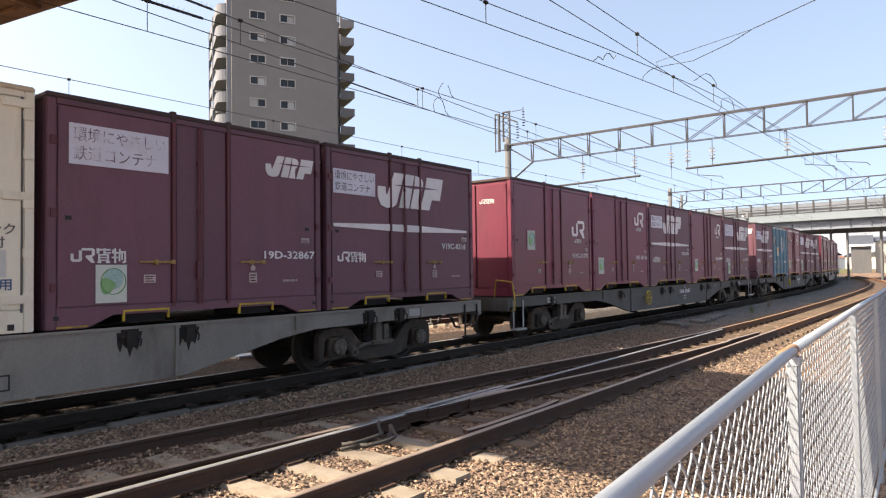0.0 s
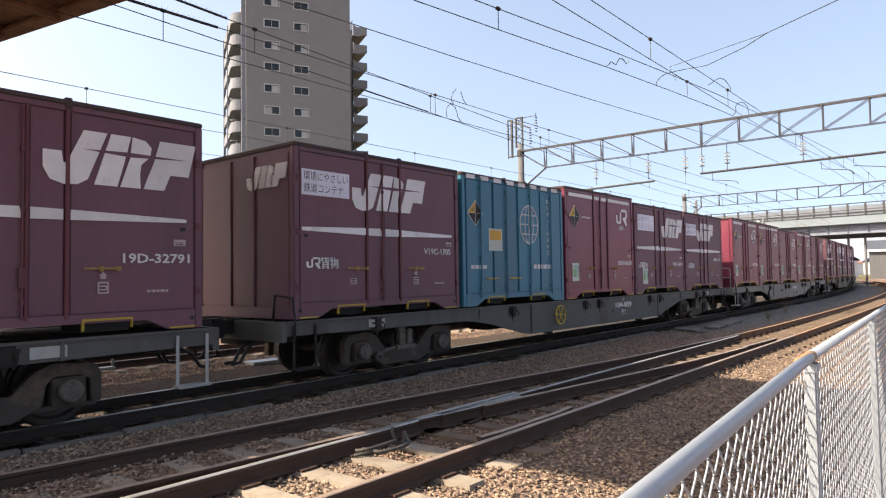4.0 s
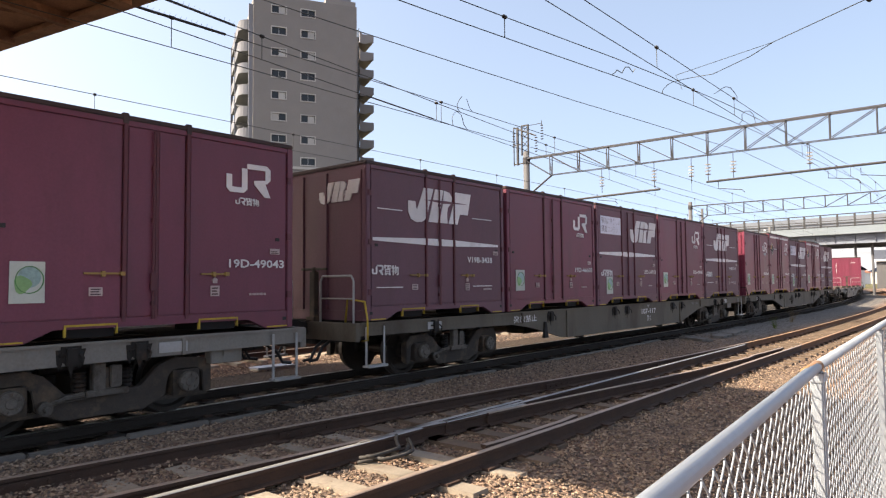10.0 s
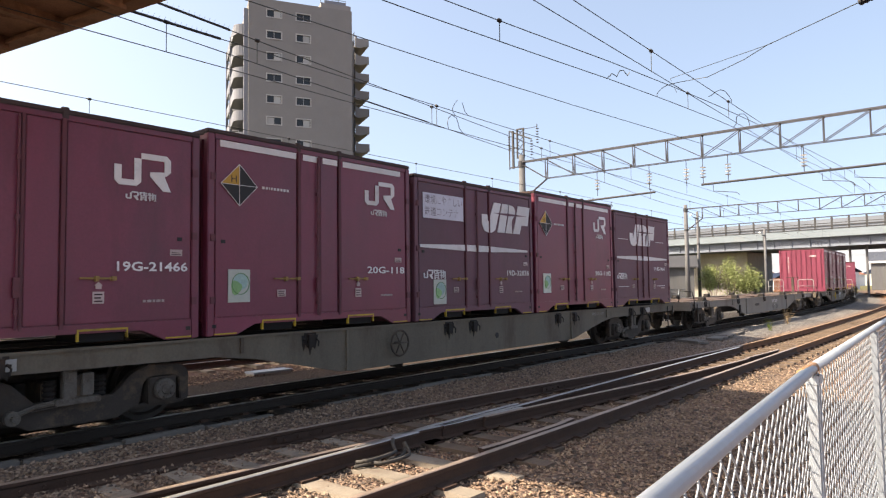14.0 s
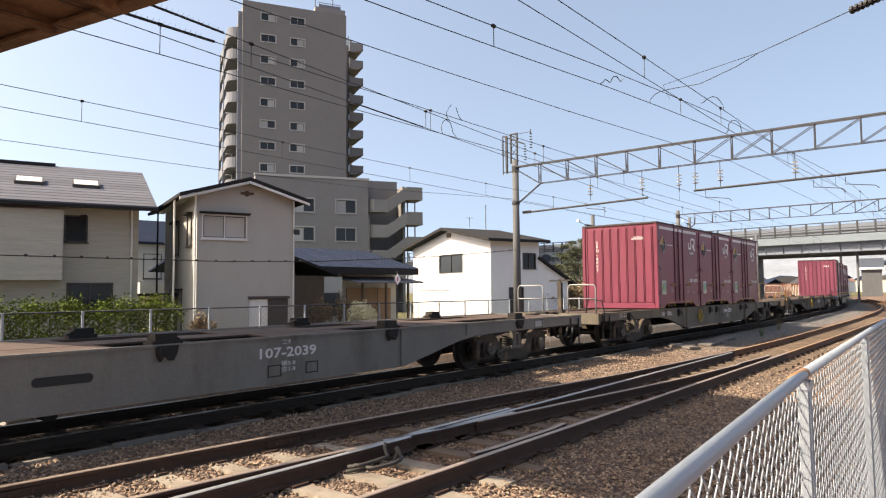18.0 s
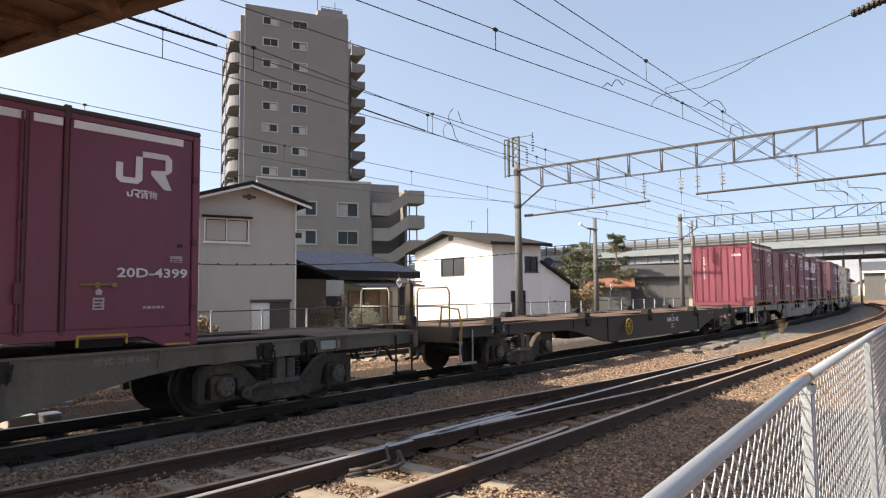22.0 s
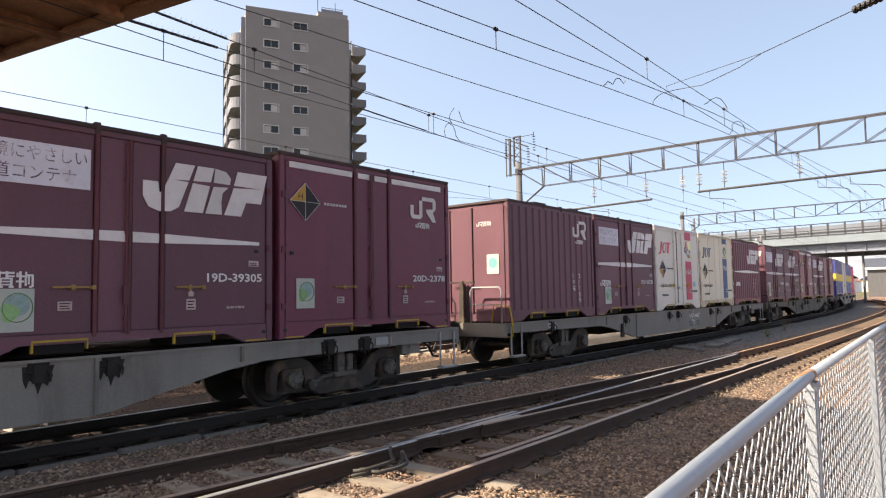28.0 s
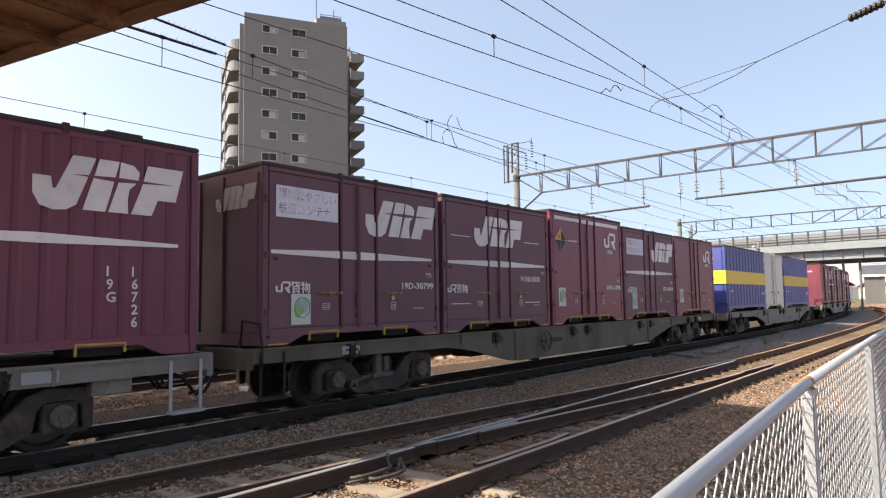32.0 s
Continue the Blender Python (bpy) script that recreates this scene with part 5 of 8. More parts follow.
    for a in range(3):
        c, s = math.cos(a * math.pi / 3), math.sin(a * math.pi / 3)
        hw.tube((-0.19 * c, 0, -0.19 * s), (0.19 * c, 0, 0.19 * s), 0.012, 6)
    hw.tube((0, 0, 0), (0, 0.12, 0), 0.02, 8)
    out["hand_wheel"] = hw.mesh("hand_wheel", M["yellow"], smooth=True)
    out["hand_wheel_dark"] = hw.mesh("hand_wheel", M["bogie"], smooth=True)
    # bogie
    bg = Shape()
    for y0, y1 in ((-1.02, -0.90), (0.90, 1.02)):
        side = bogie_side(y0, y1)
        bg.add(side.v, side.f)
    bg.box(-0.30, 0.30, -0.88, 0.88, 0.30, 0.60).box(-0.45, 0.45, -0.35, 0.35, 0.58, 0.68).box(-0.14, 0.14, -1.08, -0.86, 0.40, 0.68).box(-0.14, 0.14, 0.86, 1.08, 0.40, 0.68).box(-1.26, 1.26, -1.0, -0.92, 0.22, 0.27).tube((-0.5, -1.06, 0.36), (0.1, -1.06, 0.40), 0.03, 8)
    out["bogie"] = bg.mesh("bogie", M["bogie"], 0.018)
    cap = Shape().lathe([(0.0, -1.155), (0.05, -1.155), (0.06, -1.145), (0.112, -1.145), (0.125, -1.13), (0.125, -1.09)], 18, (0, 0, WHEEL_R), "y")
    for i in range(6):
        a = i * math.pi / 3 + 0.3
        cap.tube((0.088 * math.cos(a), -1.162, WHEEL_R + 0.088 * math.sin(a)), (0.088 * math.cos(a), -1.14, WHEEL_R + 0.088 * math.sin(a)), 0.016, 6)
    out["bearing_cap"] = cap.mesh("bearing_cap", M["bearing"])
    bo = Shape().box(-0.17, -0.03, -1.12, -1.03, 0.44, 0.74).box(0.02, 0.15, -1.115, -1.03, 0.46, 0.70).box(-0.24, 0.22, -1.13, -1.02, 0.38, 0.45)
    bo.tube((-0.62, -1.10, 0.31), (-0.62, -1.00, 0.31), 0.075, 12).tube((-0.62, -1.16, 0.31), (-0.62, -1.00, 0.31), 0.035, 8).pipe([(-0.62, -1.07, 0.33), (-0.40, -1.07, 0.40), (-0.2, -1.07, 0.42)], 0.03, 6)
    out["bolster_end"] = bo.mesh("bolster_end", M["bearing"], 0.01)
    prof = []
    for z in range(5):
        prof += [(0.055, 0.42 + z * 0.05), (0.078, 0.445 + z * 0.05)]
    out["spring"] = Shape().lathe(prof, 10).mesh("spring", M["under"])
    boxs = Shape()
    boxs.box(-0.17, 0.17, -1.06, -0.88, 0.26, 0.56).lathe([(0.13, -1.06), (0.13, -1.10), (0.10, -1.13), (0.04, -1.13)][::-1], 14, (0, 0, WHEEL_R), "y")
    out["axle_box"] = boxs.mesh("axle_box", M["bogie"], 0.01)
    shoe = Shape().box(-0.05, 0.05, -0.66, -0.50, 0.25, 0.6).box(-0.05, 0.05, 0.50, 0.66, 0.25, 0.6).box(-0.03, 0.03, -0.7, 0.7, 0.30, 0.36)
    out["brake_beam"] = shoe.mesh("brake_beam", M["under"])
    ws = Shape()
    for sgn in (-1, 1):
        prof = [(0.085, 0.46), (0.12, 0.50), (0.30, 0.50), (0.36, 0.485), (0.445, 0.485), (0.445, 0.515), (WHEEL_R, 0.53), (WHEEL_R - 0.006, 0.61), (0.36, 0.615), (0.33, 0.58), (0.13, 0.56), (0.12, 0.64), (0.08, 0.64)]
        ws.lathe([(r, sgn * h) for r, h in (prof if sgn > 0 else prof[::-1])], 28, axis="y")
    ws.lathe([(0.075, -0.98), (0.075, 0.98)], 10, axis="y")
    for i in range(6):
        a = i * math.pi / 3
        ws.tube((0.22 * math.cos(a), -0.60, 0.22 * math.sin(a)), (0.22 * math.cos(a), -0.555, 0.22 * math.sin(a)), 0.03, 6)
    out["wheelset"] = ws.mesh("wheelset", M["wheel"], smooth=False)
    return out


WHEELS = []


def wagon(k, paint_name, number, rail_style):
    paint = M[paint_name]
    if paint_name not in WAGON_MESH:
        WAGON_MESH[paint_name] = wagon_parts(paint)
    P = WAGON_MESH[paint_name]
    look_ = {"frame_grey": "grey", "frame_dark": "grimy dark grey-green", "frame_brown": "brown-stained grey", "frame_black": "soot-black"}[paint_name]
    load = "empty" if k in (6, 8) else "loaded"
    w = thing("flat_wagon", look_ + " steel container flat wagon on two bogies, " + load, "flat wagon", "wagons of the train")
    part("side_sill", P["near_sill"], None, w)
    part("side_sill", P["far_sill"], None, w)
    for nm in ("centre_sill", "deck_beam", "deck_edge"):
        part(nm, P[nm], None, w)
    for x in (-3.4, 3.4, -5.2, 5.2, -7.9, 7.9):
        part("stiffener", P["stiffener" if abs(x) < 4 else "short_stiffener"], None, w, at=pose(x, 0, 0))
    for x in (-7.6, 7.6):
        part("brake_pipe", P["brake_pipe"], None, w, at=pose(x, 0, 0))
    for i in range(13) if load == "empty" else range(0, 13, 2):
        part("cross_beam", P["cross_beam"], None, w, at=pose(-9.0 + i * 1.5, 0, 0))
    for x in (-8.7, -4.9, -1.9, 1.9, 4.9, 8.7):
        part("deck_plate", P["deck_plate"], None, w, "rusty brown deck plate", at=pose(x, 0, 0))
    for i in range(5):
        for e in (1.23,) if k in (6, 8) else (0.87, 1.59):
            for y, rz in ((-1.12, 0), (1.12, 180)) if load == "empty" else ((-1.12, 0),):
                x = FIRST_SLOT + i * PITCH + e - WAGON / 2
                if k not in (6, 8) and (0.4 < x < 1.85 or -5.8 < x < -4.5 or abs(x) > 8.2):
                    continue
                part("container_lock", P["container_lock_big" if k in (6, 8) else "container_lock"], None, w, at=pose(x, y, 0.975 if k in (6, 8) else 0.90, 0, 0, rz))
    for x, rz in ((-9.68, 0), (9.68, 180)):
        part("end_beam", P["end_beam"], None, w, at=pose(x, 0, 0))
        part("coupler", P["coupler"], None, w, "dark knuckle coupler", at=pose(x, 0, 0, 0, 0, rz))
        for y in (-0.55, -0.4, 0.45):
            part("brake_hose", P["brake_hose"], None, w, at=pose(x, 0, 0, 0, 0, rz) @ pose(0, y, 0))
    for x in (-9.35, 9.35):
        st = "step" if k in (1, 3, 4, 8, 9, 10) else "step_dark"
        for y, rz in ((-1.24, 0), (1.24, 180)):
            part("step", P[st], None, w, "pale grey ladder step" if st == "step" else "grimy ladder step", at=pose(x, y, 0, 0, 0, rz))
    if k in (1, 4, 8, 10):
        part("grab_rail", P["grab_rail"], None, w, "yellow grab rail", at=pose(-9.55, 0, 0))
    else:
        part("grab_rail", P["grab_rail_dark"], None, w, "dark grab rail", at=pose(-9.55, 0, 0))
    if rail_style:
        for nm in ("end_loop", "end_loop_far"):
            part("handrail", P[nm], None, w, "grey tube handrail at the wagon's end", at=pose(-9.70, 0, 0))
        part("brake_column", P["brake_column"], None, w, "dark hand brake column with a cross handle", at=pose(-9.60, -0.10, 0))
    if k in (3, 4, 9, 10):
        part("valve_box", P["valve_box"], None, w, "grey brake valve box", at=pose(8.55, -1.10, 0))
    part("air_tank", P["air_tank"], None, w, at=pose(1.2, 0.75, 0.52))
    part("brake_gear", P["brake_gear"], None, w, at=pose(-1.0, -0.6, 0.30))
    if k in (0, 1, 2, 5, 7, 8, 11):
        part("hand_wheel", P["hand_wheel"] if k in (1, 2, 7, 8) else P["hand_wheel_dark"], None, w, "yellow hand brake wheel" if k in (1, 2, 7, 8) else "grimy dark hand brake wheel", at=pose(-2.38, -1.36, 0.69))
    for bx in (-7.1, 7.1):
        b = part("bogie", P["bogie"], None, w, "dusty cast steel bogie", at=pose(bx, 0, 0))
        for x in (-0.25, 0.25):
            for y in (-0.98, 0.98):
                part("spring", P["spring"], None, b, at=pose(x, y, 0))
        for ax in (-0.95, 0.95):
            ws = part("wheelset", P["wheelset"], None, b, at=pose(ax, 0, WHEEL_R))
            WHEELS.append((ws, k, ax))
            part("axle_box", P["axle_box"], None, b, at=pose(ax, 0, 0))
            if k < 12:
                part("bearing_cap", P["bearing_cap"], None, b, "worn grey bearing cap with bolts", at=pose(ax, 0, 0))
            part("axle_box", P["axle_box"], None, b, at=pose(ax, 0, 0, 0, 0, 180))
        if k < 12:
            part("bolster_end", P["bolster_end"], None, b, at=pose(0, 0, 0))
        part("brake_beam", P["brake_beam"], None, b, at=pose(-0.42, 0, 0))
        part("brake_beam", P["brake_beam"], None, b, at=pose(0.42, 0, 0))
    ink = M["white"]
    if number:
        part("lettering", lettering("コキ", 0.085, ink), None, w, at=pose(1.02, -1.2365, 0.87))
        part("lettering", lettering(number, 0.185, ink, 0.96, 0.02), None, w, "white wagon number", at=pose(0.76 if number == "107-447" else 0.65, -1.2365, 0.70))
        part("lettering", lettering("積5.0", 0.07, ink, 0.24), None, w, at=pose(1.0, -1.2365, 0.585))
        part("lettering", lettering("空1.8", 0.07, ink, 0.24), None, w, at=pose(1.0, -1.2365, 0.505))
    if k in (4, 7):
        part("lettering", lettering("突放禁止", 0.15, ink, 0.86), None, w, at=pose(-5.50, -1.2365, 0.78))
    part("lettering", lettering("形式 コキ104" if number.startswith("104") else "形式 コキ107", 0.085, M["dim_white"], 0.62, 0.01), None, w, at=pose(4.45, -1.2365, 0.84))
    if k == 8:
        part("blue_plate", Shape().box(8.72, 9.08, -0.012, 0.0, 0.80, 0.945), M["blue_plate"], w, "blue enamel plate", at=pose(0, -1.2365, 0))
        part("lettering", lettering("A", 0.13, ink, None, 0.02), None, w, at=pose(8.46, -1.2365, 0.81))
    if k in (6, 7, 8):
        part("lettering", lettering("荷重 40.5t", 0.085, ink, 0.46), None, w, at=pose(-8.5, -1.2365, 0.92))
        part("lettering", lettering("自重 18.7t", 0.085, ink, 0.46), None, w, at=pose(-8.5, -1.2365, 0.83))
    if k in (1, 2, 5, 7, 8):
        part("drain_hole", Shape().lathe([(0.055, -0.004), (0.055, 0.0), (0.0, 0.001)], 14, (0.48, 0, 0.625), "y"), M["black_mark"], w, at=pose(0, -1.2365, 0))
    if k in (3, 6, 9, 11):
        part("brake_slot", flat([(-1.77 + (0.25 if a > 0 else -0.25) + a * 0.05, 0.685 + b * 0.05) for a, b in rings(16, 1.0, 0, 0, 0.2, 6.4832)], -0.006), M["black_mark"], w, "dark slot for the hand brake", at=pose(0, -1.2365, 0))
    if k in (3, 4, 6, 9, 10):
        part("brake_bracket", Shape().prism([(-4.44, 0.40), (-4.26, 0.40), (-4.30, 0.58), (-4.32, 0.74), (-4.38, 0.74), (-4.40, 0.58)], "y", -0.05, 0.0), M["under"], w, "dark brake lever bracket", at=pose(0, -1.2365, 0))
    if paint_name == "frame_grey":
        for x in (0.78, 1.42):
            s = Shape()
            for a, b, c, d in ((0, 0.22, 0, 0.015), (0, 0.22, 0.145, 0.16), (0, 0.015, 0, 0.16), (0.205, 0.22, 0, 0.16)):
                s.box(x + a, x + b, -0.004, 0.004, 0.44 + c, 0.44 + d)
            part("small_text", s, M["black_mark"], w, at=pose(0, -1.2365, 0))
    for x in (7.6,) if k in (6, 7, 8) else (-8.1, 7.6):
        part("label_plate", Shape().box(x, x + 0.35, -0.016, 0.0, 0.80, 0.92), M["rail_grey"], w, at=pose(0, -1.2365, 0))
    MOVING.append((w, k, Matrix.Identity(4)))
    return w


def slot(i):
    return FIRST_SLOT + i * PITCH


# wagon by wagon: paint, number, handrail, and the boxes in its five slots
TRAIN = (
    ("frame_grey", "", False, ((2, "cream_plain", ""), (3, "jrfn", "19D-32867"), (4, "jrfc", "V19C-8316"))),
    ("frame_dark", "104-1041", False, ((0, "jrlow", "V19C-11771"), (1, "jr_dull", "19D-50136"), (2, "jrfc", "V19C-4908"), (3, "jr_dull", "19D-45399"), (4, "jrfs", "19D-32791"))),
    ("frame_dark", "104-859", False, ((0, "jrfc", "V19C-1705"), (1, "teal", "RSV-16043"), (2, "jr20", "20D-5650"), (3, "jrfs", "19D-34761"), (4, "jrfc", "V19C-1319"))),
    ("frame_grey", "107-1465", True, ((0, "jr20g", "20D-7654"), (1, "jr20", "20D-12882"), (2, "jr", "19D-42843"), (3, "jr20", "20D-3831"), (4, "jr_dull", "19D-49043"))),
    ("frame_brown", "107-117", True, ((0, "jrf", "V19B-3438"), (1, "jr_dull", "19D-46603"), (2, "jrfs", "19D-34918"), (3, "jr_dull", "19D-49064"), (4, "jrf", "V19B-311"))),
    ("frame_brown", "", False, ((0, "jr", "19G-21466"), (1, "jr20", "20G-118"), (2, "jrfs", "19D-32836"), (3, "jr20", "20G-1102"), (4, "jrf", "V19C-1414"))),
    ("frame_grey", "107-2039", False, ()),
    ("frame_brown", "104-250", True, ((1, "jr20", "20D-6007"), (2, "jr20g", "20G-2836"), (3, "jr20", "20D-4399"))),
    ("frame_black", "104-2142", True, ()),
    ("frame_grey", "107-1822", False, ((0, "jr20_dull", "20G-2604"), (1, "jr_dull", "19D-44120"), (2, "jr20g_dull", "20G-2560"), (3, "jrfs", "19D-39305"), (4, "jr20_dull", "20D-2378"))),
    ("frame_grey", "107-447", True, ((0, "g_jr", "19G-21159"), (1, "jrfs", "19D-36128"), (2, "jot_r", "UR19A-11949"), (3, "jot_b", "UR19A-801"), (4, "g_jrf", "19G-16726"))),
    ("frame_brown", "", False, ((0, "jrfs", "19D-30799"), (1, "jrf", "V19B-5835"), (2, "jr20", "20G-1208"), (3, "jrfs", "19D-36204"), (4, "jr", ""))),
    ("frame_grey", "", False, ((0, "blue20", ""), (6.55, "plain_white", ""), (10.55, "blue20", ""))),
    ("frame_grey", "", False, ((0, "jr_dull", ""), (1, "jrf", ""), (2, "jr20_dull", ""), (3, "jr_dull", ""), (4, "jrfs", ""))),
    ("frame_grey", "", False, ((0, "jrf", ""), (1, "jr", ""), (2, "jrfs", ""), (3, "jr", ""), (4, "jr20", ""))),
)
for k, (paint_name, number, rail_style, boxes) in enumerate(TRAIN):
    wagon(k, paint_name, number, rail_style)
    for i, style, box_number in boxes:
        container(style, box_number, k, slot(i) if i <= 4 else i)


DRIFT = {9: ((27, 29), (0, 0.10)), 10: ((29, 31), (0, 0.16))}      # wagons that fall back as the couplings stretch
SLACK = {5: 0.50, 9: 0.42, 10: -0.17, 11: 0.12}      # play in the couplings: metres that a wagon runs ahead


def wagon_pose(k, t):
    """Both bogies stand on the line."""
    mid = HEAD + WAGON * k - SPEED * t + WAGON / 2 - SLACK.get(k, 0.0) + float(np.interp(t, (0, 26, 28, 30, 31, 32), (0, 0, 0.14, 0.27, 0.42, 0.50))) + float(np.interp(t, *DRIFT.get(k, ((0, 32), (0, 0)))))
    x0, y0, _ = on_line(mid - 7.1, TRACK_Y)
    x1, y1, _ = on_line(mid + 7.1, TRACK_Y)
    return pose((x0 + x1) / 2, (y0 + y1) / 2, 0, 0, 0, math.degrees(math.atan2(y1 - y0, x1 - x0)))


def motions():
    for ob, k, m in MOVING:
        walk(ob, [(t, wagon_pose(k, t) @ m) for t in range(33)])
    # wheels roll under the wagons that come near: 0.1 s is just under a quarter turn
    for ws, k, ax in WHEELS:
        if k <= 11:
            turn = math.degrees(SPEED * 0.1 / WHEEL_R)
            walk(ws, [(i * 0.1, Matrix.Translation((ax, 0, WHEEL_R)) @ pose(0, 0, 0, 0, -turn * i, 0)) for i in range(321)])


# ---- beyond the line: houses, the tower block, the road bridge ----
M["stucco"] = surface("coursed_grey_beige_siding", (0.40, 0.375, 0.33), 0.85, 0, 0.16, 2.2, 40, (0.30, 0.275, 0.24), 0.22, 1.6, (0.5, 0.5, 5.0), 0.35)
M["stucco_grey"] = surface("pale_grey_stucco", (0.39, 0.38, 0.35), 0.85, 0, 0.07, 1.0, 50, (0.33, 0.31, 0.28), 0.1, 0.6, (1, 1, 0.4), 0.2)
M["white_wall"] = surface("white_rendered_wall", (0.63, 0.63, 0.635), 0.8, 0, 0.05, 1.0, 50, (0.6, 0.59, 0.57), 0.06, 0.6, (1, 1, 0.4), 0.15)
M["tower_tile"] = surface("brown_grey_facade_tile", (0.190, 0.181, 0.176), 0.85, 0, 0.10, 0.5, 8, (0.165, 0.150, 0.140), 0.2, 0.3, bump=0.1)
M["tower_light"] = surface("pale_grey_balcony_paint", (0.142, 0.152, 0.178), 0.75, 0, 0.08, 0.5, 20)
M["tower_trim"] = surface("pale_grey_window_surround", (0.36, 0.35, 0.335), 0.75, 0, 0.08, 0.5, 20)
M["roof_grey"] = surface("grey_slate_roof", (0.118, 0.122, 0.142), 0.9, 0, 0.12, 1.5, 30, bump=0.1, spec=0.1)
M["roof_blue"] = surface("blue_metal_roof", (0.022, 0.031, 0.054), 0.95, 0.0, 0.14, 0.8, 30, (0.034, 0.042, 0.064), 0.2, spec=0.05)
M["roof_brown"] = surface("dark_roof_edge", (0.028, 0.027, 0.028), 0.9, 0, 0.15, spec=0.08)
M["roof_orange"] = surface("orange_roof", (0.20, 0.085, 0.055), 0.7, 0, 0.12, 1.5)
M["window"] = glass_dark("dark_window_glass")
M["curtain"] = surface("pale_curtain", (0.34, 0.34, 0.33), 0.9, 0, 0.1, 6, 40, bump=0)
M["alu"] = surface("white_window_frame", (0.62, 0.62, 0.60), 0.5, 0, 0.06, bump=0)
M["alu_dark"] = surface("brown_window_frame", (0.05, 0.042, 0.038), 0.5, 0, 0.1, bump=0)
M["wood_dark"] = surface("weathered_brown_boards", (0.11, 0.075, 0.05), 0.85, 0, 0.25, 3, 50, bump=0.2)
# lighter than wood_dark: the sun on the porch doors is in the colour
M["wood_sunlit"] = surface("sunlit_brown_boards", (0.25, 0.155, 0.095), 0.8, 0, 0.25, 3, 50, (0.12, 0.07, 0.045), 0.25, 4, (6, 6, 0.3), 0.2)
M["leaf"] = surface("spring_leaves", (0.095, 0.130, 0.024), 0.85, 0, 0.35, 1.6, 20, bump=0, per_object=0.1, spec=0.1)
M["leaf_dry"] = surface("dry_brown_twigs", (0.21, 0.15, 0.085), 0.8, 0, 0.3, 1.6, 20, bump=0)
M["leaf_yellow"] = surface("yellow_green_leaves", (0.20, 0.235, 0.085), 0.6, 0, 0.3, 1.6, 20, bump=0)
M["leaf_pine"] = surface("pine_needles", (0.052, 0.062, 0.036), 0.7, 0, 0.3, 1.6, 20, bump=0)
M["leaf_flower"] = surface("pale_yellow_blossom", (0.68, 0.64, 0.42), 0.7, 0, 0.3, 1.6, 20, bump=0)
M["bark"] = surface("grey_brown_bark", (0.12, 0.09, 0.07), 0.9, 0, 0.25, 6, 50, bump=0.4)
M["paint_white"] = surface("white_road_sign_paint", (0.75, 0.75, 0.75), 0.5, 0, 0.05, bump=0)
M["parapet_grey"] = surface("dark_grey_parapet_paint", (0.022, 0.024, 0.028), 0.6, 0, 0.12, 1.0, 20, (0.07, 0.06, 0.05), 0.2, 0.8)
M["screen_grey"] = surface("grey_noise_screen", (0.110, 0.130, 0.160), 0.7, 0, 0.12, 0.6, 15, (0.12, 0.12, 0.12), 0.15, 0.4)
M["bridge_grey"] = surface("pale_bridge_girder_paint", (0.125, 0.148, 0.185), 0.6, 0, 0.1, 0.5, 15, (0.17, 0.18, 0.20), 0.12, 0.4)
# blue-grey base colour carries the haze of distance
M["hill"] = surface("hazy_wooded_hill", (0.20, 0.225, 0.26), 0.95, 0, 0.25, 0.02, 0.2, bump=0)
GZ = -0.66             # ground level among the houses


def wall_with_openings(w, h, openings, mat_, parent, at, thick=0.14, z0=0.0, name="wall", label=""):
    """A wall in the local xz plane, outside facing -y; openings (x0, x1, z0, z1) go through it."""
    xs = sorted({0.0, w, *[v for o in openings for v in o[:2]]})
    zs = sorted({z0, h, *[v for o in openings for v in o[2:]]})
    s = Shape()
    for a, b in zip(xs, xs[1:]):
        for c, d in zip(zs, zs[1:]):
            if not any(o[0] < b - 1e-6 and o[1] > a + 1e-6 and o[2] < d - 1e-6 and o[3] > c + 1e-6 for o in openings):
                s.box(a, b, 0, thick, c, d)
    return part(name, s.mesh(name, mat_, weld=True), None, parent, label, at=at)


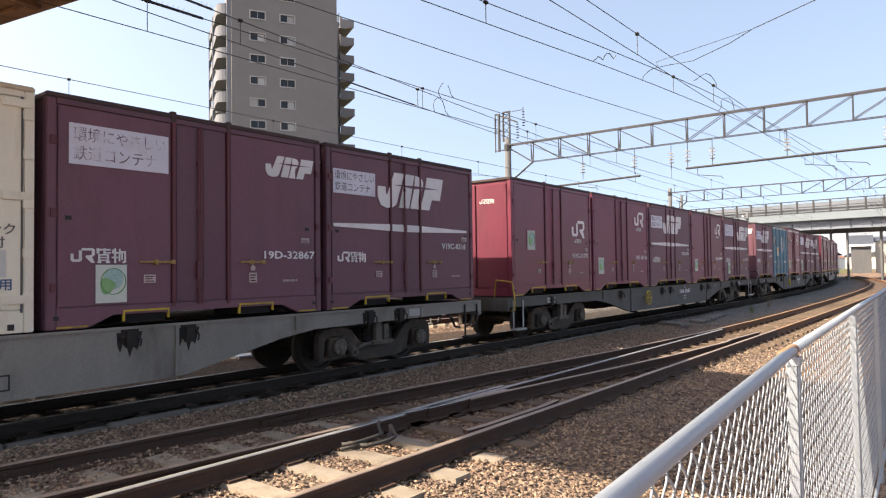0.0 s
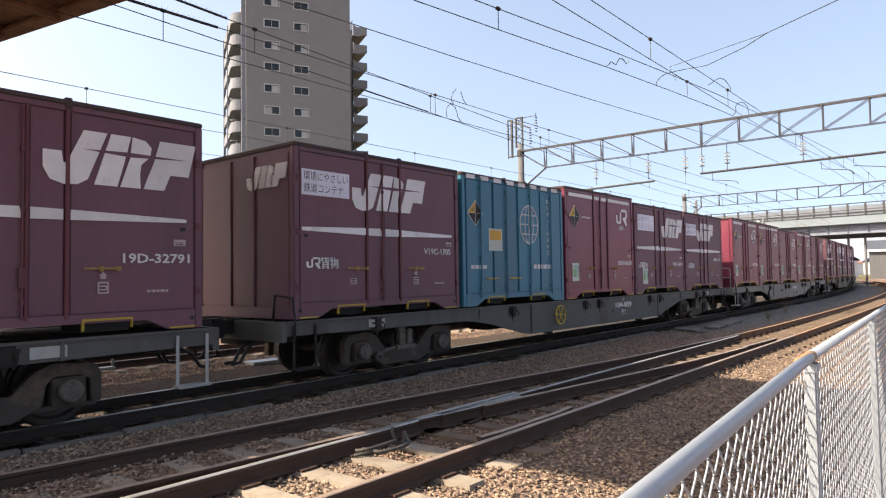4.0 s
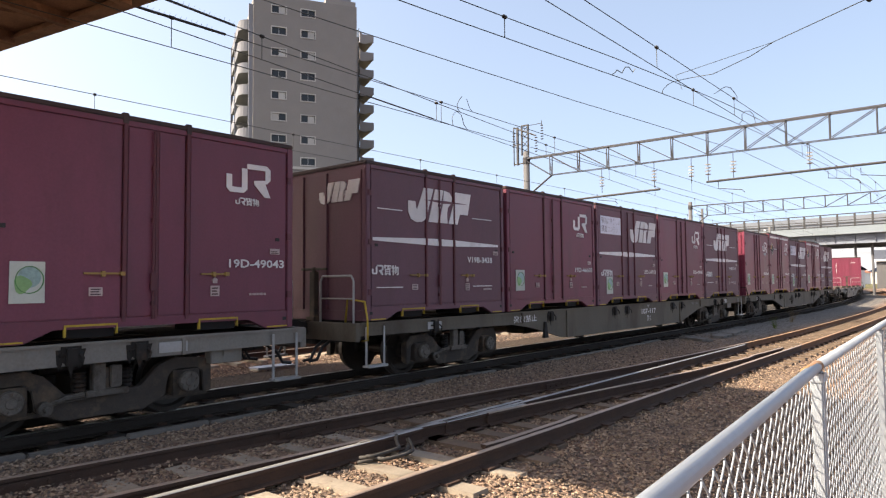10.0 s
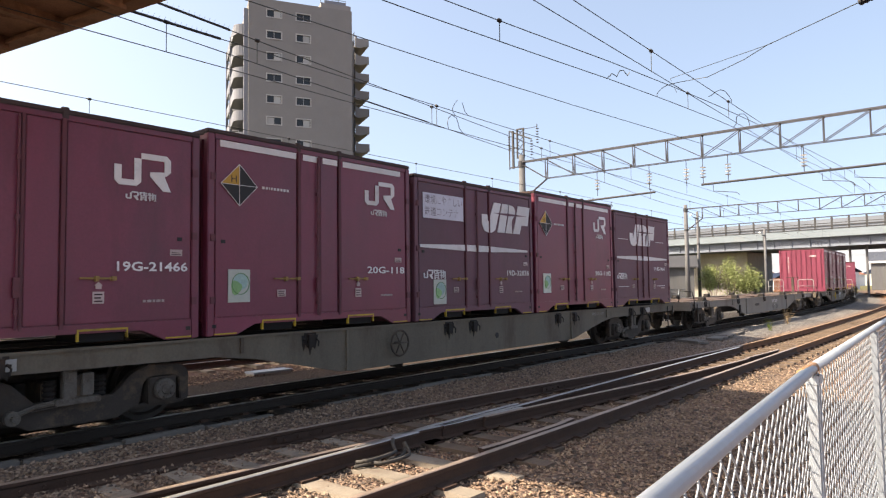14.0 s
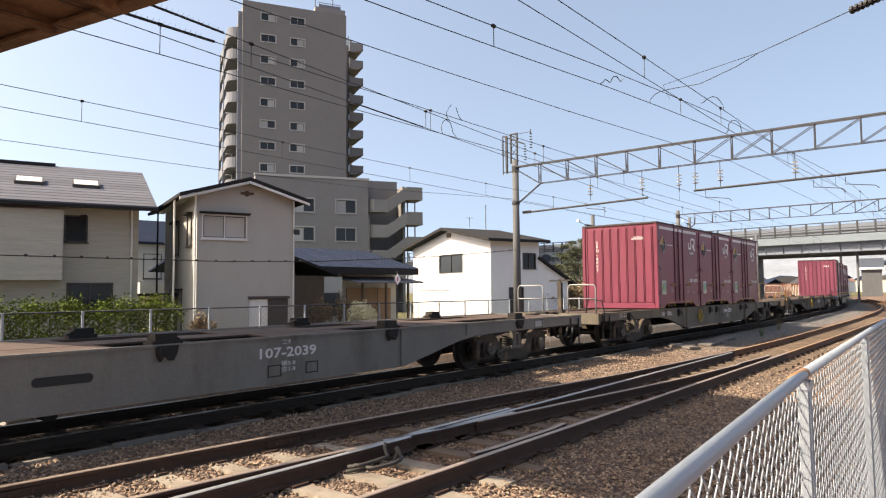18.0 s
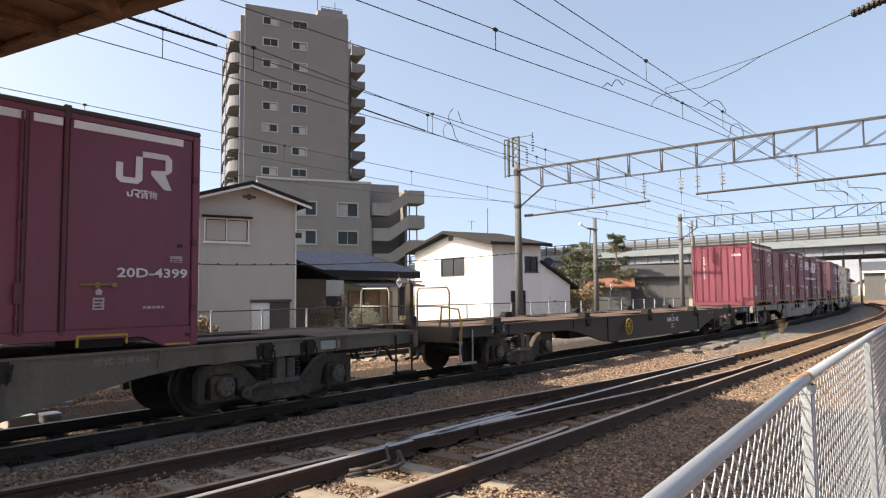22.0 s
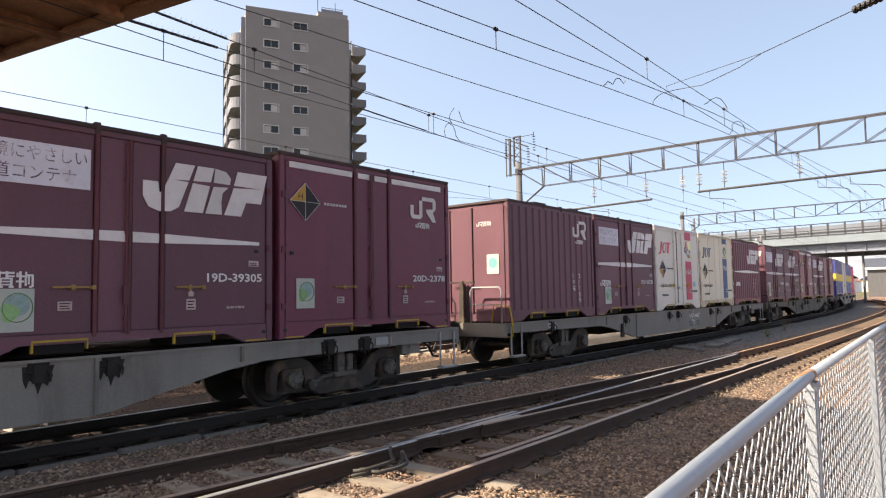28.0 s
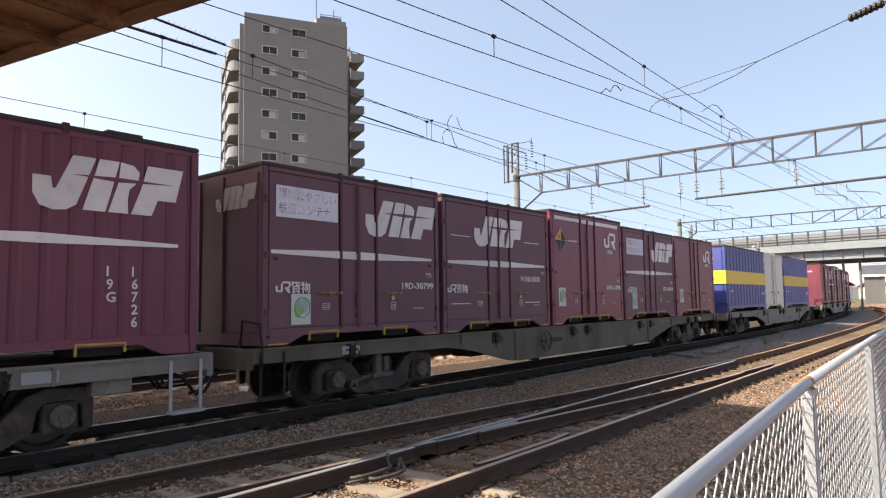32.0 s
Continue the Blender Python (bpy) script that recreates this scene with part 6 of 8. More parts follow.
def window(parent, x0, x1, z0, z1, at, frame=None, sill=True, curtain=True, panes=2, proud=0.03, hood=False):
    """Frame, panes, curtain and sill of a window, in its wall's space."""
    fr = frame or M["alu"]
    t = 0.05 if proud < 0.1 else 0.14
    s = Shape()
    s.box(x0 - t, x1 + t, -proud, 0.08, z1, z1 + t).box(x0 - t, x1 + t, -proud, 0.08, z0 - t, z0).box(x0 - t, x0, -proud, 0.08, z0, z1).box(x1, x1 + t, -proud, 0.08, z0, z1)
    for i in range(1, panes):
        xm = x0 + (x1 - x0) * i / panes
        s.box(xm - 0.025, xm + 0.025, 0.0, 0.06, z0, z1)
    wd = part("window", s, fr, parent, at=at)
    for i in range(panes):
        a, b = x0 + (x1 - x0) * i / panes, x0 + (x1 - x0) * (i + 1) / panes
        part("pane", Shape().box(a + 0.02, b - 0.02, 0.05, 0.065, z0, z1), M["window"], wd)
    if curtain and random.random() < 0.75:
        a = x0 + (x1 - x0) * (0.5 if random.random() < 0.6 else 0.0)
        part("curtain", Shape().box(a + 0.03, a + (x1 - x0) * 0.5 - 0.05, 0.035, 0.045, z0 + 0.02, z1 - 0.02), M["curtain"], wd)
    if sill:
        part("window_sill", Shape().box(x0 - 0.09, x1 + 0.09, -proud - 0.04, 0.02, z0 - 0.10, z0 - t), fr, wd)
    if hood:
        part("window_hood", Shape().box(x0 - 0.14, x1 + 0.14, -0.22, 0.0, z1 + 0.07, z1 + 0.13), M["roof_brown"], wd)
    return wd


def gable_roof(parent, x0, x1, y0, y1, z_eave, z_ridge, along, mat_, thick=0.10, soffit=None, rows=0):
    """Two slopes; the ridge runs along local x or y. Returns the two slopes."""
    out = []
    if along == "x":
        ym = (y0 + y1) / 2
        for a, b in ((y0, ym), (y1, ym)):
            pts = [(a, z_eave), (b, z_ridge), (b, z_ridge + thick), (a, z_eave + thick)]
            s = Shape().prism(pts if a < b else pts[::-1], "x", x0, x1)
            r = part("roof", s, mat_, parent)
            for i in range(rows):
                u, v = i / rows, (i + 1) / rows
                za, zb = z_eave + thick + (z_ridge - z_eave) * u, z_eave + thick + (z_ridge - z_eave) * v
                ya, yb = a + (b - a) * u, a + (b - a) * v
                q = [(ya, za + 0.004), (yb, zb + 0.004), (yb, zb + 0.008), (ya, za + 0.020)]
                part("shingle_course", Shape().prism(q if a < b else q[::-1], "x", x0, x1), mat_, r)
            out.append(r)
    else:
        xm = (x0 + x1) / 2
        for a, b in ((x0, xm), (x1, xm)):
            pts = [(a, z_eave), (b, z_ridge), (b, z_ridge + thick), (a, z_eave + thick)]
            s = Shape().prism(pts if a > b else pts[::-1], "y", y0, y1)
            out.append(part("roof", s, mat_, parent))
    return out


def downpipe(parent, x, y, z0, z1, mat_="alu"):
    part("downpipe", Shape().tube((x, y, z0), (x, y, z1), 0.035, 8), M[mat_], parent)


def house_left():
    """Two storeys under a slate roof with two roof windows."""
    h = thing("house", "beige stucco two-storey house with grey slate roof and skylights", "house", at=pose(12.66, 25.4, GZ, 0, 0, -20))
    W_, Dp, E_, R_ = 13.0, 8.0, 5.48, 7.30
    o = pose(-W_, 0, 0)
    front = [(10.52, 11.2, 4.22, 5.12), (10.65, 12.1, 1.45, 2.62)]
    wall_with_openings(W_, E_, front, M["stucco"], h, o)
    window(h, *front[0], o, M["alu_dark"], panes=1, curtain=False)
    window(h, *front[1], o, M["alu_dark"], panes=2)
    part("wall", Shape().box(-0.14, 0, 0.14, Dp, 0, E_), M["stucco"], h)
    part("wall", Shape().box(-W_, -W_ + 0.14, 0.14, Dp, 0, E_), M["stucco"], h)
    part("wall", Shape().box(-W_, 0, Dp, Dp + 0.14, 0, E_), M["stucco"], h)
    gb = [(0.14, E_), (Dp, E_), (Dp / 2, R_ - 0.1)]
    part("gable", Shape().prism(gb, "x", -0.14, 0), M["stucco"], h)
    part("gable", Shape().prism(gb, "x", -W_, -W_ + 0.14), M["stucco"], h)
    # jettied bay
    part("bay", Shape().box(-7.6, -2.55, -0.55, 0, 2.75, 5.30).mesh("bay", M["stucco"], 0.02), None, h, "upper storey standing out over the lower")
    slopes = gable_roof(h, -W_ - 0.5, 0.55, -0.75, Dp + 0.75, E_ - 0.05, R_ + 0.2, "x", M["roof_grey"], 0.12, rows=14)
    part("gutter", Shape().box(-W_ - 0.5, 0.6, -0.86, -0.74, E_ - 0.10, E_ + 0.02), M["roof_brown"], h, "dark brown gutter")
    part("ridge_cap", Shape().box(-7.5, -2.8, Dp / 2 - 0.15, Dp / 2 + 0.15, R_ + 0.30, R_ + 0.42), M["roof_brown"], h)
    part("vent", Shape().box(-2.0, -1.8, -0.06, 0.0, 5.0, 5.2), M["roof_brown"], h)
    k = (R_ + 0.2 - E_ + 0.05) / (Dp / 2 + 0.75)
    for x0 in (-4.15, -2.25):
        w = 0.95
        y0, y1 = 1.10, 1.75
        s = Shape()
        za, zb = E_ + 0.07 + k * (y0 + 0.75), E_ + 0.07 + k * (y1 + 0.75)
        s.prism([(y0, za), (y1, zb), (y1, zb + 0.14), (y0, za + 0.14)], "x", x0, x0 + w)
        sk = part("skylight", s, M["alu_dark"], slopes[0])
        part("pane", Shape().prism([(y0 + 0.06, za + 0.155), (y1 - 0.06, zb + 0.115), (y1 - 0.06, zb + 0.135), (y0 + 0.06, za + 0.17)], "x", x0 + 0.06, x0 + w - 0.06), M["alu"], slopes[0])
    downpipe(h, -0.25, -0.06, 0, E_)
    downpipe(h, -1.9, -0.06, 0, 1.9)
    return h


def house_middle():
    """Tall narrow stucco house, gable end to the line."""
    h = thing("house", "pale grey stucco two-storey house with a low brown-edged gable", "house", at=pose(13.46, 22.6, GZ, 0, 0, -19))
    W_, Dp, E_, R_ = 3.68, 6.5, 6.0, 6.45
    o = pose(0, 0, 0)
    front = [(0.22, 1.80, 4.33, 5.15), (1.95, 3.50, 0.0, 2.02)]
    wall_with_openings(W_, E_, front, M["stucco_grey"], h, o)
    part("gable", Shape().prism([(0, E_), (W_, E_), (W_ / 2, R_ + 0.0)][::-1], "y", 0, 0.14), M["stucco_grey"], h)
    window(h, *front[0], o, M["alu"], hood=True, curtain=False)
    for i in (0, 1):
        part("curtain", Shape().box(0.26 + i * 0.80, 0.96 + i * 0.80, 0.03, 0.045, 4.36, 5.12), M["stucco_grey"], h)
    part("garage_door", Shape().box(1.98, 2.70, 0.06, 0.1, 0.0, 1.98), M["alu"], h, "pale sliding door")
    part("garage_door", Shape().box(2.70, 3.48, 0.03, 0.08, 0.0, 1.98), M["alu_dark"], h, "dark sliding door")
    part("door_frame", Shape().box(1.90, 3.56, -0.03, 0.05, 2.0, 2.10), M["alu_dark"], h)
    side = [(0.9, 1.6, 4.1, 5.2), (3.4, 4.4, 3.9, 5.1), (2.6, 3.6, 0.6, 2.3)]
    so = pose(0, Dp, 0, 0, 0, -90)
    side = [(Dp - b, Dp - a, c, d) for a, b, c, d in side]
    wall_with_openings(Dp - 0.142, E_ - 0.1, [], M["stucco_grey"], h, so)
    for q in side:
        window(h, *q, so, M["alu_dark"], hood=True, curtain=False, proud=0.05)
    part("wall", Shape().box(W_ - 0.14, W_, 0.142, Dp, 0, E_), M["stucco_grey"], h)
    part("wall", Shape().box(0, W_, Dp, Dp + 0.14, 0, E_), M["stucco_grey"], h)
    for a, b in ((-0.70, W_ / 2), (W_ + 0.55, W_ / 2)):
        k = (R_ + 0.10 - E_) / (W_ / 2)
        za = R_ + 0.06 - k * abs(b - a)
        pts = [(a, za + 0.02), (b, R_ + 0.08), (b, R_ + 0.20), (a, za + 0.14)]
        part("roof", Shape().prism(pts[::-1] if a < b else pts, "y", -0.45, Dp + 0.5), M["roof_brown"], h, "thin dark roof slope")
        low = [(x_, z_ - d_) for (x_, z_), d_ in zip(pts, (0.12, 0.12, 0.145, 0.145))]
        part("bargeboard", Shape().prism(low[::-1] if a < b else low, "y", -0.43, -0.37), M["alu"], h, "white board under the roof edge")
    part("soffit", Shape().box(-0.6, -0.02, -0.4, Dp + 0.4, E_ - 0.12, E_ - 0.08), M["alu"], h)
    part("vent", Shape().box(W_ / 2 - 0.25, W_ / 2 + 0.25, -0.04, 0.02, 6.02, 6.12).lathe([(0.0, -0.06), (0.10, -0.05), (0.12, 0.0)][::-1], 10, (W_ / 2, 0, 6.07), "y"), M["wood_dark"], h, "dark louvred gable vent")
    part("lean_to", Shape().box(-1.5, -0.02, 3.2, 6.2, 2.15, 2.25), M["roof_brown"], h, "low canopy along the side")
    part("wall_lamp", Shape().box(W_, W_ + 0.25, -0.1, 0.05, 4.55, 4.75), M["steel_dark"], h)
    downpipe(h, -0.62, 1.0, 0.0, E_ - 0.1)
    downpipe(h, -0.07, -0.05, 0.0, E_ - 0.1)
    downpipe(h, W_ + 0.02, -0.04, 0.0, E_ - 0.1)
    for x, z0, z1 in ((-0.55, 0.3, 2.4), (-0.75, 0.3, 2.2)):
        part("flue", Shape().tube((x, 1.8, z0), (x, 1.8, z1), 0.07, 10), M["galv_dull"], h)
    return h


def house_white():
    """White house, gable towards the sun."""
    h = thing("house", "white rendered house with dark roof edges and a low wing", "house", at=pose(35.03, 24.4, GZ, 0, 0, -20))
    W_, Dp, E_, R_ = 3.95, 10.2, 5.5, 6.45
    o = pose(0, 0, 0)
    front = [(2.62, 3.62, 3.72, 4.66), (1.45, 2.55, 0.05, 2.40)]
    wall_with_openings(W_, E_, front, M["white_wall"], h, o)
    window(h, *front[0], o, M["alu_dark"], panes=2, curtain=False)
    window(h, *front[1], o, M["alu_dark"], panes=2, curtain=False)
    # gable side, facing the sun
    so = pose(0, Dp, 0, 0, 0, -90)
    side = [(Dp - 6.35, Dp - 3.35, 3.55, 4.75), (0.55, 5.2, 0.0, 2.30)]
    wall_with_openings(Dp - 0.142, E_, side, M["white_wall"], h, so)
    window(h, *side[0], so, M["alu_dark"], panes=2, curtain=False, sill=False)
    g = Shape()
    for i in range(9):
        g.box(0.55, 5.2, 0.05, 0.09, i * 0.255, i * 0.255 + 0.235)
    part("garage_shutter", g, M["white_wall"], h, "white roller shutter", at=so)
    part("gable", Shape().prism([(0.142, E_), (Dp, E_), (Dp / 2, R_)], "x", 0, 0.14), M["white_wall"], h)
    part("wall", Shape().box(W_ - 0.14, W_, 0.142, Dp, 0, E_), M["white_wall"], h)
    part("wall", Shape().box(0, W_, Dp, Dp + 0.14, 0, E_), M["white_wall"], h)
    for a, b in ((-0.75, Dp / 2), (Dp + 0.75, Dp / 2)):
        k = (R_ + 0.05 - E_) / (Dp / 2)
        za = R_ + 0.05 - k * abs(b - a)
        pts = [(a, za), (b, R_ + 0.05), (b, R_ + 0.24), (a, za + 0.19)]
        part("roof", Shape().prism(pts if a < b else pts[::-1], "x", -0.65, W_ + 0.4), M["roof_brown"], h, "dark metal roof slope")
    part("vent", Shape().box(-0.05, 0.0, Dp / 2 - 0.35, Dp / 2 + 0.2, 6.0, 6.3), M["wood_dark"], h)
    # low wing with a falling roof
    part("wing_wall", Shape().prism([(W_, 0), (W_ + 2.5, 0), (W_ + 2.5, 2.9), (W_, 4.3)][::-1], "y", 0.0, 4.0), M["white_wall"], h)
    part("wing_roof", Shape().prism([(W_ - 0.1, 4.3), (W_ + 3.1, 2.5), (W_ + 3.1, 2.66), (W_ - 0.1, 4.46)][::-1], "y", -0.3, 4.4), M["roof_brown"], h)
    part("dish", Shape().lathe([(0.02, 0.0), (0.2, 0.03), (0.33, 0.10)], 16, (0, 0, 0)), M["galv_dull"], h, at=pose(W_ + 0.8, 0.2, 4.35, 60, 0, -30))
    part("antenna", Shape().tube((1.6, 4.8, 6.8), (1.6, 4.8, 7.5), 0.02, 6).tube((1.3, 4.8, 7.45), (1.9, 4.8, 7.45), 0.012, 5), M["galv_dull"], h)
    return h


def house_blue():
    h = thing("house", "low old house with a wide blue metal roof and brown boards", "house", at=pose(22.9, 30.5, GZ, 0, 0, -4))
    part("wall", Shape().box(0, 9.7, 0.6, 8, 0, 3.6), M["stucco_grey"], h)
    s = Shape().prism([(-1.0, 3.60), (4.6, 5.05), (4.6, 5.17), (-1.0, 3.72)], "x", -2.6, 10.2)
    rf = part("roof", s, M["roof_blue"], h, "blue ribbed metal roof")
    for i in range(22):
        x = -2.4 + i * 0.6
        part("roof_rib", Shape().prism([(-1.0, 3.72), (4.6, 5.17), (4.6, 5.21), (-1.0, 3.76)], "x", x, x + 0.04), M["roof_blue"], rf)
    part("roof", Shape().prism([(4.6, 5.05), (10.2, 3.60), (10.2, 3.72), (4.6, 5.17)], "x", -2.6, 10.2), M["roof_blue"], h)
    part("fascia", Shape().box(-2.6, 10.2, -1.06, -1.0, 3.30, 3.70), M["roof_brown"], h)
    part("porch_roof", Shape().prism([(-1.6, 2.75), (0.6, 3.1), (0.6, 3.2), (-1.6, 2.85)], "x", 4.6, 10.1), M["roof_grey"], h)
    for i in range(3):
        part("porch_post", Shape().box(5.3 + i * 1.9, 5.42 + i * 1.9, -1.2, -1.08, 0, 2.8), M["wood_dark"], h)
    for i in range(3):
        part("sliding_door", Shape().box(5.5 + i * 1.25, 6.65 + i * 1.25, 0.50, 0.59, 0.3, 2.5), M["wood_sunlit"], h, "brown wooden lattice door")
    part("annex_wall", Shape().box(1.2, 3.6, -1.4, 0.6, 0, 3.1), M["stucco_grey"], h)
    part("annex_window", Shape().box(2.2, 3.4, -1.46, -1.40, 0.9, 2.2), M["window"], h)
    part("shed", Shape().box(-3.6, 0.9, -3.3, -0.2, 0, 3.1), M["wood_dark"], h, "dark boarded shed")
    part("shed_roof", Shape().prism([(-4.2, 4.85), (1.5, 3.08), (1.5, 3.22), (-4.2, 4.99)][::-1], "y", -3.7, -0.1), M["roof_brown"], h)
    return h


def house_far():
    h = thing("house", "distant pale blue house with a grey tiled roof", "house", at=pose(21.8, 44, GZ, 0, 0, -10))
    part("wall", Shape().box(0, 6, 0, 6, 0, 5.6), M["stucco_grey"], h)
    gable_roof(h, -0.6, 6.6, -0.6, 6.6, 5.6, 7.4, "x", M["roof_blue"], 0.12)
    for x in (0.5, 1.9):
        window(h, x, x + 1.1, 3.3, 4.9, pose(0, 0, 0), M["alu_dark"], curtain=False, panes=1)
    part("balcony", Shape().box(0.0, 3.2, -0.9, -0.02, 2.1, 3.0), M["stucco_grey"], h)
    return h


house_left()
house_middle()
house_white()
house_blue()
house_far()


def tower():
    """Fourteen storeys; its end wall has two columns of windows, balconies on both flanks."""
    W_, F_, H_ = 14.1, 2.93, 41.3
    b = thing("apartment_tower", "tall brown-grey tiled apartment tower with balconies on both flanks", "apartment building", at=pose(50.89, 75.0, GZ, 0, 0, -28))
    Dp = 26.0
    rows_ = [39.2 - F_ * i + 0.66 for i in range(14)]
    ops = []
    for z in rows_:
        if z - 0.95 > 0:
            ops.append((2.42, 4.28, z - 0.92, z))
            ops.append((6.35, 8.2, z - 0.92, z))
    wall_with_openings(W_, H_, ops, M["tower_tile"], b, pose(0, 0, 0), 0.3)
    for q in ops:
        window(b, *q, pose(0, 0.08, 0), M["tower_trim"], panes=2, proud=0.12)
    part("wall", Shape().box(0.0, 0.3, 0.302, Dp, 0, H_ - 0.6), M["tower_tile"], b)
    part("wall", Shape().box(W_ - 0.3, W_, 0.302, Dp, 0, H_ - 0.6), M["tower_tile"], b)
    part("wall", Shape().box(0.0, W_, Dp, Dp + 0.3, 0, H_ - 0.6), M["tower_tile"], b)
    part("roof", Shape().box(0.3, W_ - 0.3, 0.3, Dp, H_ - 0.9, H_ - 0.6), M["concrete"], b)
    part("penthouse", Shape().box(9.8, W_ - 0.05, 0.4, 5.0, H_ - 0.6, H_ + 0.85), M["tower_tile"], b)
    s = Shape()
    for i in range(7):
        s.box(10.4 + i * 0.48, 10.44 + i * 0.48, 0.5, 0.54, H_ + 0.85, H_ + 1.55)
    s.box(10.3, 13.4, 0.5, 0.56, H_ + 1.5, H_ + 1.56).box(10.3, 13.4, 0.5, 0.56, H_ + 0.85, H_ + 1.3)
    part("roof_railing", s, M["tower_light"], b)
    part("antenna", Shape().tube((9.9, 1, H_ + 0.8), (9.9, 1, H_ + 5.5), 0.05, 6).tube((12.4, 1, H_ + 1), (12.4, 1, H_ + 2.6), 0.05, 6), M["galv_dull"], b)
    # rear wing to the right: balconies with slanting undersides
    part("rear_wing", Shape().box(10.0, 18.2, 14.4, 26.3, 0, 42.6), M["tower_tile"], b)
    bal = Shape()
    bal.prism([(0.0, -0.2), (0.9, -0.25), (1.9, 0.12), (2.3, 0.12), (2.3, 1.30), (0.5, 1.30), (0.0, 1.7)], "y", 0.0, 0.25)
    bal.prism([(2.15, 0.15), (2.3, 0.15), (2.3, 1.30), (2.15, 1.30)], "y", 0.25, 8.0).box(0, 2.15, 0.25, 8.0, 0.0, 0.15)
    me = bal.mesh("balcony", M["tower_tile"])
    rec = Shape().box(0, 0.05, 0.6, 7.6, 0.15, 2.5).mesh("balcony_door", M["window"])
    for i in range(14):
        z = 40.1 + 0.66 + 0.8 - 2.89 * i
        q = part("balcony", me, None, b, at=pose(18.2, 13.5, z))
        part("balcony_door", rec, None, q)
    # left flank: rounded pale balconies in two stacks and slender columns
    cb = Shape()
    pts = [(0, 0)] + [(-1.75 * math.sin(a), 1.3 - 1.3 * math.cos(a)) for a in np.linspace(0.15, math.pi / 2, 6)] + [(-1.75, 6.0), (0, 6.0)]
    cb.prism(pts[::-1], "z", -0.22, 0.05)
    inner = [(p[0] * 0.93, 0.1 + p[1] * 0.975) for p in pts[1:-1]]
    wall_ = pts[1:-1] + inner[::-1]
    cb.prism(wall_[::-1], "z", 0.05, 1.15)
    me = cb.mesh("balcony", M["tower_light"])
    for i in range(13):
        z = 36.6 - F_ * i
        part("balcony", me, None, b, at=pose(0, 0.6, z))
        part("balcony", me, None, b, at=pose(0, 6.9, z))
    for y in (0.35, 6.7, 13.0):
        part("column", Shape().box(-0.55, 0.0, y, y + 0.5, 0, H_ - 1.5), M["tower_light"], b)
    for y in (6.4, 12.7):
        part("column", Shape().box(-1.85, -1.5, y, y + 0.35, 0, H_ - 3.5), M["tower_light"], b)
    return b


def annex():
    """Lower wing in front of the tower, with an outside stair."""
    b = thing("apartment_block", "four-storey brown-grey apartment wing with a curving outside stair", "apartment building", at=pose(51.42, 52.0, GZ, 0, 0, -30))
    W_, H_ = 12.0, 14.4
    ops = []
    for z in (12.15, 9.1, 6.05, 3.0):
        ops += [(W_ - 8.1, W_ - 5.95, z - 1.35, z), (W_ - 3.55, W_ - 1.45, z - 1.35, z)]
    wall_with_openings(W_, H_, ops, M["tower_tile"], b, pose(-W_, 0, 0), 0.3)
    for q in ops:
        window(b, *q, pose(-W_, 0.05, 0), M["tower_trim"], panes=2, proud=0.12)
    part("coping", Shape().box(-W_ - 0.1, 0.1, -0.1, 0.35, H_, H_ + 0.25), M["tower_trim"], b)
    part("wall", Shape().box(-W_, -W_ + 0.3, 0.302, 14, 0, H_), M["tower_tile"], b)
    part("wall", Shape().box(-0.3, 0, 0.302, 14, 0, H_), M["tower_tile"], b)
    part("roof", Shape().box(-W_ + 0.3, -0.3, 0.3, 14, H_ - 0.4, H_ - 0.1), M["concrete"], b)
    part("wall", Shape().box(-W_, 0, 14, 14.3, 0, H_), M["tower_tile"], b)
    # stair core to the right
    part("stair_wall", Shape().box(0.02, 4.2, 3.0, 3.3, 0, H_ + 0.55), M["tower_tile"], b)
    part("stair_side", Shape().box(4.2, 4.5, 0.8, 3.3, 0, H_ - 0.3), M["tower_tile"], b)
    part("drainpipe", Shape().tube((0.06, -0.1, 0), (0.06, -0.1, H_ - 4), 0.07, 8), M["stair_paint"], b)
    for z in (11.2, 8.4, 5.6, 2.8):
        pts = [(0.75 - 0.75 * math.cos(a), 1.0 - 1.0 * math.sin(a)) for a in np.linspace(0, math.pi / 2, 7)]
        s = Shape()
        s.prism([(0.0, 1.6)] + pts + [(2.2, 0.0), (2.2, 1.6)], "z", z - 0.2, z)
        ring_ = pts + [(2.2, 0.0), (2.2, 0.12)] + [(0.12 + p[0] * 0.9, 0.12 + p[1] * 0.9) for p in pts[::-1]]
        s.prism(ring_, "z", z, z + 1.2)
        part("stair_landing", s, M["stair_paint"], b)
        s = Shape().prism([(2.2, z - 0.2), (4.4, z + 1.3), (4.4, z + 2.7), (2.2, z + 1.2)][::-1], "y", 0.0, 0.14)
        part("stair_parapet", s, M["stair_paint"], b)
        part("stair_flight", Shape().prism([(2.2, z - 0.2), (4.4, z + 1.3), (4.4, z + 1.5), (2.2, z)][::-1], "y", 0.14, 1.5), M["concrete"], b)
        part("stair_landing", Shape().box(4.4, 6.3, 0.0, 2.6, z + 1.3, z + 1.5).box(4.4, 6.3, 0.0, 0.14, z + 1.5, z + 2.75).box(6.16, 6.3, 0.14, 2.6, z + 1.5, z + 2.75), M["stair_paint"], b)
    for x in (6.2, 5.3):
        part("stair_post", Shape().box(x - 0.06, x + 0.06, 2.4, 2.52, 0, H_ - 1.0), M["stair_paint"], b)
    return b


tower()
annex()


